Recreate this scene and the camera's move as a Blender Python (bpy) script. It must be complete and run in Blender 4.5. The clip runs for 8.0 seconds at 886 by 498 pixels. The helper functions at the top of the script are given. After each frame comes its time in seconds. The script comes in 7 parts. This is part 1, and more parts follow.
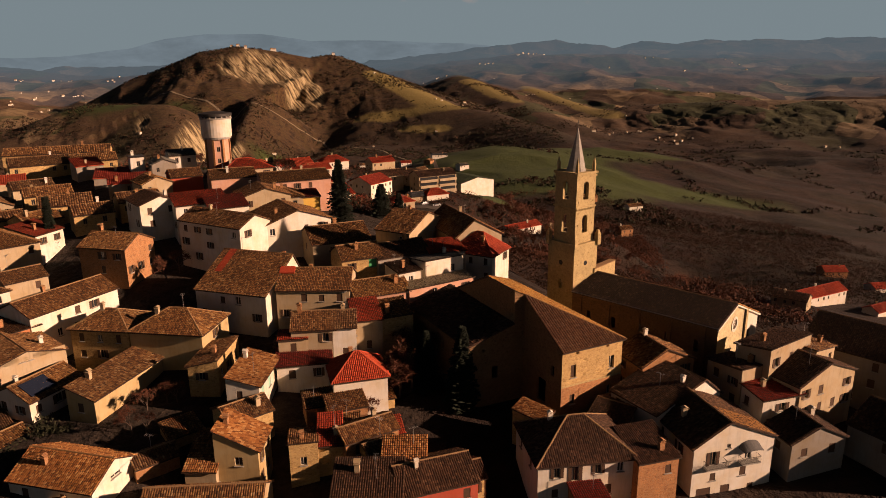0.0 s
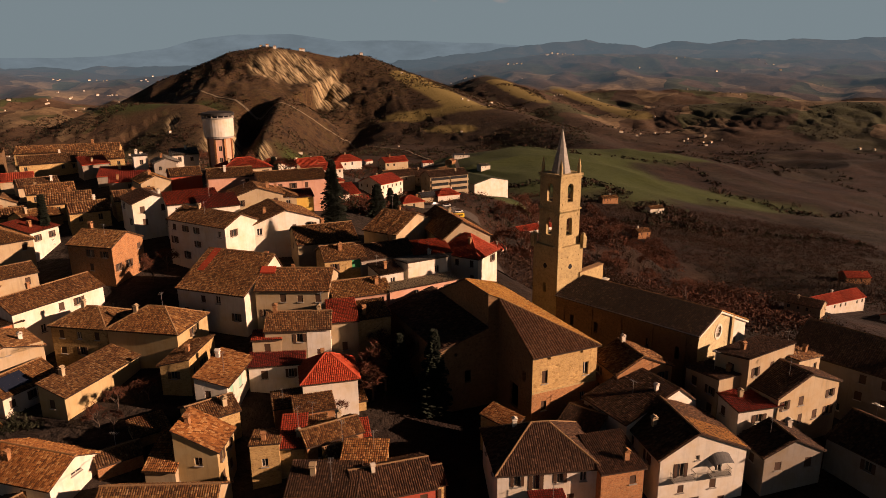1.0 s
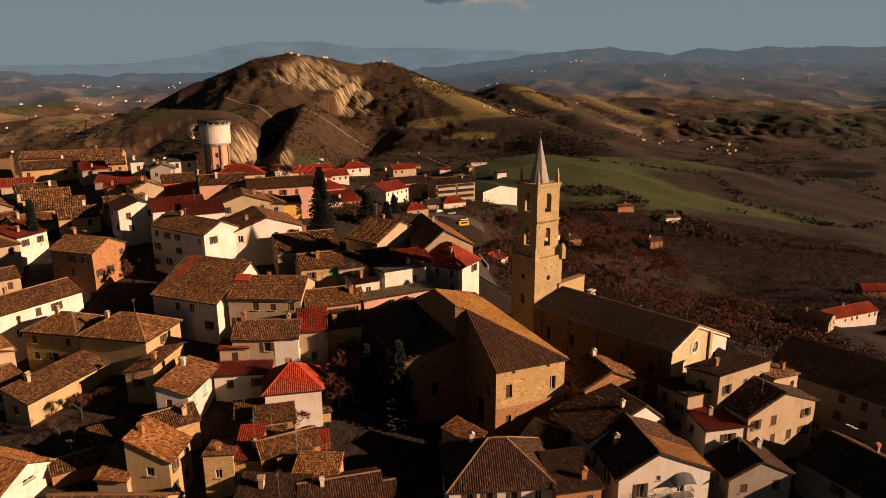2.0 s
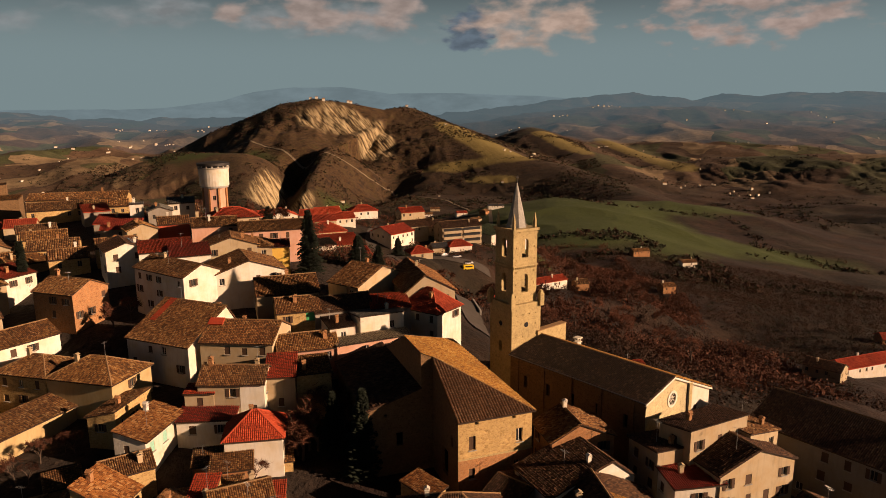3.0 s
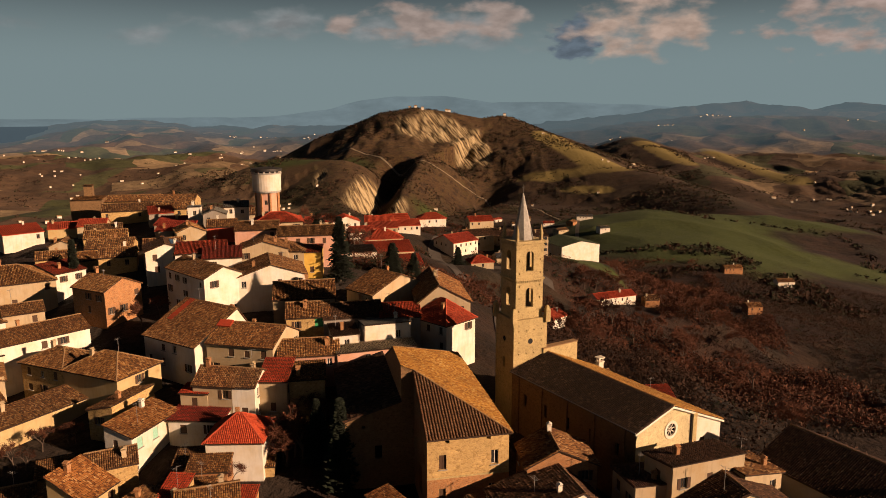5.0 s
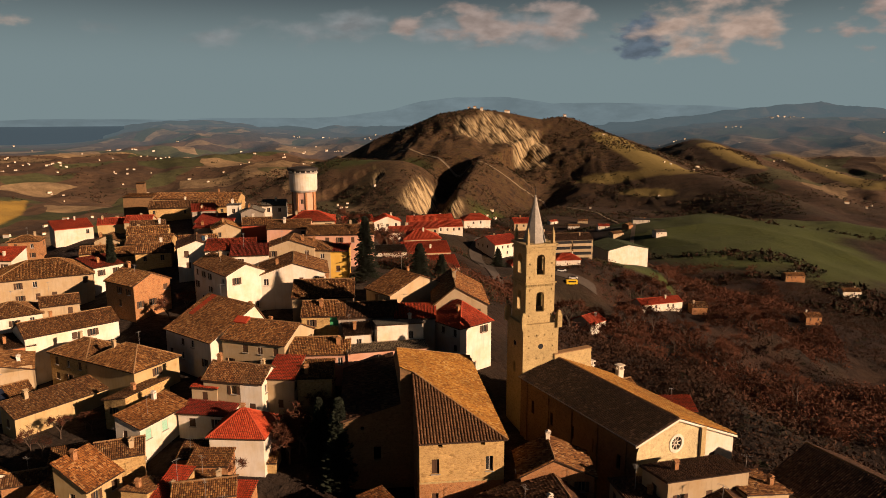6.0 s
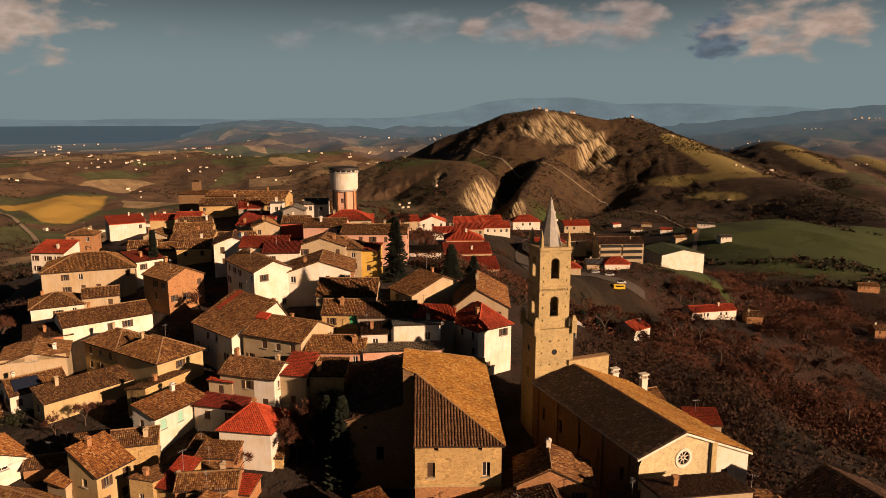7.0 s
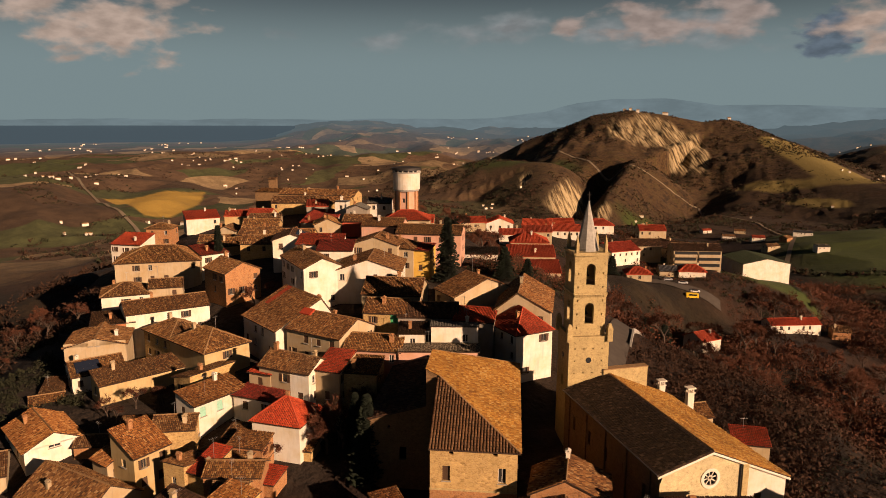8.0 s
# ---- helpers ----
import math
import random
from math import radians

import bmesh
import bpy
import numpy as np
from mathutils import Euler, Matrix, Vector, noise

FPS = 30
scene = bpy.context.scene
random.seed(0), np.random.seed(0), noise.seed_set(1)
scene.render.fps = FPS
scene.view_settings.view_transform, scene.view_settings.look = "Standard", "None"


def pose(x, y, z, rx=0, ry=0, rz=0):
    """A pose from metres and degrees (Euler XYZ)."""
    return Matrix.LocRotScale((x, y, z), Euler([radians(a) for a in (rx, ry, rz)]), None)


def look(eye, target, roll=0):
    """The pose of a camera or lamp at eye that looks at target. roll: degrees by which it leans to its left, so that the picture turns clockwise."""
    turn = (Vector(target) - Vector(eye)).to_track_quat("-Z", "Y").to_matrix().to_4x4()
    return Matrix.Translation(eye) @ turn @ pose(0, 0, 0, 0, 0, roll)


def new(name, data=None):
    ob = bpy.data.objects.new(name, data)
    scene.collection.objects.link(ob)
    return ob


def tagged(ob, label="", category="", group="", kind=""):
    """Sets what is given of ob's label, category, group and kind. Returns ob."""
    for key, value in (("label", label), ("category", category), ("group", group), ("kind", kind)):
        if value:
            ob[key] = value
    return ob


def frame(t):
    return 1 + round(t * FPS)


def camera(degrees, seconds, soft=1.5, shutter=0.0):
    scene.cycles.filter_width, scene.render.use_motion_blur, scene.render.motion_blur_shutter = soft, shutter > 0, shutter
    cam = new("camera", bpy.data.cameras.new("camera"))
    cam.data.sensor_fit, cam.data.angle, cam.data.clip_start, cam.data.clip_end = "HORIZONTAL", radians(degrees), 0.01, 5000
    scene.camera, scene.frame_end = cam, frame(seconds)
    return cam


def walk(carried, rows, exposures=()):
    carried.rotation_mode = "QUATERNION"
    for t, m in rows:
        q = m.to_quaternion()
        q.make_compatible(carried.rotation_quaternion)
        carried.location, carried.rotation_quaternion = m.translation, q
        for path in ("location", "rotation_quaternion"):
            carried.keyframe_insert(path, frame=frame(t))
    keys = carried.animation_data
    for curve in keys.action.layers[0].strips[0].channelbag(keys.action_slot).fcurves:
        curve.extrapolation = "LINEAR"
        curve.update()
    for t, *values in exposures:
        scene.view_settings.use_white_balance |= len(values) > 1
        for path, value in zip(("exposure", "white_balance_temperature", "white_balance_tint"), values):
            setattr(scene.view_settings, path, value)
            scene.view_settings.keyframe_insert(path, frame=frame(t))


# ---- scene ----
cam = camera(65.2, 8.0, 0.75)
METRES, EYE, TILT, LEAN, TURN = 72.0, 42.0, 0.0, 0.0, 0.0
ROWS = [
    (0.0, 0.0, 0.0, 0.0, -0.13, -15.66, 0.46),
    (0.5, 0.0626, 0.0096, -0.0006, 1.31, -15.65, 0.45),
    (1.0, 0.1239, 0.0216, -0.0015, 2.27, -15.64, 0.45),
    (2.5, 0.3102, 0.0726, -0.0012, 5.3, -13.75, 0.4),
    (3.0, 0.3704, 0.0921, -0.0021, 6.28, -11.54, 0.39),
    (3.5, 0.4292, 0.1121, -0.0049, 7.55, -10.99, 0.39),
    (4.0, 0.4868, 0.1337, -0.0059, 9.65, -10.93, 0.34),
    (4.5, 0.545, 0.1561, -0.0066, 12.12, -10.86, 0.29),
    (6.0, 0.7128, 0.2313, -0.0093, 19.64, -10.71, 0.13),
    (6.5, 0.7677, 0.2599, -0.01, 22.19, -10.68, 0.07),
    (7.0, 0.821, 0.2904, -0.01, 25.07, -10.66, -0.02),
    (7.5, 0.8738, 0.3229, -0.0098, 28.66, -10.63, -0.14),
    (8.0, 0.9254, 0.358, -0.0097, 32.36, -10.6, -0.24),
]
walk(cam, [(t, pose(0, 0, EYE, TILT, LEAN, TURN) @ pose(METRES * x, METRES * y, METRES * z, 90 + pitch, roll, yaw)) for t, x, y, z, yaw, pitch, roll in ROWS],
     exposures=[(0.0, 0.9, 6500, 30), (2.3, 0.92, 6500, 28), (3.2, 0.97, 6500, 20), (8.0, 0.95, 6500, 21)])

# ---- sky and sun ----
SUN_TO = Vector((0.93, -0.19, 0.305)).normalized()
SUN_UP = math.asin(SUN_TO.z)
SUN_TURN = math.atan2(SUN_TO.x, SUN_TO.y)


def link(tree, a, b):
    tree.links.new(a, b)


world = bpy.data.worlds.new("sky")
scene.world = world
world.use_nodes = True
wt = world.node_tree
wt.nodes.clear()
w_out = wt.nodes.new("ShaderNodeOutputWorld")
w_bg = wt.nodes.new("ShaderNodeBackground")
w_sky = wt.nodes.new("ShaderNodeTexSky")
w_sky.sky_type = "NISHITA"
w_sky.sun_disc = False
w_sky.sun_elevation, w_sky.sun_rotation = SUN_UP, SUN_TURN
w_sky.air_density, w_sky.dust_density, w_sky.ozone_density = 1.0, 1.5, 1.5
w_bg.inputs["Strength"].default_value = 0.05


def cloud_bank(tree, coord, colour_in, bearing, height, wide, tall, scale, lo, hi, tint):
    """Adds one bank of cloud round a bearing (degrees left of +y) and a height (degrees) to the sky's colour."""
    d = Vector((-math.sin(radians(bearing)) * math.cos(radians(height)), math.cos(radians(bearing)) * math.cos(radians(height)), math.sin(radians(height))))
    side = Vector((math.cos(radians(bearing)), math.sin(radians(bearing)), 0.0))
    up = side.cross(d)

    def dot(v):
        n = tree.nodes.new("ShaderNodeVectorMath")
        n.operation = "DOT_PRODUCT"
        link(tree, coord, n.inputs[0])
        n.inputs[1].default_value = v
        return n.outputs["Value"]

    def calc(op, a, b, c=None):
        n = tree.nodes.new("ShaderNodeMath")
        n.operation = op
        for i, v in enumerate((a, b, c)):
            if v is None:
                continue
            if isinstance(v, (int, float)):
                n.inputs[i].default_value = v
            else:
                link(tree, v, n.inputs[i])
        return n.outputs[0]

    sx = calc("DIVIDE", dot(side), math.sin(radians(wide)))
    sy = calc("DIVIDE", dot(up), math.sin(radians(tall)))
    rr = calc("ADD", calc("MULTIPLY", sx, sx), calc("MULTIPLY", sy, sy))
    fall = calc("SUBTRACT", 1.0, rr)
    nz = tree.nodes.new("ShaderNodeTexNoise")
    nz.inputs["Scale"].default_value = scale
    nz.inputs["Detail"].default_value = 5.0
    nz.inputs["Roughness"].default_value = 0.48
    mp = tree.nodes.new("ShaderNodeMapping")
    mp.inputs["Scale"].default_value = (1, 1, 2.2)
    mp.inputs["Location"].default_value = (bearing * 0.1, wide * 0.3, tall)
    link(tree, coord, mp.inputs["Vector"])
    link(tree, mp.outputs[0], nz.inputs["Vector"])
    dens = calc("ADD", calc("MULTIPLY", fall, 0.34), calc("MULTIPLY", nz.outputs["Fac"], 1.35))
    rg = tree.nodes.new("ShaderNodeMapRange")
    rg.interpolation_type = "SMOOTHSTEP"
    rg.inputs["From Min"].default_value = lo
    rg.inputs["From Max"].default_value = hi
    link(tree, dens, rg.inputs["Value"])
    mx = tree.nodes.new("ShaderNodeMix")
    mx.data_type = "RGBA"
    link(tree, rg.outputs[0], mx.inputs[0])
    link(tree, colour_in, mx.inputs[6])
    puff = tree.nodes.new("ShaderNodeTexNoise")
    puff.inputs["Scale"].default_value, puff.inputs["Detail"].default_value = scale * 2.2, 5.0
    link(tree, mp.outputs[0], puff.inputs["Vector"])
    tone = tree.nodes.new("ShaderNodeMix")
    tone.data_type = "RGBA"
    band = tree.nodes.new("ShaderNodeMapRange")
    band.inputs["From Min"].default_value, band.inputs["From Max"].default_value = 0.36, 0.64
    link(tree, puff.outputs["Fac"], band.inputs["Value"])
    link(tree, band.outputs[0], tone.inputs[0])
    tone.inputs[6].default_value = (*[c * 0.8 for c in tint], 1)
    tone.inputs[7].default_value = (*[c * 1.12 for c in tint], 1)
    link(tree, tone.outputs[2], mx.inputs[7])
    return mx.outputs[2]


w_co = wt.nodes.new("ShaderNodeTexCoord")
# haze lies all along the horizon and thins out upwards
w_sep = wt.nodes.new("ShaderNodeSeparateXYZ")
link(wt, w_co.outputs["Generated"], w_sep.inputs[0])
w_rng = wt.nodes.new("ShaderNodeMapRange")
w_rng.interpolation_type = "SMOOTHERSTEP"
w_rng.inputs["From Min"].default_value, w_rng.inputs["From Max"].default_value = 0.05, 0.23
link(wt, w_sep.outputs["Z"], w_rng.inputs["Value"])
w_dim = wt.nodes.new("ShaderNodeMix")
w_dim.data_type, w_dim.blend_type = "RGBA", "MULTIPLY"
w_dim.inputs[0].default_value = 1.0
link(wt, w_sky.outputs[0], w_dim.inputs[6])
w_dim.inputs[7].default_value = (0.13, 0.12, 0.112, 1)
w_haze = wt.nodes.new("ShaderNodeMix")
w_haze.data_type = "RGBA"
link(wt, w_rng.outputs[0], w_haze.inputs[0])
w_haze.inputs[6].default_value = (1.85, 2.62, 2.58, 1)
link(wt, w_dim.outputs[2], w_haze.inputs[7])
w_col = w_haze.outputs[2]
co = w_co.outputs["Generated"]
w_col = cloud_bank(wt, co, w_col, 22.0, 6.6, 30.0, 1.7, 14.0, 0.8, 1.25, (2.3, 2.6, 2.5))
w_col = cloud_bank(wt, co, w_col, 14.0, 7.4, 10.0, 2.0, 16.0, 0.76, 1.02, (3.30, 2.77, 2.31))
w_col = cloud_bank(wt, co, w_col, 4.5, 5.9, 2.2, 1.9, 24.0, 0.74, 0.92, (1.12, 1.55, 1.82))
w_col = cloud_bank(wt, co, w_col, -1.0, 6.9, 6.0, 3.2, 19.0, 0.72, 1.08, (4.36, 3.37, 2.57))
w_col = cloud_bank(wt, co, w_col, -16.0, 6.5, 9.0, 2.6, 19.0, 0.76, 1.04, (3.70, 2.97, 2.44))
w_col = cloud_bank(wt, co, w_col, 57.5, 6.6, 8.0, 3.0, 17.0, 0.68, 0.96, (4.36, 3.50, 2.71))
link(wt, w_col, w_bg.inputs["Color"])
link(wt, w_bg.outputs[0], w_out.inputs[0])

sun = new("sun", bpy.data.lights.new("sun", "SUN"))
sun.data.energy, sun.data.angle, sun.data.color = 5.0, radians(0.6), (1.0, 0.69, 0.43)
sun.matrix_world = look(SUN_TO * 300, (0, 0, 0))

# ---- materials ----
def material(name, rough=0.9, metal=0.0):
    m = bpy.data.materials.new(name)
    m.use_nodes = True
    b = m.node_tree.nodes["Principled BSDF"]
    b.inputs["Roughness"].default_value = rough
    b.inputs["Metallic"].default_value = metal
    b.inputs["Specular IOR Level"].default_value = 0.25
    return m, m.node_tree, b


def node(tree, kind, **values):
    n = tree.nodes.new(kind)
    for key, v in values.items():
        n.inputs[key.replace("_", " ")].default_value = v
    return n


def noise_tex(tree, coord, scale, detail=4.0, rough=0.6, stretch=None):
    n = node(tree, "ShaderNodeTexNoise", Scale=scale, Detail=detail, Roughness=rough)
    if stretch:
        mp = node(tree, "ShaderNodeMapping", Scale=stretch)
        link(tree, coord, mp.inputs["Vector"])
        coord = mp.outputs[0]
    link(tree, coord, n.inputs["Vector"])
    return n.outputs["Fac"]


def ramp(tree, fac, stops):
    r = tree.nodes.new("ShaderNodeValToRGB")
    e = r.color_ramp.elements
    while len(e) < len(stops):
        e.new(0.5)
    for el, (at, c) in zip(e, stops):
        el.position, el.color = at, (*c, 1)
    link(tree, fac, r.inputs[0])
    return r.outputs[0]


def mix(tree, fac, a, b, blend="MIX"):
    n = tree.nodes.new("ShaderNodeMix")
    n.data_type, n.blend_type = "RGBA", blend
    for sock, v in ((n.inputs[0], fac), (n.inputs[6], a), (n.inputs[7], b)):
        if isinstance(v, (int, float)):
            sock.default_value = v
        elif isinstance(v, tuple):
            sock.default_value = (*v, 1)
        else:
            link(tree, v, sock)
    return n.outputs[2]


def bumped(tree, b, height, strength, distance):
    n = node(tree, "ShaderNodeBump", Strength=strength, Distance=distance)
    link(tree, height, n.inputs["Height"])
    link(tree, n.outputs[0], b.inputs["Normal"])


def place(tree):
    return tree.nodes.new("ShaderNodeNewGeometry").outputs["Position"]


def own(tree):
    return tree.nodes.new("ShaderNodeTexCoord").outputs["Object"]


def plaster(name, colour, dirt=0.5, spread=0.12):
    """Lime plaster: blotches, streaks running down, a worn grain."""
    m, t, b = material(name, 0.92)
    p = place(t)
    blot = noise_tex(t, p, 0.35, 5, 0.65)
    run = noise_tex(t, p, 1.6, 4, 0.6, (1, 1, 0.16))
    grain = noise_tex(t, p, 9.0, 3, 0.7)
    dark = tuple(c * 0.62 for c in colour)
    warm = (colour[0] * 0.9, colour[1] * 0.8, colour[2] * 0.64)
    c = mix(t, ramp(t, blot, [(0.38, (0, 0, 0)), (0.68, (1, 1, 1))]), colour, warm)
    f = t.nodes.new("ShaderNodeMath")
    f.operation = "MULTIPLY"
    link(t, ramp(t, run, [(0.5, (0, 0, 0)), (0.78, (1, 1, 1))]), f.inputs[0])
    f.inputs[1].default_value = dirt
    c = mix(t, f.outputs[0], c, dark)
    info = t.nodes.new("ShaderNodeObjectInfo")
    v = t.nodes.new("ShaderNodeMapRange")
    v.inputs["To Min"].default_value, v.inputs["To Max"].default_value = 1 - spread, 1 + spread * 0.4
    link(t, info.outputs["Random"], v.inputs["Value"])
    c = mix(t, 1.0, c, v.outputs[0], "MULTIPLY")
    link(t, c, b.inputs["Base Color"])
    bumped(t, b, grain, 0.35, 0.03)
    return m


def rubble(name, light, dark, joint, scale=2.2):
    """Rubble stone or brick in rough courses."""
    m, t, b = material(name, 0.95)
    p = place(t)
    mp = node(t, "ShaderNodeMapping", Scale=(1, 1, 1.9))
    link(t, p, mp.inputs["Vector"])
    vo = node(t, "ShaderNodeTexVoronoi", Scale=scale)
    link(t, mp.outputs[0], vo.inputs["Vector"])
    ve = node(t, "ShaderNodeTexVoronoi", Scale=scale)
    ve.feature = "DISTANCE_TO_EDGE"
    link(t, mp.outputs[0], ve.inputs["Vector"])
    big = noise_tex(t, p, 0.3, 5, 0.7)
    sep = t.nodes.new("ShaderNodeSeparateColor")
    link(t, vo.outputs["Color"], sep.inputs[0])
    c = mix(t, sep.outputs[0], light, dark)
    c = mix(t, ramp(t, big, [(0.4, (0, 0, 0)), (0.7, (1, 1, 1))]), c, tuple(x * 0.62 for x in light))
    fleck = noise_tex(t, p, 1.7, 5, 0.75)
    c = mix(t, 0.75, c, ramp(t, fleck, [(0.34, (0.45, 0.42, 0.4)), (0.5, (0.9, 0.9, 0.9)), (0.68, (1.0, 1.0, 1.0))]), "MULTIPLY")
    e = ramp(t, ve.outputs["Distance"], [(0.0, (1, 1, 1)), (0.09, (0, 0, 0))])
    c = mix(t, e, c, joint)
    link(t, c, b.inputs["Base Color"])
    bumped(t, b, ve.outputs["Distance"], 0.7, 0.08)
    return m


def tiled(name, stops, mossy=0.35, rough=0.9):
    """Clay roof tiles: each tile has a tone of its own, with lichen in patches."""
    m, t, b = material(name, rough)
    geo = t.nodes.new("ShaderNodeNewGeometry")
    p = geo.outputs["Position"]
    c = ramp(t, geo.outputs["Random Per Island"], stops)
    info = t.nodes.new("ShaderNodeObjectInfo")
    c = mix(t, 1.0, c, ramp(t, info.outputs["Random"], [(0.0, (0.72, 0.74, 0.8)), (0.3, (1.0, 0.92, 0.82)), (0.6, (1.0, 1.0, 1.0)), (0.85, (1.15, 1.08, 0.9)), (1.0, (1.3, 1.28, 1.15))]), "MULTIPLY")
    stain = noise_tex(t, p, 0.16, 4, 0.6)
    c = mix(t, 0.6, c, ramp(t, stain, [(0.36, (0.5, 0.47, 0.45)), (0.58, (1.0, 1.0, 1.0))]), "MULTIPLY")
    moss = noise_tex(t, p, 0.5, 6, 0.7)
    f = t.nodes.new("ShaderNodeMath")
    f.operation = "MULTIPLY"
    link(t, ramp(t, moss, [(0.45, (0, 0, 0)), (0.7, (1, 1, 1))]), f.inputs[0])
    f.inputs[1].default_value = mossy
    c = mix(t, f.outputs[0], c, (0.07, 0.043, 0.019))
    speck = noise_tex(t, p, 5.0, 3, 0.7)
    c = mix(t, 0.5, c, ramp(t, speck, [(0.3, (0.45, 0.45, 0.45)), (0.7, (1.0, 1.0, 1.0))]), "MULTIPLY")
    link(t, c, b.inputs["Base Color"])
    bumped(t, b, speck, 0.4, 0.03)
    return m


def plain(name, colour, rough=0.7, metal=0.0, vary=0.25, scale=3.0):
    m, t, b = material(name, rough, metal)
    p = place(t)
    n = noise_tex(t, p, scale, 5, 0.65)
    c = mix(t, ramp(t, n, [(0.35, (0, 0, 0)), (0.7, (1, 1, 1))]), colour, tuple(x * (1 - vary) for x in colour))
    link(t, c, b.inputs["Base Color"])
    return m


M = {
    "white": plaster("white_plaster", (0.570, 0.532, 0.458), 0.6),
    "cream": plaster("cream_plaster", (0.363, 0.290, 0.185), 0.7),
    "yellow": plaster("yellow_plaster", (0.383, 0.290, 0.145), 0.6),
    "pink": plaster("pink_plaster", (0.446, 0.259, 0.187), 0.35),
    "orange": plaster("orange_plaster", (0.360, 0.150, 0.068), 0.4),
    "red": plaster("red_plaster", (0.363, 0.073, 0.040), 0.4),
    "grey": plaster("grey_plaster", (0.224, 0.198, 0.165), 0.6),
    "stone": rubble("rubble_stone", (0.52, 0.35, 0.135), (0.33, 0.205, 0.075), (0.38, 0.26, 0.12), 2.0),
    "brick": rubble("old_brick", (0.40, 0.185, 0.068), (0.27, 0.115, 0.045), (0.30, 0.19, 0.10), 3.4),
    "ashlar": rubble("pale_tower_brick", (0.44, 0.335, 0.155), (0.35, 0.255, 0.112), (0.33, 0.25, 0.12), 3.2),
    "facade": rubble("pale_yellow_stone", (0.52, 0.44, 0.25), (0.43, 0.35, 0.185), (0.40, 0.33, 0.19), 2.6),
    "old": tiled("old_roof_tiles", [(0.0, (0.080, 0.036, 0.015)), (0.25, (0.148, 0.065, 0.023)), (0.6, (0.232, 0.110, 0.036)), (0.85, (0.298, 0.158, 0.054)), (1.0, (0.385, 0.255, 0.130))]),
    # golden tile colour with the sunlit look of its slopes painted in
    "gold": tiled("sunlit_gold_roof_tiles", [(0.0, (0.218, 0.092, 0.017)), (0.4, (0.337, 0.155, 0.026)), (0.8, (0.403, 0.211, 0.040)), (1.0, (0.436, 0.284, 0.099))], 0.15),
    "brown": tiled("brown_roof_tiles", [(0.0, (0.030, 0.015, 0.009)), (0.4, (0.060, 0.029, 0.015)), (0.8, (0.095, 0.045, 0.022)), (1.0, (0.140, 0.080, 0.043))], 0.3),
    "orangetile": tiled("sunburnt_orange_roof_tiles", [(0.0, (0.13, 0.048, 0.016)), (0.35, (0.29, 0.115, 0.03)), (0.75, (0.40, 0.175, 0.048)), (1.0, (0.52, 0.31, 0.13))], 0.2),
    # shade of the nave's left slope is put into these near-black tiles
    "shadetile": tiled("shade_dark_roof_tiles", [(0.0, (0.018, 0.010, 0.006)), (0.5, (0.035, 0.019, 0.010)), (0.85, (0.06, 0.033, 0.017)), (1.0, (0.12, 0.075, 0.04))], 0.3),
    "ochre": plaster("bright_ochre_plaster", (0.56, 0.36, 0.07), 0.3),
    # rubble with the dark of shaded walls put into its colour
    "dimstone": rubble("shade_darkened_rubble", (0.20, 0.115, 0.05), (0.13, 0.075, 0.034), (0.16, 0.10, 0.05), 2.4),
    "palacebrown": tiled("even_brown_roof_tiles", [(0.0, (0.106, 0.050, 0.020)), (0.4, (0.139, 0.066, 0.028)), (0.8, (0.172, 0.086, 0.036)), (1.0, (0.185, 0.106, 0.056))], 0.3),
    "redtile": tiled("new_red_roof_tiles", [(0.0, (0.296, 0.037, 0.013)), (0.5, (0.385, 0.053, 0.019)), (1.0, (0.444, 0.081, 0.031))], 0.12),
    "deepred": tiled("dark_red_roof_tiles", [(0.0, (0.192, 0.022, 0.012)), (0.5, (0.266, 0.033, 0.016)), (1.0, (0.326, 0.052, 0.026))], 0.15),
    "green": tiled("green_metal_roof", [(0.0, (0.033, 0.050, 0.026)), (1.0, (0.053, 0.066, 0.036))], 0.2, 0.6),
    "terrace": tiled("pale_terrace_paving", [(0.0, (0.34, 0.29, 0.23)), (1.0, (0.42, 0.37, 0.30))], 0.1, 0.9),
    "slate": tiled("grey_sheet_roof", [(0.0, (0.086, 0.086, 0.086)), (1.0, (0.132, 0.132, 0.125))], 0.2, 0.7),
    # near-black slab, so that the gaps between the tiles look deep
    "slab": plain("gap_dark_roof_slab", (0.046, 0.026, 0.015)),
    "cap": plain("mortared_ridge_tiles", (0.264, 0.158, 0.073), 0.9, 0, 0.4, 2.5),
    "capred": plain("red_ridge_tiles", (0.385, 0.063, 0.026), 0.85, 0, 0.3, 2.5),
    "glass": material("window_glass", 0.12)[0],
    "frame": plain("painted_window_wood", (0.198, 0.145, 0.092), 0.6),
    "whitewood": plain("white_window_frame", (0.525, 0.495, 0.435), 0.6),
    "shutter": plain("brown_shutter_wood", (0.066, 0.036, 0.020), 0.7),
    "greenwood": plain("green_shutter_paint", (0.045, 0.270, 0.108), 0.6),
    "mint": plain("pale_green_shutter_paint", (0.240, 0.440, 0.336), 0.6),
    "iron": plain("dark_iron", (0.05, 0.045, 0.04), 0.6, 0.6),
    "zinc": plain("dull_zinc", (0.32, 0.31, 0.29), 0.5, 0.7),
    "concrete": plain("weathered_concrete", (0.297, 0.277, 0.238), 0.9, 0, 0.35, 1.5),
    "panel": plain("solar_glass", (0.015, 0.02, 0.035), 0.15),
    "bark": plain("grey_bark", (0.079, 0.056, 0.040), 0.95),
}
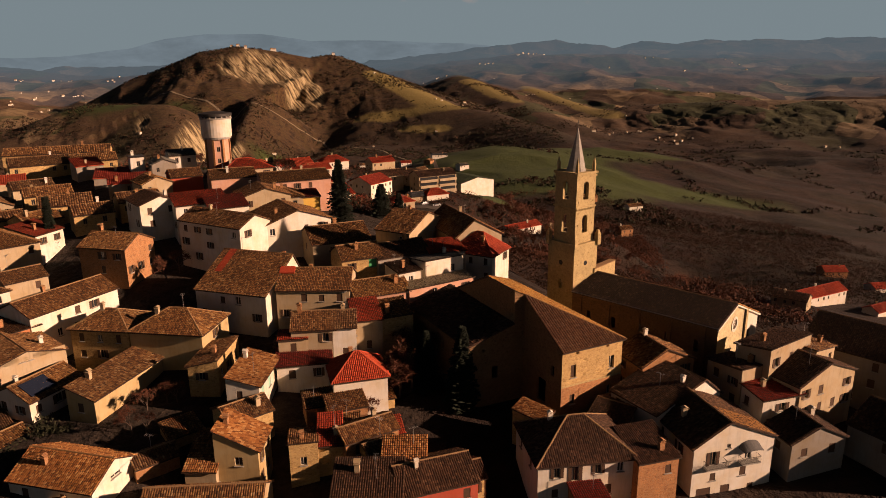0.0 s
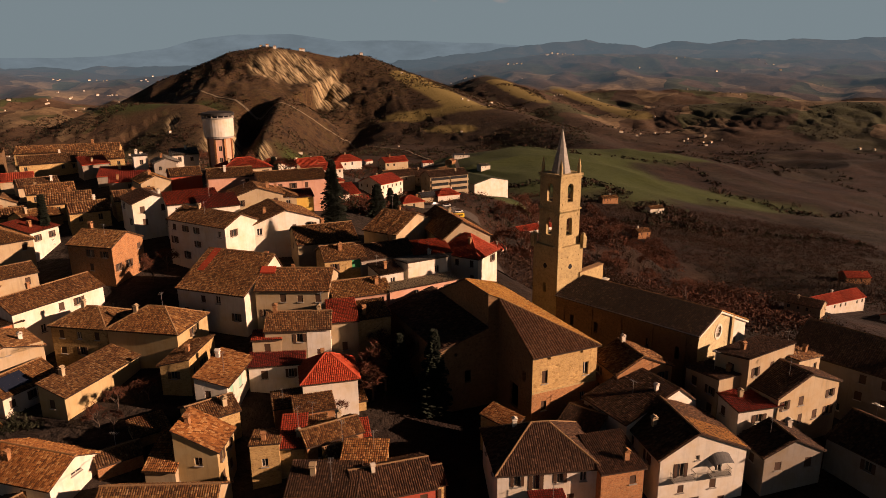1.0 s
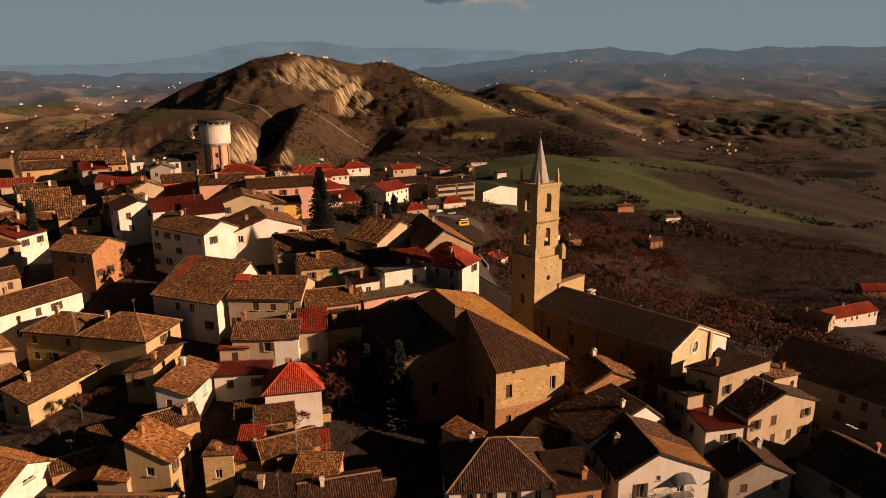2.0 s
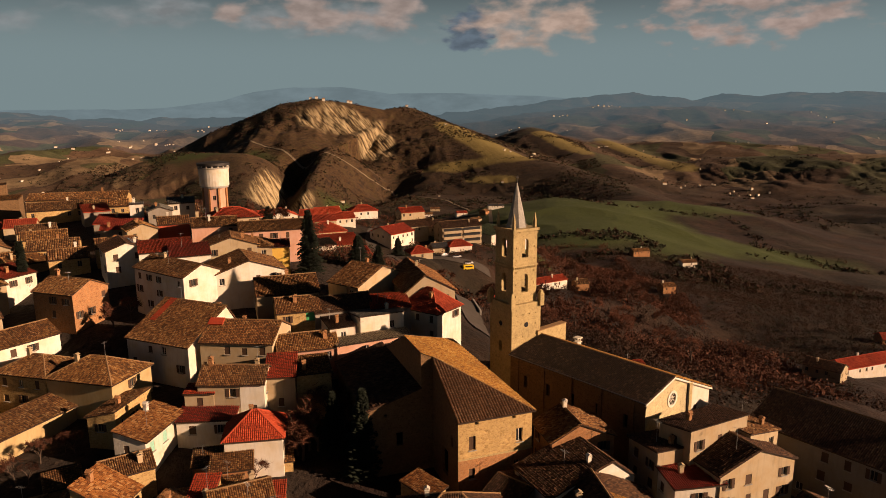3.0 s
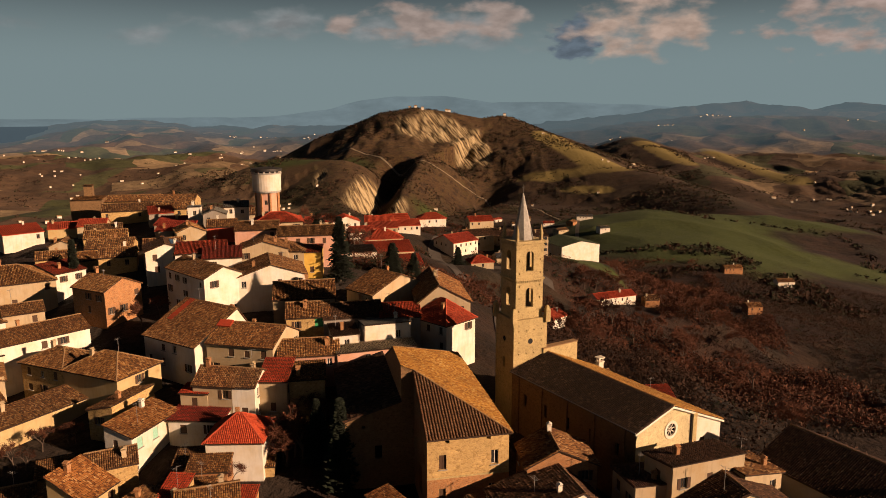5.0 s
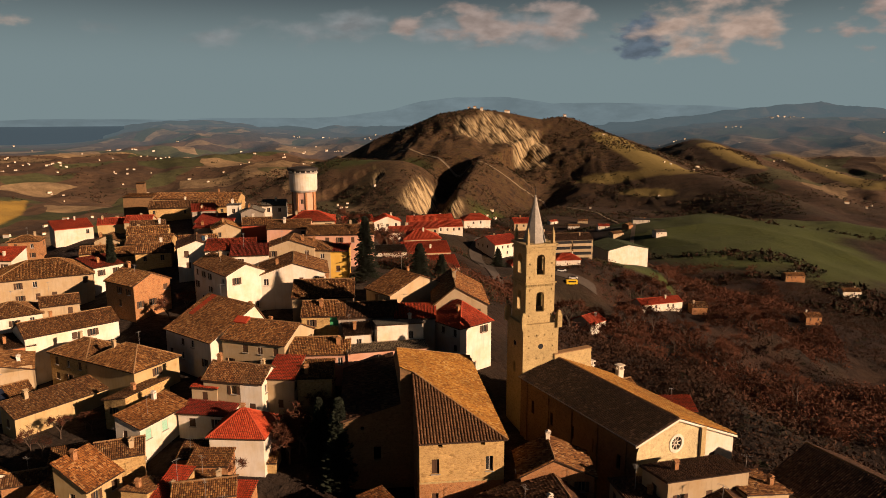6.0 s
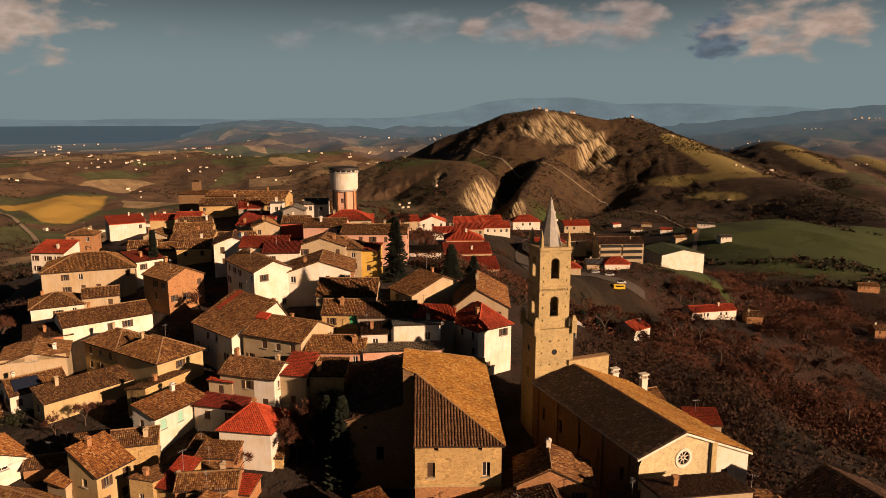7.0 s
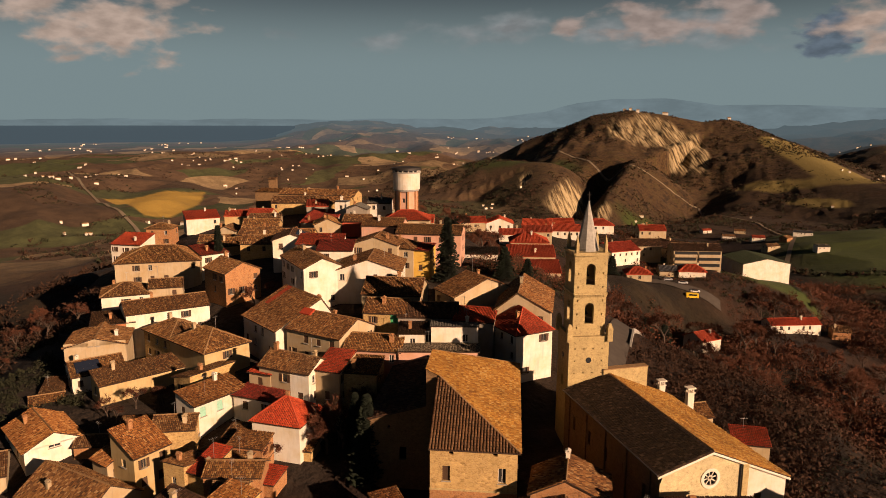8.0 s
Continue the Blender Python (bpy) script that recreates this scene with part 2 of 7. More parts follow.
gb = M["glass"].node_tree.nodes["Principled BSDF"]
gb.inputs["Base Color"].default_value = (0.025, 0.025, 0.025, 1)
gb.inputs["Specular IOR Level"].default_value = 0.5

# ---- shared builders ----
def mesh_of(name, bm, mat):
    me = bpy.data.meshes.new(name)
    bm.to_mesh(me)
    bm.free()
    for m in (mat if isinstance(mat, (list, tuple)) else [mat]):
        me.materials.append(m)
    return me


def part(name, bm, mat, parent, label="", at=None):
    me = bm if isinstance(bm, bpy.types.Mesh) else mesh_of(name, bm, mat)
    ob = new(name, me)
    ob.parent = parent
    if at is not None:
        ob.matrix_basis = at
    if label:
        ob["label"] = label
    return ob


def raw_mesh(name, verts, faces, mat, smooth=False):
    me = bpy.data.meshes.new(name)
    me.from_pydata(verts, [], faces)
    me.materials.append(mat)
    if smooth:
        me.polygons.foreach_set("use_smooth", [True] * len(me.polygons))
    me.update()
    return me


def box(bm, x0, x1, y0, y1, z0, z1):
    v = [bm.verts.new((x, y, z)) for z in (z0, z1) for y in (y0, y1) for x in (x0, x1)]
    for f in ((0, 2, 3, 1), (4, 5, 7, 6), (0, 1, 5, 4), (2, 6, 7, 3), (0, 4, 6, 2), (1, 3, 7, 5)):
        bm.faces.new([v[i] for i in f])
    return v


def prism(bm, ring, z0, z1, top=1.0, centre=(0, 0), cap=True):
    """An upright prism over a ring of (x, y), its top scaled about centre."""
    lo = [bm.verts.new((x, y, z0)) for x, y in ring]
    hi = [bm.verts.new((centre[0] + (x - centre[0]) * top, centre[1] + (y - centre[1]) * top, z1)) for x, y in ring]
    n = len(ring)
    for i in range(n):
        bm.faces.new((lo[i], lo[(i + 1) % n], hi[(i + 1) % n], hi[i]))
    if cap:
        bm.faces.new(hi)
        bm.faces.new(lo[::-1])


def circle(n, r, cx=0.0, cy=0.0, turn=0.0):
    return [(cx + r * math.cos(turn + 2 * math.pi * i / n), cy + r * math.sin(turn + 2 * math.pi * i / n)) for i in range(n)]


def tube(bm, a, b, r0, r1, n=6):
    """A tapered round bar from a to b."""
    a, b = Vector(a), Vector(b)
    q = (b - a).to_track_quat("Z", "Y")
    lo = [bm.verts.new(a + q @ Vector((r0 * math.cos(2 * math.pi * i / n), r0 * math.sin(2 * math.pi * i / n), 0))) for i in range(n)]
    hi = [bm.verts.new(b + q @ Vector((r1 * math.cos(2 * math.pi * i / n), r1 * math.sin(2 * math.pi * i / n), 0))) for i in range(n)]
    for i in range(n):
        bm.faces.new((lo[i], lo[(i + 1) % n], hi[(i + 1) % n], hi[i]))
    bm.faces.new(hi)
    bm.faces.new(lo[::-1])


# ---- the lie of the land ----
ANCHORS = []


def level(x, y, z):
    ANCHORS.append((x, y, z))


def hash01(i, j, seed):
    h = (i.astype(np.int64) * 374761393 + j.astype(np.int64) * 668265263 + seed * 974711) & 0x7FFFFFFF
    h = ((h ^ (h >> 13)) * 1274126177) & 0x7FFFFFFF
    return ((h ^ (h >> 16)) & 0xFFFFF) / float(0xFFFFF)


def lattice(x, y, seed):
    """Smooth value noise, 0 to 1, over arrays."""
    i, j = np.floor(x), np.floor(y)
    u, v = x - i, y - j
    u, v = u * u * (3 - 2 * u), v * v * (3 - 2 * v)
    a, b = hash01(i, j, seed), hash01(i + 1, j, seed)
    c, d = hash01(i, j + 1, seed), hash01(i + 1, j + 1, seed)
    return (a * (1 - u) + b * u) * (1 - v) + (c * (1 - u) + d * u) * v


def fbm(x, y, size, octaves, seed, rough=0.5):
    total, amp, norm = 0.0, 1.0, 0.0
    for k in range(octaves):
        total = total + amp * lattice(x / size * 2 ** k + 31.7 * k, y / size * 2 ** k + 17.3 * k, seed + k)
        norm += amp
        amp *= rough
    return total / norm


def bell(x, y, cx, cy, sx, sy, turn):
    c, s = math.cos(radians(turn)), math.sin(radians(turn))
    u, v = (x - cx) * c + (y - cy) * s, -(x - cx) * s + (y - cy) * c
    return np.exp(-0.5 * ((u / sx) ** 2 + (v / sy) ** 2))


def smooth(a, b, t):
    k = np.clip((t - a) / (b - a), 0, 1)
    return k * k * (3 - 2 * k)


def village_ground(x, y):
    num, den = 0.0, 0.0
    for ax, ay, az in ANCHORS:
        w = 1.0 / ((x - ax) ** 2 + (y - ay) ** 2 + 120.0) ** 2
        num, den = num + w * az, den + w
    return num / den


def along(x, y, pts):
    """The nearest way to a line through points (x, y, z): the distance, the line's height there and how far along it is, 0 to 1."""
    best, height, share = np.full(np.shape(x), 1e9), np.zeros(np.shape(x)), np.zeros(np.shape(x))
    for k, ((ax, ay, az), (bx, by, bz)) in enumerate(zip(pts, pts[1:])):
        u, v = bx - ax, by - ay
        s = np.clip(((x - ax) * u + (y - ay) * v) / (u * u + v * v), 0, 1)
        d = np.hypot(x - ax - s * u, y - ay - s * v)
        near = d < best
        best = np.where(near, d, best)
        height = np.where(near, az + (bz - az) * s, height)
        share = np.where(near, (k + s) / (len(pts) - 1), share)
    return best, height, share


def blend_max(a, b, soft):
    """The higher of two lands, with the crease between them rounded."""
    k = np.clip(0.5 + 0.5 * (a - b) / soft, 0, 1)
    return b + (a - b) * k + soft * k * (1 - k)


# crest lines of the hills and spurs, from their heights down to their feet
CREST = [(-1158, 2149, -131), (-1069, 2162, -84), (-976, 2186, -34), (-865, 2213, 8), (-749, 2225, 54), (-629, 2233, 73), (-527, 2261, 60), (-421, 2295, 37), (-351, 2308, 41), (-210, 2177, -10)]
TAN_SPUR = [(-351, 2308, 41), (-210, 2177, -10), (-103, 2026, -46), (-3, 1861, -81), (107, 1730, -94), (196, 1563, -111), (253, 1395, -130)]
TERRACE = [(-821, 1649, -64), (-636, 1593, -61), (-559, 1474, -93), (-492, 1350, -128)]
CLAY_SPUR = [(-471, 1789, -55), (-446, 1578, -94), (-421, 1355, -139)]
RAVINE_1 = [(-560, 1830, 0), (-515, 1650, 0), (-498, 1500, 0), (-462, 1350, 0)]
RAVINE_2 = [(-270, 2050, 0), (-300, 1800, 0), (-340, 1600, 0), (-345, 1380, 0)]
SPUR_2 = [(60, 2911, -38), (109, 2660, -52), (215, 2305, -94), (330, 1747, -133)]
SPUR_3 = [(276, 3152, -57), (344, 2895, -86), (412, 2483, -112), (477, 1963, -130)]
SPUR_4 = [(571, 3268, -77), (646, 2847, -99), (650, 2641, -107)]
EAST_RIDGE = [(415, 2262, -150), (578, 2071, -104), (804, 1940, -86), (1118, 1778, -75), (1500, 1600, -70)]


def far_ground(x, y):
    r = np.hypot(x, y - 150)
    az = np.degrees(np.arctan2(-x, y - 150))
    left = smooth(25, 60, az)
    right = smooth(10, -10, az)
    z = np.interp(r, [0, 300, 600, 900, 1500, 2500, 3600, 5000], [-40, -80, -128, -150, -152, -120, -70, -15])
    z = z + left * np.interp(r, [0, 600, 1500, 3000, 5000], [0, 20, 36, 22, 40])
    z = z + right * np.interp(r, [0, 600, 1200, 2200, 2900, 3700, 4900], [0, -5, -14, -30, 10, 62, 118])
    k = smooth(0.25, 0.8, bell(x, y, -450, 1900, 420, 520, 0))
    calm = 1 - 0.8 * k
    roll = fbm(x, y, 620.0, 6, 5, 0.52)
    z = z + (roll - 0.5) * np.interp(r, [0, 400, 1200, 5000], [5, 30, 95, 120]) * calm
    spine = 1 - np.abs(2 * fbm(x + 0.4 * y, y, 430.0, 4, 41, 0.5) - 1)
    z = z + (spine - 0.7) * np.interp(r, [0, 450, 1000, 5000], [0, 12, 60, 75]) * calm
    # the green spur that runs off beyond the houses
    z = z + 54 * bell(x, y, 70, 880, 110, 190, 20) + 46 * bell(x, y, 280, 1010, 230, 110, -25)
    # the foot of the clay hill is a hollow between the spurs
    z = z * (1 - k) + np.minimum(z, -158) * k
    wob = (fbm(x, y, 150.0, 4, 12, 0.55) - 0.5) * 2
    rill = np.abs(fbm(x + 0.3 * y, y * 0.4, 70.0, 4, 23, 0.6) - 0.5) * 2
    for pts, slope, rounded, rough, soft in ((CREST, 0.33, 30, 14, 14), (TAN_SPUR, 0.36, 45, 6, 14), (TERRACE, 0.42, 40, 8, 8), (CLAY_SPUR, 0.5, 8, 12, 6),
                                             (SPUR_2, 0.3, 40, 12, 16), (SPUR_3, 0.26, 40, 12, 16), (SPUR_4, 0.26, 50, 14, 18), (EAST_RIDGE, 0.2, 70, 16, 20)):
        d, h, s = along(x, y, pts)
        out = smooth(25, 160, d)
        land = h - slope * (np.hypot(d, rounded) - rounded) + wob * rough * out - rill * rough * 1.5 * out * smooth(260, 60, np.abs(d - 150))
        z = np.where(h - slope * d < z - 120, z, blend_max(land, z, soft))
    for pts, deep, wide in ((RAVINE_1, 46, 36), (RAVINE_2, 34, 75)):
        d, h, s = along(x, y, pts)
        z = z - deep * np.exp(-(d / wide) ** 2) * smooth(0, 0.25, s)
    # the scar bites into the hill's upper side, ravines run out below it
    cliff = cliff_mask(x, y)
    gully = np.abs(fbm(x + 0.35 * y, y * 0.35, 60.0, 4, 23, 0.6) - 0.5) * 2
    z = z - 26 * bell(x, y, -525, 2085, 95, 75, 25) - cliff * 22 * (gully + fbm(x, y, 30.0, 3, 9) - 0.6)
    plain_ = smooth(42, 50, az) * smooth(2000, 3300, r)
    z = z * (1 - 0.85 * plain_) - 96 * 0.85 * plain_
    coast = smooth(44, 52, az) * smooth(3900, 4300, r)
    return z * (1 - coast) - 140 * coast


def cliff_mask(x, y):
    a = 1.0 * bell(x, y, -540, 2085, 105, 85, 20) + 0.9 * bell(x, y, -420, 2060, 45, 90, 35) + 0.95 * bell(x, y, -520, 1450, 21, 100, 12)
    a = a + 0.75 * bell(x, y, -425, 1400, 24, 60, 8) + 0.7 * bell(x, y, -640, 1490, 20, 70, 10)
    return smooth(0.4, 0.74, a + 1.25 * (fbm(x + 0.42 * y, y * 0.25, 42.0, 4, 61) - 0.5))


def ground(x, y):
    x, y = np.asarray(x, float), np.asarray(y, float)
    e = np.hypot((x + 20) / 1.0, (y - 190) / 1.25)
    k = smooth(150, 330, e)
    if np.max(k) == 0:
        return village_ground(x, y)
    if np.min(k) == 1:
        return far_ground(x, y)
    return village_ground(x, y) * (1 - k) + far_ground(x, y) * k


def ground_at(x, y):
    return float(ground(np.array([x]), np.array([y]))[0])


level(-30, 80, -19)
level(10, 80, -20)
level(40, 90, -18.5)
level(60, 100, -16)
level(50, 112, -15)
level(25, 130, -14)
level(18, 100, -15.5)
level(-12, 104, -14.5)
level(-40, 115, -9)
level(-60, 104, -12.5)
level(-50, 100, -11.5)
level(-44, 96, -12.5)
level(-75, 115, -13)
level(-35, 125, -8.5)
level(-90, 125, -9)
level(-98, 146, -5)
level(-20, 135, -4.5)
level(-65, 140, -3)
level(-38, 150, 0)
level(-70, 160, 1)
level(-35, 175, 0)
level(-40, 190, 1)
level(-72, 220, 4)
level(-100, 218, 5)
level(-125, 200, 1)
level(-122, 152, -3)
level(5, 148, -9)
level(-5, 155, -3)
level(-50, 270, -14)
level(0, 375, -35)
level(32, 336, -47)
level(13, 306, -46)
level(-20, 300, -22)
level(-30, 330, -26)
level(100, 120, -30)
level(100, 200, -45)
level(150, 150, -55)
level(60, 160, -24)
level(40, 180, -22)
level(100, 60, -24)
level(120, 90, -34)
level(0, 40, -24)
level(50, 40, -24)
level(-60, 50, -24)
level(-110, 90, -20)
level(-120, 110, -17)
level(-150, 130, -25)
level(-160, 170, -20)
level(-190, 200, -18)
level(-160, 230, -5)
level(-140, 260, -3)
level(-120, 300, -18)
level(-200, 260, -25)
level(-180, 300, -30)
level(60, 250, -48)
level(100, 300, -65)
level(150, 350, -90)
level(-100, 350, -45)
level(0, 420, -45)
level(80, 400, -80)
level(200, 200, -80)
level(200, 100, -65)
level(0, -50, -45)
level(100, -30, -45)
level(-100, 0, -45)
level(-150, 50, -45)
level(-220, 130, -50)
level(-250, 230, -55)
level(-149, 196, 0.7)
level(-145, 210, 0.4)
level(-134, 212.2, 1.4)
level(-122, 203, 1.4)
level(-99.9, 180.1, 1.2)
level(-103, 171, -1.1)
level(-120.5, 184.5, -0.1)
level(-112, 172, -1.1)
level(-110, 190, 1.9)
level(-100, 211.1, 3.3)
level(-90, 197, 3.9)
level(-114.8, 222.8, 4.9)
level(-94.5, 213.5, 8.3)
level(-86, 212, 6.9)
level(-84, 222, 8.2)
level(-80.5, 190, 4.9)
level(-74, 197, 5.6)
level(-78, 174, 3.4)
level(-86, 166, 1.9)
level(-136, 233, 3.9)
level(-138, 250, 5.4)
level(-120, 238, 4.4)
level(-62, 214, 4.4)
level(-90, 232, 3.9)
level(-52, 278, -10.6)
level(-44, 263, -13.1)
level(-34, 250, -15.6)
level(-79, 304, -8.6)
level(-90, 296, -8.1)
level(-64.7, 345, -16.1)
level(-72, 330, -12.1)
level(-61, 385, -18.1)
level(-36, 341, -22.1)
level(-35.6, 395.7, -20.1)
level(-17, 374, -24.6)
level(-5, 361, -21.6)
level(-4, 352, -30.6)
level(-14, 349, -31.1)
level(-20, 322, -28.1)
level(40, 346, -47.1)
level(17.5, 279, -40.5)
level(18, 262, -38.5)
level(58, 352, -49.1)
level(162, 283.7, -62.1)
level(139.5, 261.7, -56.1)
level(14, 419, -35.6)

# ---- houses ----
rng = random.Random(7)
FACES = {"f": (-1, -1, 1, 0), "r": (1, -1, 0, 1), "b": (1, 1, -1, 0), "l": (-1, 1, 0, -1)}


def wall_sheet(bm, o, u, length, z0, z1, holes, depth=0.28, crown=()):
    """One outer wall from o along u, with real openings that step inwards; crown: the outline above z1 as (s, height)."""
    n = Vector((u[1], -u[0], 0))
    o, u = Vector((o[0], o[1], 0)), Vector((u[0], u[1], 0))

    def at(s, z, back=0.0):
        return bm.verts.new(o + u * s - n * back + Vector((0, 0, z)))

    xs = sorted({0.0, length, *[h[0] for h in holes], *[h[0] + h[2] for h in holes]})
    zs = sorted({z0, z1, *[h[1] for h in holes], *[h[1] + h[3] for h in holes]})
    for a, b in zip(xs, xs[1:]):
        for c, d in zip(zs, zs[1:]):
            mx, mz = (a + b) / 2, (c + d) / 2
            if any(h[0] < mx < h[0] + h[2] and h[1] < mz < h[1] + h[3] for h in holes):
                continue
            bm.faces.new((at(a, c), at(b, c), at(b, d), at(a, d)))
    for x, z, w, h in holes:
        for p, q in (((x, z), (x + w, z)), ((x + w, z), (x + w, z + h)), ((x + w, z + h), (x, z + h)), ((x, z + h), (x, z))):
            bm.faces.new((at(*p), at(*p, depth), at(*q, depth), at(*q)))
    if crown:
        bm.faces.new([at(s, z1 + h) for s, h in crown])


WINDOW_MESHES = {}


def window_meshes(w, h, kind):
    key = (round(w, 1), round(h, 1), kind)
    if key not in WINDOW_MESHES:
        w, h = key[:2]
        fr = bmesh.new()
        b = 0.07
        box(fr, 0, b, -0.05, 0.03, 0, h)
        box(fr, w - b, w, -0.05, 0.03, 0, h)
        box(fr, b, w - b, -0.05, 0.03, 0, b)
        box(fr, b, w - b, -0.05, 0.03, h - b, h)
        box(fr, w / 2 - 0.04, w / 2 + 0.04, -0.05, 0.03, b, h - b)
        pane = bmesh.new()
        box(pane, b * 0.5, w - b * 0.5, -0.015, 0.0, b * 0.5, h - b * 0.5)
        sill = bmesh.new()
        box(sill, -0.12, w + 0.12, -0.40, 0.0, -0.1, -0.005)
        sh = bmesh.new()
        box(sh, 0, w / 2, -0.05, 0.0, 0, h)
        front = [f for f in sh.faces if abs(f.calc_center_median().y + 0.05) < 1e-4]
        bmesh.ops.inset_region(sh, faces=front, thickness=0.07, depth=-0.02)
        colour = {"mint": M["mint"], "green": M["greenwood"]}.get(kind, M["shutter"])
        WINDOW_MESHES[key] = (mesh_of("window", fr, M["whitewood"] if kind == "bare" else M["frame"]), mesh_of("pane", pane, M["glass"]),
                              mesh_of("sill", sill, M["concrete"]), mesh_of("shutter", sh, colour))
    return WINDOW_MESHES[key]


def set_window(parent, o, u, s, z, w, h, kind, depth=0.28):
    """A window (or a closed, shuttered one) in its opening."""
    turn = math.degrees(math.atan2(u[1], u[0]))
    fr, pane, sill, sh = window_meshes(w, h, kind)
    inner = pose(o[0] + u[0] * s, o[1] + u[1] * s, z, 0, 0, turn)
    win = part("window", fr, None, parent, at=inner @ pose(0, depth - 0.06, 0))
    part("pane", pane, None, win, at=pose(0, 0.0, 0))
    if kind != "far":
        part("sill", sill, None, win, at=pose(0, -depth + 0.28, 0))
    if kind in ("shut", "green", "mint"):
        part("shutter", sh, None, win, at=pose(0, -0.12, 0))
        part("shutter", sh, None, win, at=pose(w / 2, -0.12, 0))
    elif kind == "open":
        part("shutter", sh, None, win, at=pose(-w / 2 - 0.02, -depth + 0.05, 0))
        part("shutter", sh, None, win, at=pose(w + 0.02, -depth + 0.05, 0))


def roof_planes(kind, w, d, rise, over, ro=0.5, verge=0.25):
    """Roof slopes as outlines whose first two points are the eave, for a body w by d whose eaves are at height 0."""
    X, Y, g, o = w / 2, d / 2, verge, over
    if kind == "gx":
        yr = -Y + d * ro
        s1, s2 = rise / (yr + Y), rise / (Y - yr)
        return [[(-X - g, -Y - o, -o * s1), (X + g, -Y - o, -o * s1), (X + g, yr, rise), (-X - g, yr, rise)],
                [(X + g, Y + o, -o * s2), (-X - g, Y + o, -o * s2), (-X - g, yr, rise), (X + g, yr, rise)]]
    if kind == "gy":
        xr = -X + w * ro
        s1, s2 = rise / (xr + X), rise / (X - xr)
        return [[(-X - o, Y + g, -o * s1), (-X - o, -Y - g, -o * s1), (xr, -Y - g, rise), (xr, Y + g, rise)],
                [(X + o, -Y - g, -o * s2), (X + o, Y + g, -o * s2), (xr, Y + g, rise), (xr, -Y - g, rise)]]
    if kind == "hip":
        m = min(w, d) / 2
        s = rise / m
        e = -o * s
        a, b, c, f = (-X - o, -Y - o, e), (X + o, -Y - o, e), (X + o, Y + o, e), (-X - o, Y + o, e)
        if w >= d:
            p, q = (-X + m, 0, rise), (X - m, 0, rise)
            return [[a, b, q, p], [b, c, q], [c, f, p, q], [f, a, p]]
        p, q = (0, -Y + m, rise), (0, Y - m, rise)
        return [[a, b, p], [b, c, q, p], [c, f, q], [f, a, p, q]]
    s = rise / d if kind in ("sf", "sb") else rise / w
    lo, hi = -o * s, rise + 0.15 * s
    if kind == "sf":
        return [[(-X - g, -Y - o, lo), (X + g, -Y - o, lo), (X + g, Y + 0.15, hi), (-X - g, Y + 0.15, hi)]]
    if kind == "sb":
        return [[(X + g, Y + o, lo), (-X - g, Y + o, lo), (-X - g, -Y - 0.15, hi), (X + g, -Y - 0.15, hi)]]
    if kind == "sl":
        return [[(-X - o, Y + g, lo), (-X - o, -Y - g, lo), (X + 0.15, -Y - g, hi), (X + 0.15, Y + g, hi)]]
    return [[(X + o, -Y - g, lo), (X + o, Y + g, lo), (-X - 0.15, Y + g, hi), (-X - 0.15, -Y - g, hi)]]


def crowns(kind, w, d, rise, ro=0.5):
    """What each wall carries above the eaves."""
    if kind == "gx":
        return {"r": [(0, 0), (d, 0), (d * ro, rise)], "l": [(0, 0), (d, 0), (d * (1 - ro), rise)]}
    if kind == "gy":
        return {"f": [(0, 0), (w, 0), (w * ro, rise)], "b": [(0, 0), (w, 0), (w * (1 - ro), rise)]}
    if kind == "sf":
        return {"b": [(0, 0), (w, 0), (w, rise), (0, rise)], "r": [(0, 0), (d, 0), (d, rise)], "l": [(0, 0), (d, 0), (0, rise)]}
    if kind == "sb":
        return {"f": [(0, 0), (w, 0), (w, rise), (0, rise)], "r": [(0, 0), (d, 0), (0, rise)], "l": [(0, 0), (d, 0), (d, rise)]}
    if kind == "sl":
        return {"r": [(0, 0), (d, 0), (d, rise), (0, rise)], "f": [(0, 0), (w, 0), (w, rise)], "b": [(0, 0), (w, 0), (0, rise)]}
    if kind == "sr":
        return {"l": [(0, 0), (d, 0), (d, rise), (0, rise)], "f": [(0, 0), (w, 0), (0, rise)], "b": [(0, 0), (w, 0), (w, rise)]}
    return {}


def span(poly, u):
    """Where the upright line at u cuts a convex outline."""
    lo, hi = 1e9, -1e9
    for (a, b), (c, d) in zip(poly, poly[1:] + poly[:1]):
        if abs(c - a) < 1e-9:
            continue
        k = (u - a) / (c - a)
        if -1e-6 <= k <= 1 + 1e-6:
            v = b + (d - b) * k
            lo, hi = min(lo, v), max(hi, v)
    return lo, hi


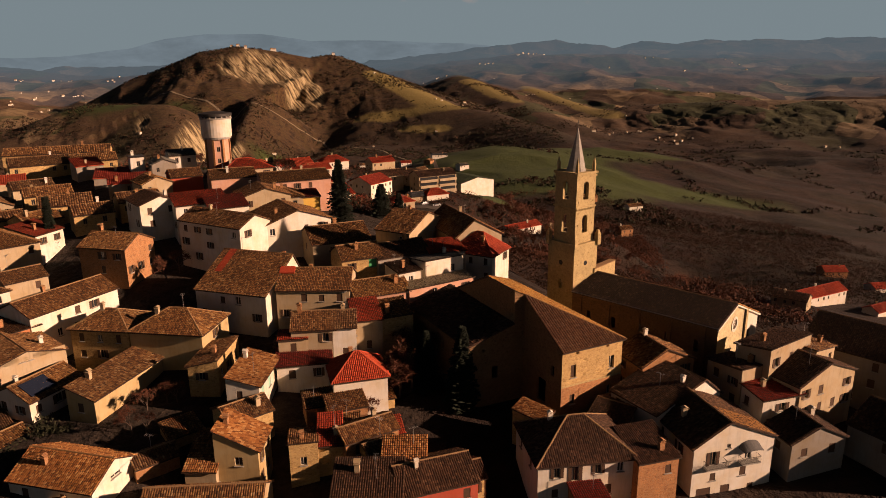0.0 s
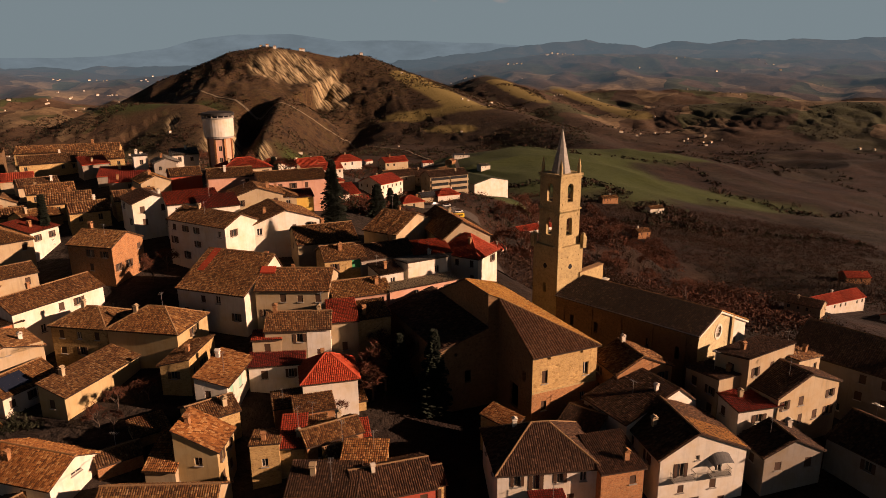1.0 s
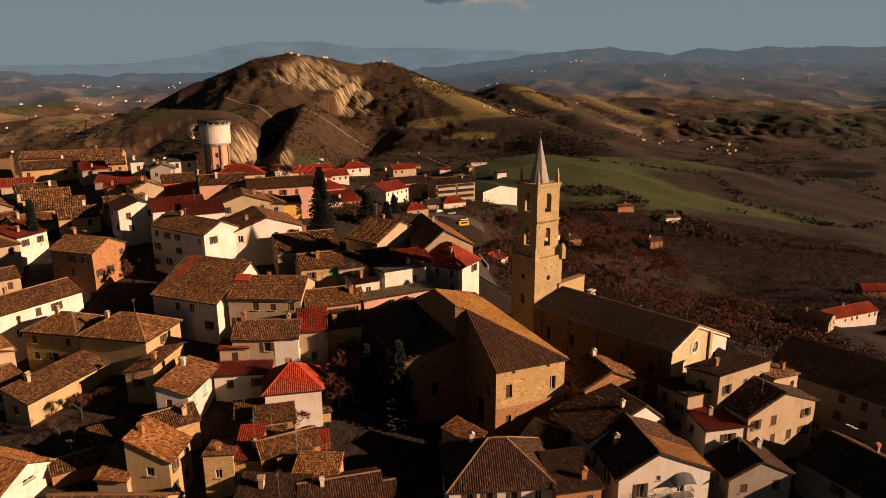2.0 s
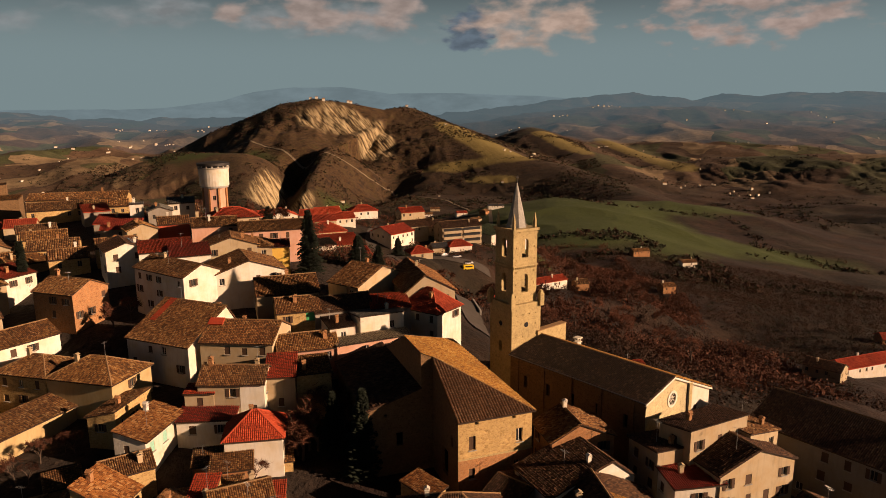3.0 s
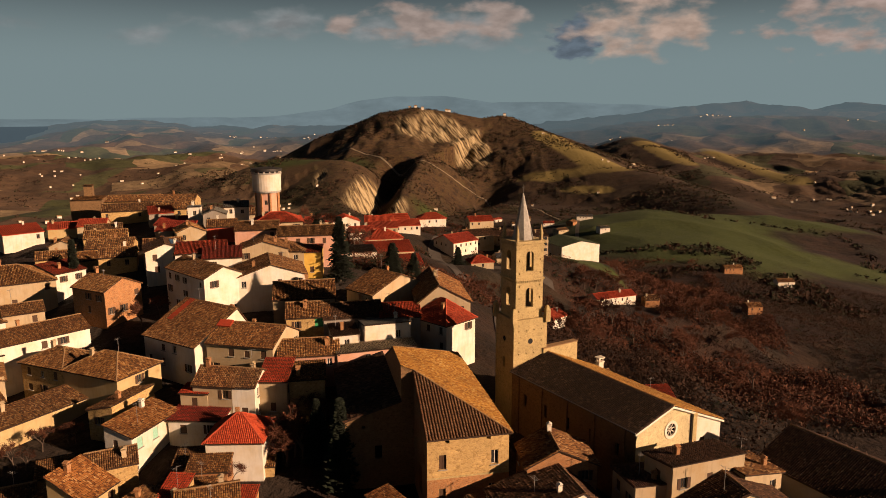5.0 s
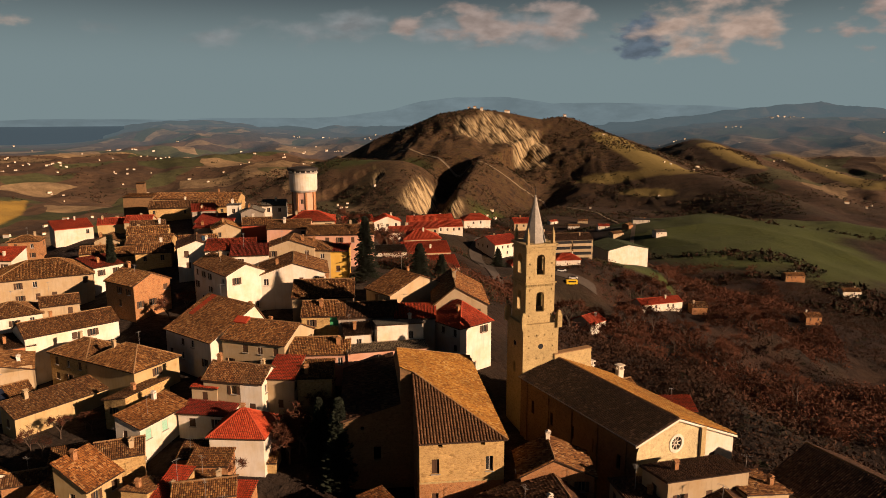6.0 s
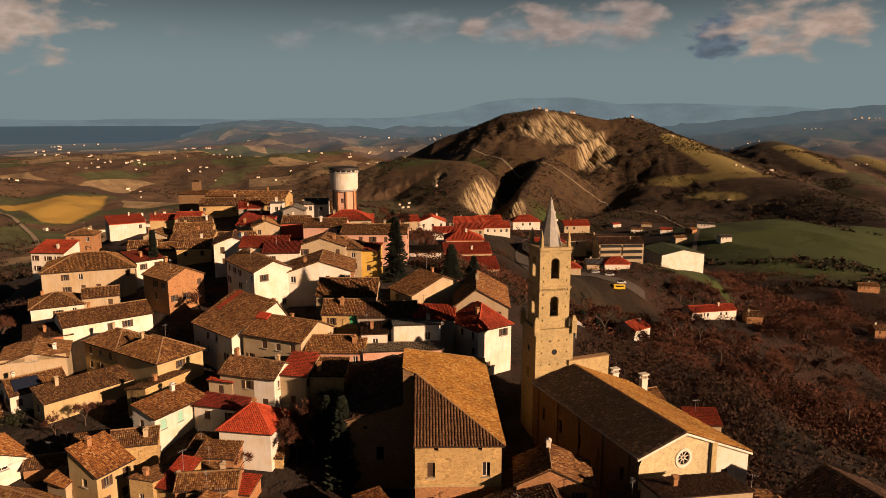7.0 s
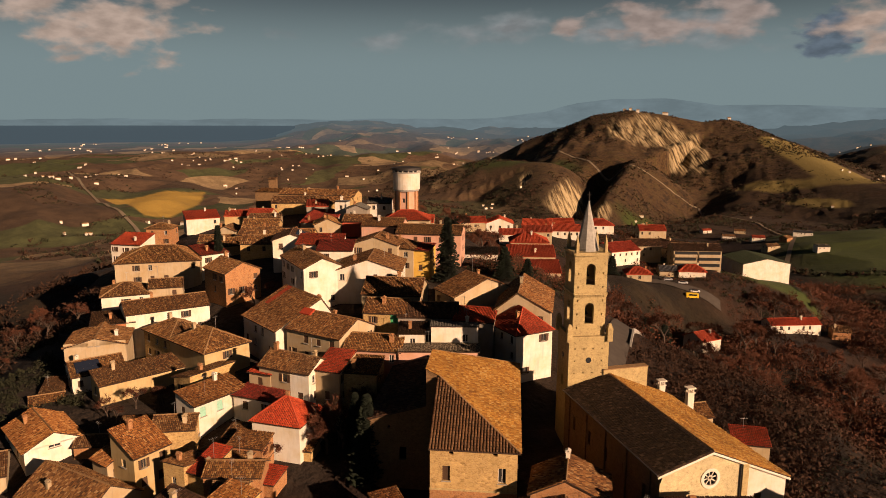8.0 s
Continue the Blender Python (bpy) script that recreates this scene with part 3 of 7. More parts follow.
def tile_mesh(name, planes, mat, pitch=0.34, row=0.5, seed=0):
    """Rows of round clay tiles laid up each slope, every tile a piece with edges of its own."""
    rnd = np.random.RandomState(seed)
    verts, count = [], 0
    prof_u = np.array([-0.48, -0.24, 0.24, 0.48]) * pitch
    prof_h = np.array([0.0, 0.31, 0.31, 0.0]) * pitch
    for pl in planes:
        p = [Vector(q) for q in pl]
        U = (p[1] - p[0]).normalized()
        nrm = U.cross(p[2] - p[1]).normalized()
        V = nrm.cross(U)
        flat = [((q - p[0]).dot(U), (q - p[0]).dot(V)) for q in p]
        u0, u1 = min(f[0] for f in flat), max(f[0] for f in flat)
        cols = max(1, int((u1 - u0) / pitch))
        step = (u1 - u0) / cols
        U, V, nrm, o = np.array(U), np.array(V), np.array(nrm), np.array(p[0])
        for c in range(cols):
            u = u0 + (c + 0.5) * step
            lo, hi = span(flat, u)
            if hi - lo < 0.1:
                continue
            k = max(1, int(round((hi - lo) / row)))
            h = (hi - lo) / k
            base = lo + h * np.arange(k)
            jit = rnd.uniform(-0.1, 0.1, k) * pitch
            lift = rnd.uniform(0.0, 0.09, k)
            sag = rnd.uniform(-0.04, 0.04, k) * row
            for i in range(2):
                vv = (base + sag if i == 0 else base + h * 1.04)[:, None]
                hh = prof_h[None, :] * (1.12 if i == 0 else 0.9) + (lift + 0.05 if i == 0 else lift * 0.4)[:, None] + 0.01
                uu = (u + jit * (1 if i == 0 else 0.6))[:, None] + prof_u[None, :] * (1.04 if i == 0 else 0.92)
                pts = o + uu[..., None] * U + vv[..., None] * V + hh[..., None] * nrm
                if i == 0:
                    first = pts
            verts.append(np.concatenate([first, pts], axis=1))
            count += k
    V = np.concatenate(verts).reshape(-1, 3)
    quad = np.array([[0, 1, 5, 4], [1, 2, 6, 5], [2, 3, 7, 6]])
    faces = (np.arange(count)[:, None, None] * 8 + quad[None]).reshape(-1, 4)
    me = bpy.data.meshes.new(name)
    me.vertices.add(len(V))
    me.vertices.foreach_set("co", V.ravel())
    me.loops.add(faces.size)
    me.loops.foreach_set("vertex_index", faces.ravel().astype(np.int32))
    me.polygons.add(len(faces))
    me.polygons.foreach_set("loop_start", np.arange(0, faces.size, 4, dtype=np.int32))
    me.materials.append(mat)
    me.update(calc_edges=True)
    return me


def roof_slab(planes, thick=0.13):
    bm = bmesh.new()
    for pl in planes:
        top = [bm.verts.new((x, y, z)) for x, y, z in pl]
        low = [bm.verts.new((x, y, z - thick)) for x, y, z in pl]
        bm.faces.new(top)
        bm.faces.new(low[::-1])
        n = len(pl)
        for i in range(n):
            bm.faces.new((top[i], low[i], low[(i + 1) % n], top[(i + 1) % n]))
    return bm


def ridge_run(bm, a, b, r=0.16):
    """Half-round cap tiles along a ridge or a hip."""
    a, b = Vector(a), Vector(b)
    length = (b - a).length
    k = max(1, int(length / 0.48))
    for i in range(k):
        p, q = a.lerp(b, i / k), a.lerp(b, min(1, (i + 1.06) / k))
        side = (b - a).cross(Vector((0, 0, 1))).normalized()
        up = side.cross(b - a).normalized()
        ends = []
        for e, rr in ((p, r * 1.08), (q, r * 0.92)):
            ends.append([bm.verts.new(e + side * rr * math.cos(t) + up * (rr * math.sin(t) + 0.05)) for t in (-0.2, 0.6, 1.57, 2.54, 3.34)])
        for j in range(4):
            bm.faces.new((ends[0][j], ends[0][j + 1], ends[1][j + 1], ends[1][j]))


CHIMNEYS = {}


def chimney_mesh(kind):
    if kind not in CHIMNEYS:
        bm = bmesh.new()
        box(bm, -0.35, 0.35, -0.3, 0.3, -0.8, 1.1)
        box(bm, -0.45, 0.45, -0.4, 0.4, 1.1, 1.2)
        for x in (-0.3, 0.18):
            box(bm, x, x + 0.12, -0.25, 0.25, 1.2, 1.45)
        v = [bm.verts.new(q) for q in ((-0.5, -0.4, 1.45), (0.5, -0.4, 1.45), (0.5, 0.4, 1.45), (-0.5, 0.4, 1.45), (0, -0.4, 1.68), (0, 0.4, 1.68))]
        for f in ((0, 1, 4), (1, 2, 5, 4), (2, 3, 5), (3, 0, 4, 5), (3, 2, 1, 0)):
            bm.faces.new([v[i] for i in f])
        CHIMNEYS[kind] = mesh_of("chimney", bm, M[kind])
    return CHIMNEYS[kind]


def plane_height(planes, x, y):
    best = None
    for pl in planes:
        p = [Vector(q) for q in pl]
        n = (p[1] - p[0]).cross(p[2] - p[1])
        z = p[0].z - (n.x * (x - p[0].x) + n.y * (y - p[0].y)) / n.z
        best = z if best is None else min(best, z)
    return best


SEED = [0]
FOOT = []
SLOPES = {}
ANTENNAS = {}


def set_antenna(parent, i, at):
    """A roof aerial: the mast, its boom and five short elements across it."""
    tall = 2.6 + 0.6 * i
    if i not in ANTENNAS:
        rods = []
        for name, p, q, r in (("antenna", (0, 0, 0), (0, 0, tall), 0.035), ("boom", (-0.7, 0, 0), (0.7, 0, 0), 0.02), ("element", (0, -0.35, 0), (0, 0.35, 0), 0.015)):
            bm = bmesh.new()
            tube(bm, p, q, r, r, 5)
            rods.append(mesh_of(name, bm, M["zinc"]))
        ANTENNAS[i] = rods
    mast, boom, element = ANTENNAS[i]
    root = part("antenna", mast, None, parent, at=at)
    part("boom", boom, None, root, at=pose(0, 0, tall - 0.15))
    for k in range(5):
        part("element", element, None, root, at=pose(-0.6 + 0.3 * k, 0, tall - 0.15))


def panel_on(root, slope, u0, u1, v0, v1, name="solar_panel", mat="panel", thick=0.12, label="dark solar panel"):
    """A flat panel on a roof slope, by shares of the eave and of the slope."""
    pl = [Vector(q) for q in SLOPES[root.name][slope]]
    U, W = pl[1] - pl[0], pl[-1] - pl[0]
    n = U.cross(W).normalized()
    bm = bmesh.new()
    q = [pl[0] + U * u + W * v for u, v in ((u0, v0), (u1, v0), (u1, v1), (u0, v1))]
    lo = [bm.verts.new(p + n * 0.12) for p in q]
    hi = [bm.verts.new(p + n * (0.12 + thick)) for p in q]
    bm.faces.new(hi)
    for i in range(4):
        bm.faces.new((lo[i], lo[(i + 1) % 4], hi[(i + 1) % 4], hi[i]))
    return part(name, bm, M[mat], root, label)



def house(kind, label, x, y, ang, w, d, z, roof="gx", rise=2.0, wall="white", tile="old", ref="c", ro=0.5, over=0.4,
          faces="frbl", win="mix", far=False, chimneys=1, storeys=3, gap=3.1, holes=None, floor=None, group="houses of the village"):
    """A house: body with real openings, a tiled roof, ridge caps, chimneys. (x, y): its middle (ref c) or its front corner (a left, b right)."""
    SEED[0] += 1
    rnd = random.Random(SEED[0] * 13 + 5)
    c, s = math.cos(radians(ang)), math.sin(radians(ang))
    sx = {"c": 0.0, "a": w / 2, "b": -w / 2}[ref]
    sy = 0.0 if ref == "c" else d / 2
    x, y = x + c * sx - s * sy, y + s * sx + c * sy
    FOOT.append((x, y, 0.5 * max(w, d) + 1.5))
    corners = [(x + c * i * w / 2 - s * j * d / 2, y + s * i * w / 2 + c * j * d / 2) for i in (-1, 1) for j in (-1, 1)]
    lows = [ground_at(*q) for q in corners]
    base = floor if floor is not None else min(min(lows) - 0.6, z - 3.0)
    top = z - base
    root = new(kind, None)
    root.matrix_basis = pose(x, y, base, 0, 0, ang)
    tagged(root, label, "house", group)
    planes = [[(a, b, q + top) for a, b, q in pl] for pl in roof_planes(roof, w, d, rise, over, ro)]
    crown = crowns(roof, w, d, rise, ro)
    bm = bmesh.new()
    wins = []
    for key, (ix, iy, ux, uy) in FACES.items():
        length = w if ux else d
        o = (ix * w / 2, iy * d / 2)
        cut = []
        mid = (x + c * (o[0] + ux * length / 2) - s * (o[1] + uy * length / 2), y + s * (o[0] + ux * length / 2) + c * (o[1] + uy * length / 2))
        ground_here = ground_at(*mid) - base
        if holes is not None and key in holes:
            for hx, hz, hw, hh, hk in holes[key]:
                cut.append((hx, top + hz, hw, hh))
                wins.append((o, (ux, uy), hx, top + hz, hw, hh, hk))
        elif key in faces and holes is None:
            n = int(length / gap)
            for level_i in range(storeys):
                wz = top - 2.35 - level_i * 3.0
                if wz < ground_here + 0.9:
                    break
                for i in range(n):
                    if rnd.random() < 0.42:
                        continue
                    ww = rnd.choice((0.9, 1.0, 1.0, 1.1))
                    hh = rnd.choice((1.3, 1.5, 1.5))
                    px = (i + 0.5) * length / n - ww / 2 + rnd.uniform(-0.25, 0.25)
                    hk = win if win != "mix" else rnd.choice(("open", "shut", "shut", "bare", "open"))
                    if far:
                        hk = "far"
                    cut.append((px, wz, ww, hh))
                    wins.append((o, (ux, uy), px, wz, ww, hh, hk))
        wall_sheet(bm, o, (ux, uy), length, 0.0, top, cut, crown=crown.get(key, ()))
    part("wall", bm, M[wall], root)
    for q in wins:
        set_window(root, *q)
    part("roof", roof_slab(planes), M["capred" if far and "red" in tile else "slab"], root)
    tm = tile_mesh("roof_tiles", planes, M[tile], 0.55 if far else 0.3, 0.8 if far else 0.42, SEED[0])
    tagged(part("roof_tiles", tm, None, root), kind="stuff")
    cb = bmesh.new()
    seen = []
    for pl in planes:
        for i in range(len(pl)):
            a, b = Vector(pl[i]), Vector(pl[(i + 1) % len(pl)])
            seen.append((a, b))
    done = 0
    for i, (a, b) in enumerate(seen):
        for a2, b2 in seen[i + 1:]:
            if (a - b2).length < 0.01 and (b - a2).length < 0.01 and (b - a).length > 0.5:
                ridge_run(cb, a, b)
                done += 1
    if done:
        part("ridge_tiles", cb, M["capred" if "red" in tile else "cap"], root)
    else:
        cb.free()
    for i in range(chimneys):
        hx, hy = rnd.uniform(-0.36, 0.36) * w, rnd.uniform(-0.3, 0.36) * d
        hz = plane_height(planes, hx, hy)
        part("chimney", chimney_mesh(rnd.choice(("cream", "brick", "white", "brick"))), None, root, at=pose(hx, hy, hz, 0, 0, rnd.choice((0, 90))) @ Matrix.Scale(rnd.uniform(0.8, 1.1), 4))
    if not far and rnd.random() < 0.45:
        hx, hy = rnd.uniform(-0.3, 0.3) * w, rnd.uniform(-0.2, 0.3) * d
        set_antenna(root, rnd.randrange(3), pose(hx, hy, plane_height(planes, hx, hy) - 0.3, 0, 0, rnd.uniform(0, 360)))
    SLOPES[root.name] = planes
    return root



# ---- palace, church and towers ----
def gabled(bm, pts, z0):
    """A solid from a ground outline of (x, y, top height), counter-clockwise."""
    lo = [bm.verts.new((x, y, z0)) for x, y, t in pts]
    hi = [bm.verts.new((x, y, t)) for x, y, t in pts]
    n = len(pts)
    for i in range(n):
        bm.faces.new((lo[i], lo[(i + 1) % n], hi[(i + 1) % n], hi[i]))
    bm.faces.new(hi)


def palace():
    base = -17.0
    root = new("palace", None)
    root.matrix_basis = pose(18.4, 98.9, base, 0, 0, 26.5)
    tagged(root, "large stone palace with a golden tile roof above the street", "palace", "landmarks of the village")
    e, top, w, deep, ya, yb, wl, lx = -2.4 - base, 3.6 - base, 11.9, 34.0, 11.0, 19.5, 10.6, 1.9
    bm = bmesh.new()
    holes = [(1.7, e - 4.9, 1.05, 2.2), (9.3, e - 4.9, 1.05, 2.2), (2.6, e - 1.0, 0.6, 0.5), (8.6, e - 1.0, 0.6, 0.5), (1.7, e - 9.5, 1.0, 1.7), (9.0, e - 9.5, 1.0, 1.7)]
    wall_sheet(bm, (0, 0), (1, 0), w, 0, e, holes, 0.45)
    wall_sheet(bm, (w, 0), (0, 1), deep, 0, e, [(4 + 5 * i, e - 4.6, 1.0, 1.9) for i in range(6)], 0.45)
    part("wall", bm, M["stone"], root)
    bm = bmesh.new()
    wall_sheet(bm, (w, deep), (-1, 0), w + lx, 0, e, [], 0.45)
    arch = [(4.2, e - 11, 2.6, 4.2), (8.0, e - 5.2, 1.0, 1.8)]
    wall_sheet(bm, (0, ya), (0, -1), ya, 0, e, arch, 0.5, [(0, 0), (ya, 0), (0, 6.0)])
    wall_sheet(bm, (-lx, deep), (0, -1), deep - ya, 0, e, [], 0.5, [(0, 0), (deep - ya, 0), (deep - ya, 6.95), (deep - yb, 6.95)])
    wall_sheet(bm, (-lx, ya), (1, 0), lx, 0, top, [], 0.5, [(0, 0), (lx, 0), (0, 0.95)])
    # the lower wing beside it
    zl, zh = -3.8 - base, -1.2 - base
    wall_sheet(bm, (-wl, ya), (1, 0), wl - lx, 0, zl, [(2.6, zl - 1.5, 0.5, 0.5), (4.5, zl - 6.6, 1.1, 2.2)], 0.5, [(0, 0), (wl - lx, 0), (wl - lx, zh - zl)])
    wall_sheet(bm, (-wl, deep), (0, -1), deep - ya, 0, zl, [(6, zl - 4, 1.0, 1.8), (13, zl - 4, 1.0, 1.8)], 0.5)
    wall_sheet(bm, (-lx, deep), (-1, 0), wl - lx, 0, zl, [], 0.5, [(0, 0), (wl - lx, 0), (0, zh - zl)])
    # courtyard sides lie in shade, painted here as a darker stone
    part("side_wall", bm, M["dimstone"], root, "rubble walls round the courtyard, painted dark for shade")
    for i, (hx, hz, hw, hh) in enumerate(holes):
        if hh > 1:
            set_window(root, (0, 0), (1, 0), hx, hz, hw, hh, "shut" if i % 2 == 0 else "bare", 0.45)
    for i in range(6):
        set_window(root, (w, 0), (0, 1), 4 + 5 * i, e - 4.6, 1.0, 1.9, "shut", 0.45)
    lowb = bmesh.new()
    wall_sheet(lowb, (-0.03, -0.03), (1, 0), w + 0.06, 0, e - 6.35, [(x0 - 0.03, z0, a0, b0) for x0, z0, a0, b0 in holes if z0 < e - 8], 0.03)
    part("brick_facing", lowb, M["brick"], root, "lower storey faced in old brick")
    band = bmesh.new()
    box(band, -0.06, w + 0.06, -0.09, 0.0, e - 6.3, e - 6.05)
    part("string_course", band, M["ashlar"], root)
    s = 6.0 / w
    o = 0.45
    front = [(-o * 0.5, -o, e - o * 0.5), (w + o, -o, e - o * 0.5), (0, ya, top)]
    right = [(w + o, -o, e - o * 0.5), (w + o, deep + o, e - o * 0.5), (-lx - 0.1, yb, top + 1.0), (-lx - 0.1, ya, top + 1.0), (0, ya, top)]
    back = [(w + o, deep + o, e - o * 0.5), (-lx - 0.1, deep + o, e - o * 0.5), (-lx - 0.1, yb, top + 1.0)]
    sw = (zh - zl) / (wl - lx)
    left = [(-wl - o, deep + 0.2, zl - o * sw), (-wl - o, ya - 0.25, zl - o * sw), (-lx, ya - 0.25, zh), (-lx, deep + 0.2, zh)]
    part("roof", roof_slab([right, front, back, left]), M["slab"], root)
    # right: golden tiles with sun painted in; back and left: darkened for shade
    tagged(part("roof_tiles", tile_mesh("roof_tiles", [right], M["gold"], 0.36, 0.42, 901), None, root, "golden tiles, partly painted as sunlit"), kind="stuff")
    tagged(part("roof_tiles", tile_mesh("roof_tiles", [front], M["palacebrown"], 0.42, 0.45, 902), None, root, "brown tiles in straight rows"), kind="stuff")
    tagged(part("roof_tiles", tile_mesh("roof_tiles", [back, left], M["brown"], 0.42, 0.5, 903), None, root, "brown tiles painted darker for the shaded slopes"), kind="stuff")
    for a, b in ((front[1], front[2]), (right[1], right[2])):
        cb = bmesh.new()
        ridge_run(cb, a, b)
        part("ridge_tiles", cb, M["cap"], root)


def church():
    base = -19.0
    root = new("church", None)
    root.matrix_basis = pose(46.6, 109.4, base, 0, 0, 46.7)
    tagged(root, "long stone church with a rose window and tiled gable roof", "church", "landmarks of the village")
    eL, top, eR, w, xr, deep = -2.9 - base, -0.6 - base, -5.6 - base, 19.2, 7.4, 29.0
    stone_w = 12.2
    bm = bmesh.new()
    slope = (top - eR) / (w - xr)
    zs = top - slope * (stone_w - xr)
    hole_r, cx, cz = 1.15, xr, eL - 1.6
    # front in stone: a ring of quads leaves the round window open
    ring = [(cx + hole_r * math.cos(a), cz + hole_r * math.sin(a)) for a in [2 * math.pi * i / 24 for i in range(24)]]

    face = bmesh.new()

    def vert(x, z, y=0.0):
        return face.verts.new((x, y, z))

    for i in range(24):
        a0, a1 = 2 * math.pi * i / 24, 2 * math.pi * (i + 1) / 24

        def edge(a):
            dx, dz = math.cos(a), math.sin(a)
            best = 1e9
            pts = [(stone_w, 0), (stone_w, zs), (xr, top), (0, eL), (0, 0)]
            for (p, q), (r, t) in zip(pts, pts[1:] + pts[:1]):
                den = dx * (t - q) - dz * (r - p)
                if abs(den) < 1e-9:
                    continue
                k = ((p - cx) * (t - q) - (q - cz) * (r - p)) / den
                m = ((p - cx) * dz - (q - cz) * dx) / den
                if k > 0 and -1e-6 <= m <= 1 + 1e-6:
                    best = min(best, k)
            return cx + dx * best, cz + dz * best

        q0, q1 = edge(a0), edge(a1)
        face.faces.new((vert(*ring[i]), vert(*q0), vert(*q1), vert(*ring[(i + 1) % 24])))
        face.faces.new((vert(*ring[i]), vert(*ring[(i + 1) % 24]), vert(*ring[(i + 1) % 24], 0.5), vert(*ring[i], 0.5)))
    part("facade", face, M["facade"], root, "pale yellow stone gable front")
    # left, back
    wall_sheet(bm, (0, deep), (0, -1), deep, 0, eL, [(deep - 4.0 - 5.4 * i, eL - 5.5, 0.8, 2.2) for i in range(5)], 0.5)
    wall_sheet(bm, (w, deep), (-1, 0), w, 0, eR, [], 0.5, [(0, 0), (w, 0), (w, eL - eR), (w - xr, top - eR)])
    # the church's unlit side: its shade is put into the stone colour
    part("wall", bm, M["dimstone"], root)
    wb = bmesh.new()
    wall_sheet(wb, (stone_w, 0.02), (1, 0), w - stone_w, 0, eR, [(2.1, eR - 4.6, 1.3, 2.6)], 0.4, [(0, 0), (w - stone_w, 0), (0, zs - eR)])
    wall_sheet(wb, (w, 0.02), (0, 1), deep, 0, eR, [(5 + 6 * i, eR - 4.5, 1.0, 1.8) for i in range(4)], 0.4)
    part("side_wall", wb, M["white"], root, "white plastered side house under the same roof")
    set_window(root, (stone_w, 0.02), (1, 0), 2.1, eR - 4.6, 1.3, 2.6, "shut", 0.4)
    # pilaster and downpipe between stone and plaster, buttresses along the dim side
    pb = bmesh.new()
    box(pb, stone_w - 0.15, stone_w + 0.75, -0.35, 0.0, 0, zs - 0.35)
    part("pilaster", pb, M["ashlar"], root)
    dp = bmesh.new()
    tube(dp, (stone_w - 0.35, -0.14, 0), (stone_w - 0.35, -0.14, zs - 0.2), 0.09, 0.09)
    part("downpipe", dp, M["iron"], root)
    for i in range(5):
        bb = bmesh.new()
        box(bb, -0.22, 0.0, 2.0 + i * 6.2, 2.7 + i * 6.2, 0, eL - 0.35)
        part("pilaster", bb, M["dimstone"], root)
    gut = bmesh.new()
    tube(gut, (-0.5, -0.3, eL - 0.12), (-0.5, deep, eL - 0.12), 0.1, 0.1)
    part("gutter", gut, M["zinc"], root)
    # rose window
    rings = []
    for r0, r1, y0 in ((1.0, 1.42, -0.10), (0.22, 0.36, 0.05)):
        rb = bmesh.new()
        rings.append(rb)
        for i in range(32):
            a0, a1 = 2 * math.pi * i / 32, 2 * math.pi * (i + 1) / 32
            q = [rb.verts.new((cx + r * math.cos(a), y, cz + r * math.sin(a))) for y in (y0, y0 + 0.25) for r, a in ((r0, a0), (r1, a0), (r1, a1), (r0, a1))]
            rb.faces.new((q[0], q[1], q[2], q[3]))
            rb.faces.new((q[1], q[5], q[6], q[2]))
            rb.faces.new((q[3], q[7], q[4], q[0]))
    for rb in rings:
        bmesh.ops.remove_doubles(rb, verts=rb.verts, dist=0.001)
    rose = part("rose_window", rings[0], M["white"], root, "round pale rose window")
    part("hub", rings[1], M["white"], rose)
    for i in range(8):
        sb = bmesh.new()
        a = 2 * math.pi * i / 8 + 0.2
        tube(sb, (cx + 0.3 * math.cos(a), 0.12, cz + 0.3 * math.sin(a)), (cx + 1.05 * math.cos(a), 0.12, cz + 1.05 * math.sin(a)), 0.07, 0.09, 6)
        part("spoke", sb, M["white"], rose)
    gl = bmesh.new()
    f = [gl.verts.new((cx + 1.15 * math.cos(2 * math.pi * i / 24), 0.3, cz + 1.15 * math.sin(2 * math.pi * i / 24))) for i in range(24)]
    gl.faces.new(f)
    part("pane", gl, M["glass"], rose)
    o, g = 0.45, 0.3
    sl = (top - eL) / xr
    left = [(-o, deep, eL - o * sl), (-o, -g, eL - o * sl), (xr, -g, top), (xr, deep, top)]
    right = [(w + o, -g, eR - o * slope), (w + o, deep, eR - o * slope), (xr, deep, top), (xr, -g, top)]
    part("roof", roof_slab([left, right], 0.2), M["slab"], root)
    # one nave roof: shade painted into the left tiles, sun into the right
    tagged(part("roof_tiles", tile_mesh("roof_tiles", [left], M["shadetile"], 0.34, 0.42, 911), None, root, "brown tiles darkened for the shaded slope"), kind="stuff")
    tagged(part("roof_tiles", tile_mesh("roof_tiles", [right], M["gold"], 0.34, 0.42, 912), None, root, "golden tiles, partly painted as sunlit"), kind="stuff")
    cb = bmesh.new()
    ridge_run(cb, (xr, -g, top), (xr, deep, top))
    part("ridge_tiles", cb, M["cap"], root)
    vb = bmesh.new()
    for (x0, z0), (x1, z1) in (((-o, eL - o * sl), (xr, top)), ((xr, top), (w + o, eR - o * slope))):
        q = [vb.verts.new(v) for v in ((x0, -0.34, z0 - 0.42), (x1, -0.34, z1 - 0.42), (x1, -0.34, z1 - 0.1), (x0, -0.34, z0 - 0.1), (x0, 0, z0 - 0.42), (x1, 0, z1 - 0.42))]
        vb.faces.new(q[:4])
        vb.faces.new((q[0], q[4], q[5], q[1]))
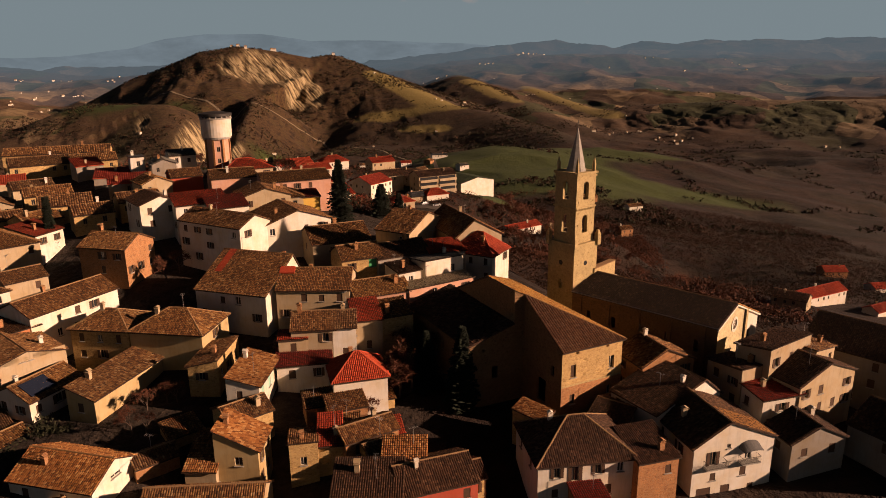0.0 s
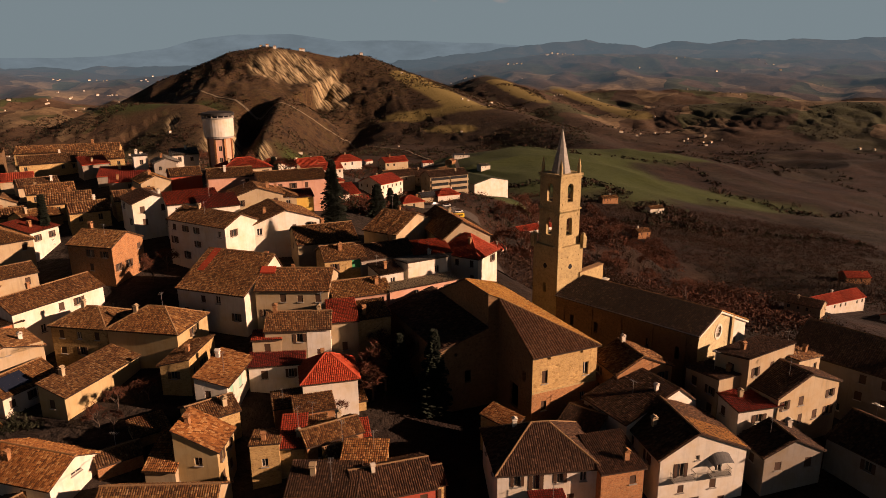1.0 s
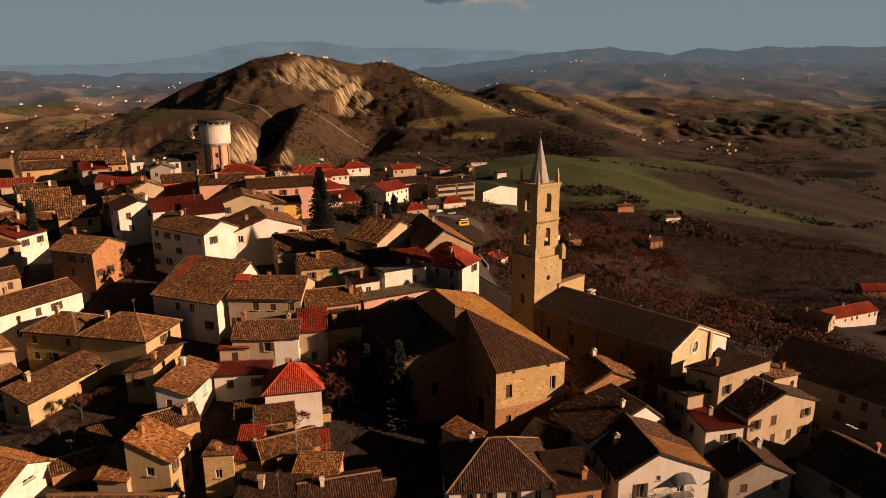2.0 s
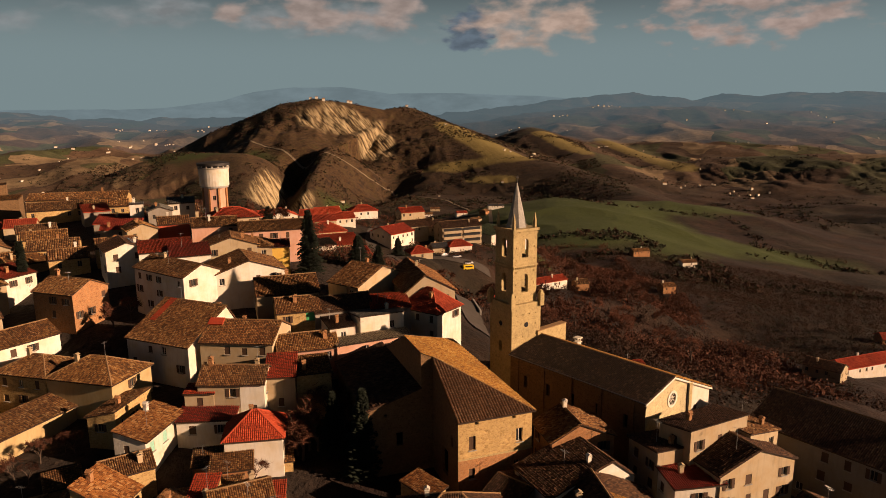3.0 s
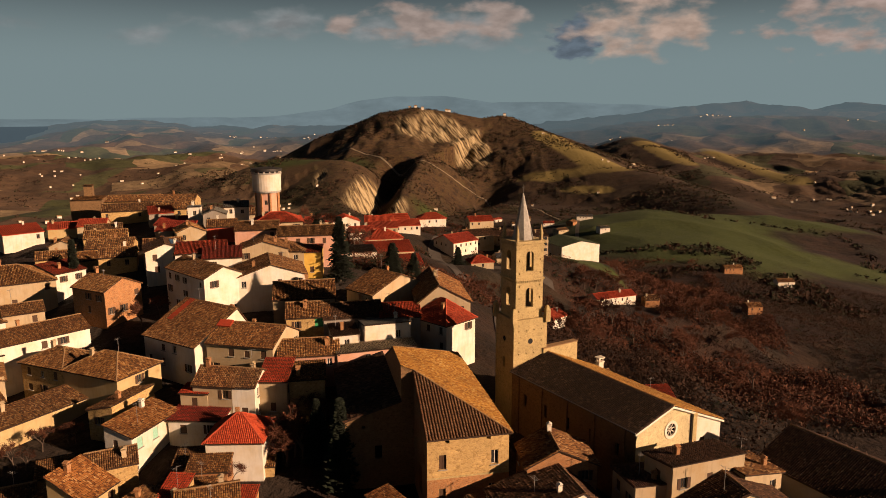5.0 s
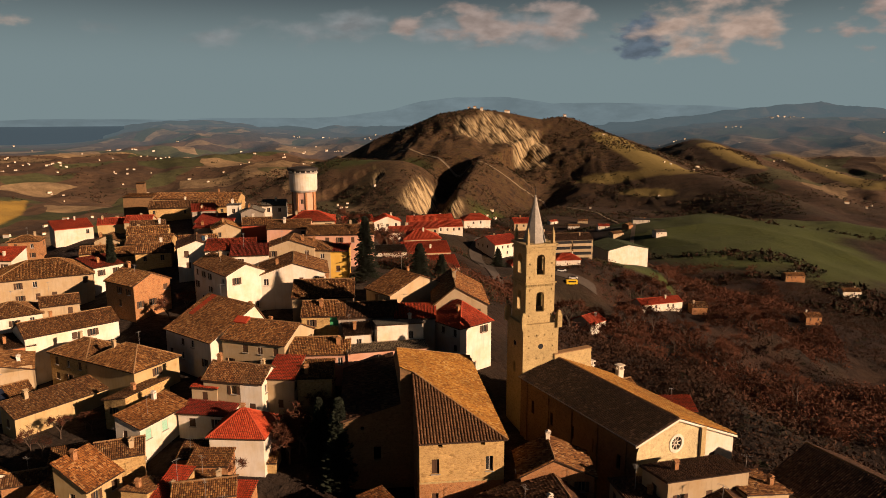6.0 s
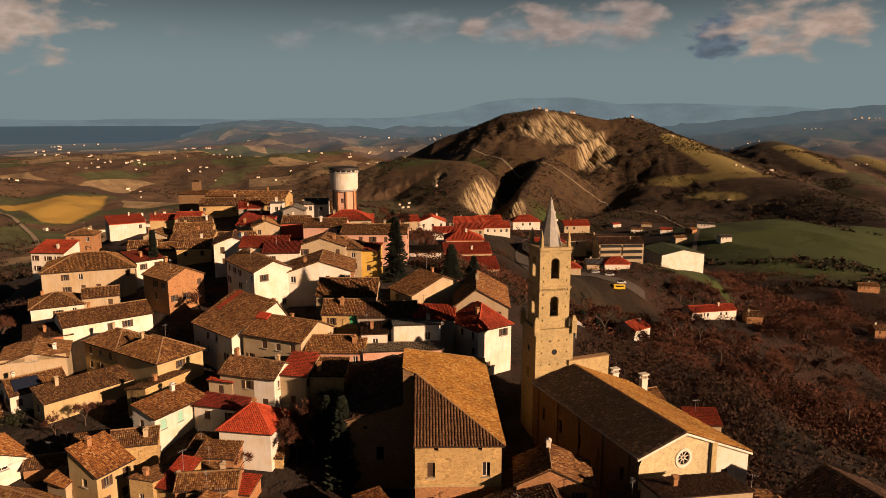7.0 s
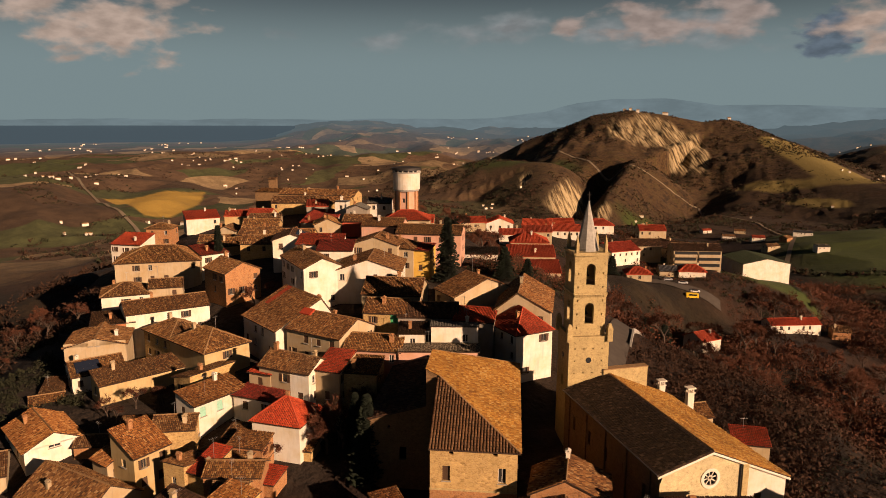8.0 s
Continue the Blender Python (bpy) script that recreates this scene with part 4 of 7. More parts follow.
    part("cornice", vb, M["white"], root, "pale cornice along the gable")
    # the raised end wall behind the nave
    eb = bmesh.new()
    box(eb, xr - 1.0, w - 4.6, deep - 0.9, deep + 0.3, 0, top + 0.75)
    part("end_wall", eb, M["ashlar"], root, "raised pale brick end wall")
    lb = bmesh.new()
    box(lb, xr - 1.1, w - 4.5, deep - 1.0, deep + 0.4, top + 0.75, top + 0.9)
    part("coping", lb, M["cap"], root)


def bell_tower():
    base = -18.0
    root = new("bell_tower", None)
    root.matrix_basis = pose(26.2, 134.6, base, 0, 0, 38)
    tagged(root, "tall pale brick bell tower with a pointed spire", "bell tower", "landmarks of the village")
    z1, z2, z3 = 6.0 - base, 20.0 - base, 28.2 - base
    A, B = 3.4, 2.75
    lo = bmesh.new()
    for key, (ix, iy, ux, uy) in FACES.items():
        wall_sheet(lo, (ix * A, iy * A), (ux, uy), 2 * A, 0, z1, [(2.9, z1 - 9.6, 0.9, 2.0)] + [(0.9 + 1.55 * i, z1 - 2.2 - 2.1 * j, 0.22, 0.22) for i in range(4) for j in range(4) if not (i in (1, 2) and j in (1, 3))], 0.6)
    top = [lo.verts.new((x, y, z1)) for x, y in ((-A, -A), (A, -A), (A, A), (-A, A))]
    lo.faces.new(top)
    part("lower_shaft", lo, M["ashlar"], root)
    for key, (ix, iy, ux, uy) in FACES.items():
        ox = bmesh.new()
        n = Vector((uy, -ux, 0))
        c = n * (A + 0.02)
        # flat dark disc on the wall, its colour standing in for a shaded hole
        ring = [ox.verts.new(c + Vector((ux, uy, 0)) * 0.5 * math.cos(t) + Vector((0, 0, z1 - 4.1 + 0.5 * math.sin(t)))) for t in [2 * math.pi * i / 16 for i in range(16)]]
        ox.faces.new(ring)
        part("oculus", ox, M["glass"], root, "small round dark disc in place of an opening")
    for ix, iy in ((-1, -1), (1, -1), (1, 1), (-1, 1)):
        mb = bmesh.new()
        prism(mb, [(ix * A + p, iy * A + q) for p, q in ((-0.45, -0.45), (0.45, -0.45), (0.45, 0.45), (-0.45, 0.45))], z1 - 0.8, z1 + 1.4)
        prism(mb, [(ix * A + p, iy * A + q) for p, q in ((-0.45, -0.45), (0.45, -0.45), (0.45, 0.45), (-0.45, 0.45))], z1 + 1.4, z1 + 2.2, 0.4, (ix * A, iy * A))
        part("corner_stub", mb, M["ashlar"], root)
    ub = bmesh.new()
    aw, ah = 1.5, 3.6
    rows = (z1 + 2.0, z1 + 8.6)
    for key, (ix, iy, ux, uy) in FACES.items():
        o = (ix * B, iy * B)
        small = [(0.55 + 4.2 * i, z1 + 1.2 + 2.3 * j, 0.2, 0.35) for i in range(2) for j in range(5)]
        wall_sheet(ub, o, (ux, uy), 2 * B, z1 - 0.02, z2, [(B - aw / 2, r, aw, ah) for r in rows] + small, 0.7)
    ub.faces.new([ub.verts.new((x, y, z2)) for x, y in ((-B, -B), (B, -B), (B, B), (-B, B))])
    part("upper_shaft", ub, M["ashlar"], root)
    tooth = bmesh.new()
    box(tooth, 0, 0.22, -B - 0.14, -B, 0, 0.4)
    dentil = mesh_of("dentil", tooth, M["ashlar"])
    # round heads fill the corners of the square openings
    for key, (ix, iy, ux, uy) in FACES.items():
        n = Vector((uy, -ux, 0))
        u = Vector((ux, uy, 0))
        o = Vector((ix * B, iy * B, 0))
        for r in rows:
            hb = bmesh.new()
            arc = [(B + aw / 2 * math.cos(math.pi * i / 10), r + ah - aw / 2 + aw / 2 * math.sin(math.pi * i / 10)) for i in range(11)]
            for k in range(10):
                a, b = arc[k], arc[k + 1]
                q = [hb.verts.new(o + u * p[0] - n * 0.02 + Vector((0, 0, p[1]))) for p in (a, (a[0], r + ah), (b[0], r + ah), b)]
                hb.faces.new(q)
                q2 = [hb.verts.new(o + u * p[0] - n * e + Vector((0, 0, p[1]))) for p, e in ((a, 0.02), (b, 0.02), (b, 0.6), (a, 0.6))]
                hb.faces.new(q2)
            part("arch_head", hb, M["ashlar"], root)
        for zc, tall, out in ((z1 + 7.0, 0.3, 0.22), (z2 - 0.45, 0.5, 0.3), (z2 - 0.95, 0.25, 0.15)):
            cb = bmesh.new()
            m = pose(0, 0, 0, 0, 0, math.degrees(math.atan2(uy, ux)))
            box(cb, -B - out, B + out, -B - out, -B, zc, zc + tall)
            bmesh.ops.transform(cb, matrix=m, verts=cb.verts)
            part("cornice", cb, M["ashlar"], root)
        turn = pose(0, 0, 0, 0, 0, math.degrees(math.atan2(uy, ux)))
        for i in range(12):
            part("dentil", dentil, None, root, at=turn @ pose(-B + 0.1 + i * 0.45, 0, z1 + 6.6))
    # dark floor and bells inside
    for zf in (z1 + 1.5, z1 + 8.1):
        fb = bmesh.new()
        box(fb, -B + 0.7, B - 0.7, -B + 0.7, B - 0.7, zf, zf + 0.4)
        part("bell_floor", fb, M["shutter"], root)
    for r in rows:
        be = bmesh.new()
        prof = [(0.1, 1.3), (0.25, 1.25), (0.32, 0.9), (0.4, 0.45), (0.58, 0.1), (0.62, 0.0)]
        ringsv = [[be.verts.new((q * math.cos(2 * math.pi * i / 12), q * math.sin(2 * math.pi * i / 12), r + 1.0 + h)) for i in range(12)] for q, h in prof]
        for a, b in zip(ringsv, ringsv[1:]):
            for i in range(12):
                be.faces.new((a[i], b[i], b[(i + 1) % 12], a[(i + 1) % 12]))
        part("bell", be, M["iron"], root, "dark bronze bell")
    sp = bmesh.new()
    prism(sp, circle(8, 1.95, turn=math.pi / 8), z2, z2 + 0.5)
    prism(sp, circle(8, 1.85, turn=math.pi / 8), z2 + 0.5, z3, 0.05)
    part("spire", sp, M["concrete"], root, "pale pointed stone spire")
    cr = bmesh.new()
    tube(cr, (0, 0, z3 - 0.1), (0, 0, z3 + 1.5), 0.06, 0.05)
    tube(cr, (-0.35, 0, z3 + 1.0), (0.35, 0, z3 + 1.0), 0.05, 0.05)
    part("cross", cr, M["iron"], root, "small iron cross")
    for ix, iy in ((-1, -1), (1, -1), (1, 1), (-1, 1)):
        pb = bmesh.new()
        cx, cy = ix * (B - 0.35), iy * (B - 0.35)
        prism(pb, circle(6, 0.4, cx, cy), z2, z2 + 1.2, 0.85, (cx, cy))
        prism(pb, circle(6, 0.42, cx, cy), z2 + 1.2, z2 + 2.9, 0.08, (cx, cy))
        part("pinnacle", pb, M["ashlar"], root)


def water_tower():
    root = new("water_tower", None)
    root.matrix_basis = pose(-70.8, 219.5, 0.0, 0, 0, 20)
    tagged(root, "round water tower with a white tank on an ochre shaft", "water tower", "landmarks of the village")
    tb = bmesh.new()
    prism(tb, circle(32, 4.55), 17.9, 23.4, 1.03)
    part("tank", tb, M["white"], root, "white plastered round tank with dark streaks")
    for r, z0, z1 in ((4.3, 17.3, 17.9), (4.95, 23.4, 23.75)):
        rb = bmesh.new()
        prism(rb, circle(32, r), z0, z1)
        part("rim", rb, M["concrete"], root)
    # dark core added in the open gallery to paint its shade
    core = bmesh.new()
    prism(core, circle(24, 3.9), 23.75, 24.3)
    part("gallery_core", core, M["iron"], root, "dark solid core standing in for the shaded gallery gap")
    for i in range(16):
        a = i * math.pi / 8
        pb = bmesh.new()
        box(pb, 4.45, 4.75, -0.14, 0.14, 23.75, 24.3)
        part("gallery_post", pb, M["white"], root, at=pose(0, 0, 0, 0, 0, math.degrees(a)))
    hb = bmesh.new()
    prism(hb, circle(32, 5.05), 24.3, 25.1)
    prism(hb, circle(32, 4.9), 25.1, 25.5, 0.5)
    part("cover", hb, M["iron"], root, "dark felted tank cover")
    sb = bmesh.new()
    for i in range(8):
        a0, a1 = math.pi / 8 + (i - 3) * math.pi / 4, math.pi / 8 + (i - 2) * math.pi / 4
        o, e = (3.75 * math.cos(a0), 3.75 * math.sin(a0)), (3.75 * math.cos(a1), 3.75 * math.sin(a1))
        length = math.dist(o, e)
        u = ((e[0] - o[0]) / length, (e[1] - o[1]) / length)
        cut = [(length / 2 - 0.5, 2.6 + 3.6 * j, 1.0, 1.5) for j in range(4)] if i % 2 == 0 else []
        wall_sheet(sb, o, u, length, -6, 17.3, cut, 0.3)
        for px, pz, pw, ph in cut:
            set_window(root, o, u, px, pz, pw, ph, "far", 0.3)
    part("shaft", sb, M["pink"], root, "ochre plastered eight-sided shaft")
    for i in range(8):
        pb = bmesh.new()
        a = math.pi / 8 + i * math.pi / 4
        prism(pb, circle(4, 0.42, 3.72 * math.cos(a), 3.72 * math.sin(a), a + math.pi / 4), -6, 17.3)
        part("pier", pb, M["brick"], root, "brick corner pier")


palace()
church()
bell_tower()
water_tower()

# the row nearest to the drone
house("house", "white rendered house under a hipped brown tile roof", 12.5, 81.3, 8.6, 13.9, 11.5, -11.0, "hip", 3.8, "white", "brown", "a",
      holes={"f": [(2.2, -2.2, 0.9, 1.5, "open"), (4.7, -2.9, 1.0, 2.2, "open"), (8.0, -2.1, 0.9, 1.4, "open"), (11.2, -2.1, 0.9, 1.4, "bare"), (2.0, -5.2, 0.9, 1.3, "shut"), (9.5, -5.4, 1.0, 1.5, "shut")],
             "l": [(2.5, -2.4, 0.9, 1.4, "shut"), (7.5, -2.4, 0.9, 1.4, "shut")], "r": [(4.5, -2.3, 0.9, 1.4, "shut")]})
house("house", "low annexe with a red tiled roof terrace", 19.2, 79.6, 8.6, 4.4, 4.6, -14.2, "sf", 0.35, "brick", "deepred", "c", chimneys=0, storeys=1)
house("house", "small ochre brick house with a lean-to tile roof", 26.2, 82.0, 16, 6.2, 7, -11.2, "sf", 1.6, "brick", "brown", "a")
balcony_house = house("house", "tall white house with balconies and a gabled tile roof", 34.4, 84.3, 14.2, 12.9, 10.5, -10.4, "gy", 3.2, "white", "brown", "a", ro=0.42,
      holes={"f": [(2.6, -3.2, 1.0, 2.1, "open"), (8.3, -3.1, 1.0, 2.1, "bare"), (5.2, -0.9, 0.6, 0.7, "bare"), (2.9, -5.7, 0.9, 1.2, "shut"), (7.7, -5.6, 1.0, 1.4, "shut"), (0.9, -9.0, 2.3, 2.3, "shut"), (4.8, -9.0, 1.5, 2.3, "shut"), (9.2, -8.6, 1.0, 1.5, "shut")],
             "l": [(2.0, -2.6, 1.0, 1.5, "shut"), (6.5, -2.6, 1.0, 1.5, "open"), (4.2, -5.8, 1.0, 1.5, "shut")], "r": [(3.0, -2.6, 1.0, 1.4, "shut")]})
house("house", "white house with a broad dark tile roof beside the square", 26.6, 99.9, -59.3, 9.5, 14, -9.4, "gx", 3.1, "white", "brown", "a", ro=0.72)
house("house", "brick house with an old tile roof by the stone palace", 29.5, 109.0, -70, 7.4, 10, -6.6, "gx", 2.4, "brick", "old", "a", ro=0.45)
house("house", "cream house with a gabled tile roof on the square", 50.8, 102.2, -62.7, 7.5, 13.2, -7.0, "gx", 2.5, "cream", "brown", "a")
house("house", "white house with a low red roof terrace", 48.0, 94.0, 16, 7.4, 6.4, -8.4, "sf", 0.6, "white", "deepred", "a", holes={"f": [(3.0, -2.3, 1.2, 1.3, "open"), (1.0, -5.2, 1.0, 1.9, "shut")], "l": [(2.4, -2.4, 1.0, 1.4, "shut")]})
house("house", "stone house with a dark gabled tile roof", 48.0, 92.6, -77, 5.8, 9, -11.5, "gx", 2.2, "grey", "brown", "a")
house("house", "long cream house with a brown tile roof", 51.0, 99.4, 33.6, 11.4, 6, -3.6, "sb", 1.0, "cream", "brown", "a")
house("house", "low cream house with a lean-to brown roof", 46.5, 98.6, 25, 5.4, 7, -6.5, "sb", 0.9, "cream", "brown", "a")
house("house", "narrow cream house with a lean-to old tile roof", 60.3, 103.2, 37, 6.5, 6, -5.4, "sr", 0.9, "cream", "old", "a")
house("house", "long plastered building under a large dark tile roof", 63.6, 113.8, -47.1, 30, 14.6, -7.0, "gx", 3.4, "grey", "brown", "a")
house("house", "dim house with a wide dark tile roof", 60.0, 92.0, -60, 12, 11, -11.0, "gx", 2.8, "grey", "brown", "a")
house("house", "red plastered house with a brown tile roof", -5.5, 76.6, 19.7, 10.5, 8, -12.3, "gx", 2.0, "red", "brown", "a")
house("house", "house with a broad brown lean-to tile roof", -14.5, 73.0, 0, 9, 9, -13.0, "sf", 3.0, "grey", "brown", "a")
house("house", "small stone house with a lean-to tile roof", -21.8, 85.8, 10, 4, 6, -11.4, "sb", 1.2, "stone", "old", "a")
house("house", "small stone house with new red tiles", -18.0, 87.2, 8, 3.4, 6, -11.3, "sf", 1.8, "stone", "redtile", "a")
house("house", "low brick house with a patched tile roof", -14.0, 86.9, 32, 8.5, 5, -10.8, "gx", 1.2, "brick", "old", "a")
house("house", "small lean-to house with old gold tiles", -8.6, 83.5, 0, 6, 4, -11.0, "sf", 1.0, "stone", "orangetile", "a", chimneys=0)
house("house", "low ruined brick outhouse with old tiles", -17.5, 94.5, 20, 6, 4, -10.0, "sf", 0.8, "brick", "old", "a", chimneys=0)
house("house", "yellow plastered house with a lean-to roof of gold tiles", -25.4, 83.3, 89, 6.3, 6, -9.6, "sf", 3.0, "yellow", "orangetile", "a")
house("house", "narrow cream house with a lean-to tile roof", -35.4, 82.5, -2, 4.3, 6.5, -12.0, "sf", 2.5, "cream", "orangetile", "a")
house("house", "low house under a broad orange tile roof", -38.0, 72.0, 4, 15, 10, -14.2, "gx", 3.2, "cream", "old", "a")
house("house", "house with an old brown tile roof in the lane", -31.5, 90.5, 40, 7, 6, -9.6, "gx", 1.4, "stone", "old", "a")
house("house", "house with a large old tile roof", -50.5, 83.0, 76, 9, 13, -11.6, "gy", 2.2, "white", "orangetile", "c", holes={"f": [(3.6, -0.5, 1.8, 0.7, "bare")], "l": [(2.0, -2.4, 1.0, 1.4, "shut"), (8.0, -2.4, 1.0, 1.4, "shut")]})
house("house", "house under a wide brown tile roof", -50.5, 72.0, 60, 9, 9, -13.5, "gx", 2.0, "cream", "old", "c")
house("house", "house with green shutters and a lean-to tile roof", -28.5, 97.0, 87.1, 11, 5.2, -6.9, "sf", 1.4, "white", "orangetile", "a", holes={"f": [(1.1, -2.5, 1.2, 1.8, "mint"), (4.6, -2.5, 1.2, 1.8, "mint"), (8.4, -2.6, 1.0, 2.1, "shut")], "l": [(1.6, -2.2, 0.9, 1.3, "shut")]})
house("house", "small brown hut with old tiles", -68.3, 91.5, 46, 4, 6, -12.0, "sf", 1.4, "brick", "old", "a", chimneys=0)
# the middle of the village, beside the palace
house("house", "white house with a new red hipped roof", -17.5, 99.8, 15.7, 8.7, 8, -7.6, "hip", 2.9, "white", "redtile", "a", faces="rb")
house("house", "low white outbuilding with a red tile roof", -27.6, 104.7, 11.9, 9.1, 6, -7.3, "sf", 0.8, "white", "deepred", "a", chimneys=0)
house("house", "small cream annexe with a red roof", -28.1, 109.0, 8.5, 4.8, 3, -4.3, "sf", 0.5, "cream", "redtile", "a", chimneys=0)
house("house", "cream terraced house with an old tile roof", -26.0, 109.6, 6, 7.5, 7, -2.8, "gx", 2.0, "cream", "old", "a")
house("house", "white terraced house with an old tile roof", -19.0, 110.3, 8, 4.0, 7, -2.7, "gx", 1.8, "white", "old", "a")
house("house", "narrow cream house with a red lean-to roof", -15.6, 112.8, 15, 5, 7, -2.6, "sf", 1.7, "cream", "redtile", "a", chimneys=0)
house("house", "small house with old tiles above the courtyard", -11.0, 115.5, 24, 6, 6, -3.0, "sf", 1.2, "stone", "old", "a", chimneys=1)
pale_house = house("house", "large pale house with a wide old tile roof", -47.2, 125.0, -17.8, 15.2, 14, -0.4, "gx", 5.0, "white", "old", "a", ro=0.75)
red_dormer_house = house("house", "cream house with an old tile roof and red dormer", -31.1, 121.8, 0.8, 13.6, 11, 0.2, "gx", 2.6, "cream", "old", "a")
house("house", "ochre house with a hipped old tile roof", -54.4, 111.6, -8.4, 13.3, 10.1, -3.5, "hip", 2.7, "yellow", "old", "a", faces="r")
house("house", "dim stone house with a hipped old tile roof", -59.5, 117.0, -8, 11, 9, -3.6, "hip", 2.2, "stone", "old", "c")
house("house", "long low ochre house with an old tile roof", -53.1, 95.0, 75.1, 16.2, 5, -8.0, "sf", 1.6, "yellow", "old", "a", storeys=1)
solar_house = house("house", "white house with solar panels on its tile roof", -63.4, 95.6, 68.4, 9.8, 8, -8.6, "gx", 1.9, "white", "old", "a")
house("house", "wide pale yellow gabled house", -71.1, 98.7, 49.4, 11.7, 12, -5.0, "gy", 1.6, "cream", "old", "a", holes={"f": [(4.6, -0.1, 0.8, 0.9, "bare"), (5.9, -0.1, 0.8, 0.9, "bare")]})
house("house", "cream house with a plain flat-pitched roof", -77.0, 108.0, 55, 9, 9, -3.6, "sf", 0.8, "orange", "old", "a", storeys=1)
house("house", "long white house with an old tile roof", -72.6, 113.8, 64, 18.2, 9, -1.8, "gx", 2.0, "white", "old", "a")
house("house", "white house with a hipped tile roof on the village edge", -91.3, 119.6, 55.1, 11, 10, -1.6, "hip", 2.2, "white", "old", "a")
house("house", "brown-roofed annexe of the large yellow house", -86.0, 129.0, 50, 8, 7, -0.6, "gx", 1.5, "cream", "old", "a", chimneys=0)
house("house", "large yellow house with a hipped tile roof", -103.0, 131.0, 47.5, 21.5, 15, 3.4, "hip", 3.2, "cream", "old", "a", storeys=2)
house("house", "house with a red roof edge and white wall", -90.5, 149.0, 75, 8, 8, 4.0, "sf", 1.6, "white", "redtile", "a")
house("house", "white house with a bright red roof on the village edge", -133.0, 149.0, 21.8, 10, 8, 3.0, "sf", 2.4, "white", "redtile", "a")
house("house", "low hut with a hipped tile roof", -152.0, 181.0, 35, 9, 7, 2.6, "hip", 1.4, "brick", "old", "c")
house("house", "brick house with a gabled tile roof and a bare creeper", -64.5, 135.1, 76.7, 9.4, 10.9, 4.6, "gy", 2.2, "brick", "old", "a")
house("house", "low pink terraced house with an old tile roof", -16.5, 122.0, 24, 11, 8, -1.5, "gx", 2.0, "pink", "old", "a", storeys=1)
house("house", "low pink wall house with a pale terrace", -6.5, 126.0, 32, 15, 4, -1.3, "sf", 0.3, "pink", "terrace", "a", chimneys=0, storeys=1)
house("house", "small white terrace house with a brown roof", -8.6, 129.0, 32, 5, 6, 1.0, "sf", 0.6, "white", "brown", "a")
house("house", "white house with a grey flat-pitched roof", -3.5, 132.5, 32, 9, 6, 1.6, "sb", 0.7, "white", "slate", "a", storeys=1)
house("house", "stone house with a green shutter and old tiles", -20.2, 132.7, 24.6, 8.5, 8, 2.6, "gx", 2.0, "stone", "old", "a",
      holes={"f": [(1.6, -2.3, 0.9, 1.4, "open"), (5.6, -2.2, 2.4, 1.7, "green")]})
house("house", "house with a gabled old tile roof", -24.0, 149.0, 25, 13, 11, 3.6, "gx", 2.6, "cream", "old", "c")
house("house", "dim house with dark tiles", -10.0, 141.5, 30, 12, 8, 2.2, "gx", 2.0, "grey", "brown", "c")
house("house", "house with a red lean-to roof", 0.0, 143.5, 20, 8, 6, 2.0, "sf", 1.4, "grey", "redtile", "c", chimneys=0)
house("house", "broad house with a large old tile roof", -15.2, 152.0, -30, 9, 16, 4.3, "gx", 3.2, "cream", "old", "a")
house("house", "long house with a gabled roof behind the red hipped house", 3.0, 146.5, 22, 11, 18, 3.5, "gy", 3.6, "cream", "orangetile", "a", ro=0.4, faces="f", gap=4.5)
house("house", "white three-storey house with a red hipped roof", 10.4, 141.1, -30, 10, 8.5, 0.9, "hip", 3.7, "white", "redtile", "b")
house("house", "tall white house with a tiled roof", -57.5, 147.0, -29.2, 18, 9, 8.0, "gx", 2.0, "white", "old", "a")
house("house", "white house with a broad gable front", -38.4, 144.9, 31, 15.3, 14, 6.8, "gy", 2.6, "white", "old", "a", storeys=1)
house("house", "house with a red corrugated roof", -58.0, 162.0, 31, 12, 7, 9.0, "sf", 1.8, "white", "redtile", "c", chimneys=0)
house("house", "white house with a red lean-to roof", -51.0, 160.0, 31, 9, 6, 8.4, "sf", 1.8, "white", "deepred", "c", chimneys=0)
house("house", "cream gabled house in the old quarter", -45.0, 170.0, 25, 12, 10, 9.3, "gy", 2.0, "cream", "old", "c")
panel_house = house("house", "tall white gabled house with glazed roof panels", -69.4, 155.5, 39.2, 9.4, 11, 9.3, "gy", 1.7, "white", "brown", "a", gap=4.0)
house("house", "cream house with a hipped tile roof", -41.0, 175.0, 20, 9, 9, 8.0, "hip", 1.8, "cream", "old", "c")
house("house", "narrow bright yellow house with a small red roof", -34.6, 176.5, 20, 4.5, 7, 7.6, "sf", 0.8, "ochre", "redtile", "c", chimneys=0)
house("house", "large pink house with an old tile roof", -47.4, 181.1, 24.7, 18.4, 12, 9.8, "gx", 1.8, "pink", "old", "a")
house("house", "pink house with a long tile roof", -62.0, 184.0, 24.7, 12, 10, 10.4, "gx", 1.8, "pink", "old", "a")
house("house", "white house with a pale flat roof among conifers", -34.6, 206.4, 29, 11, 9, 2.0, "sf", 0.6, "white", "slate", "c", chimneys=0)
house("house", "house with a red hipped roof", -58.0, 202.0, 30, 14, 10, 11.0, "hip", 2.4, "cream", "redtile", "c")
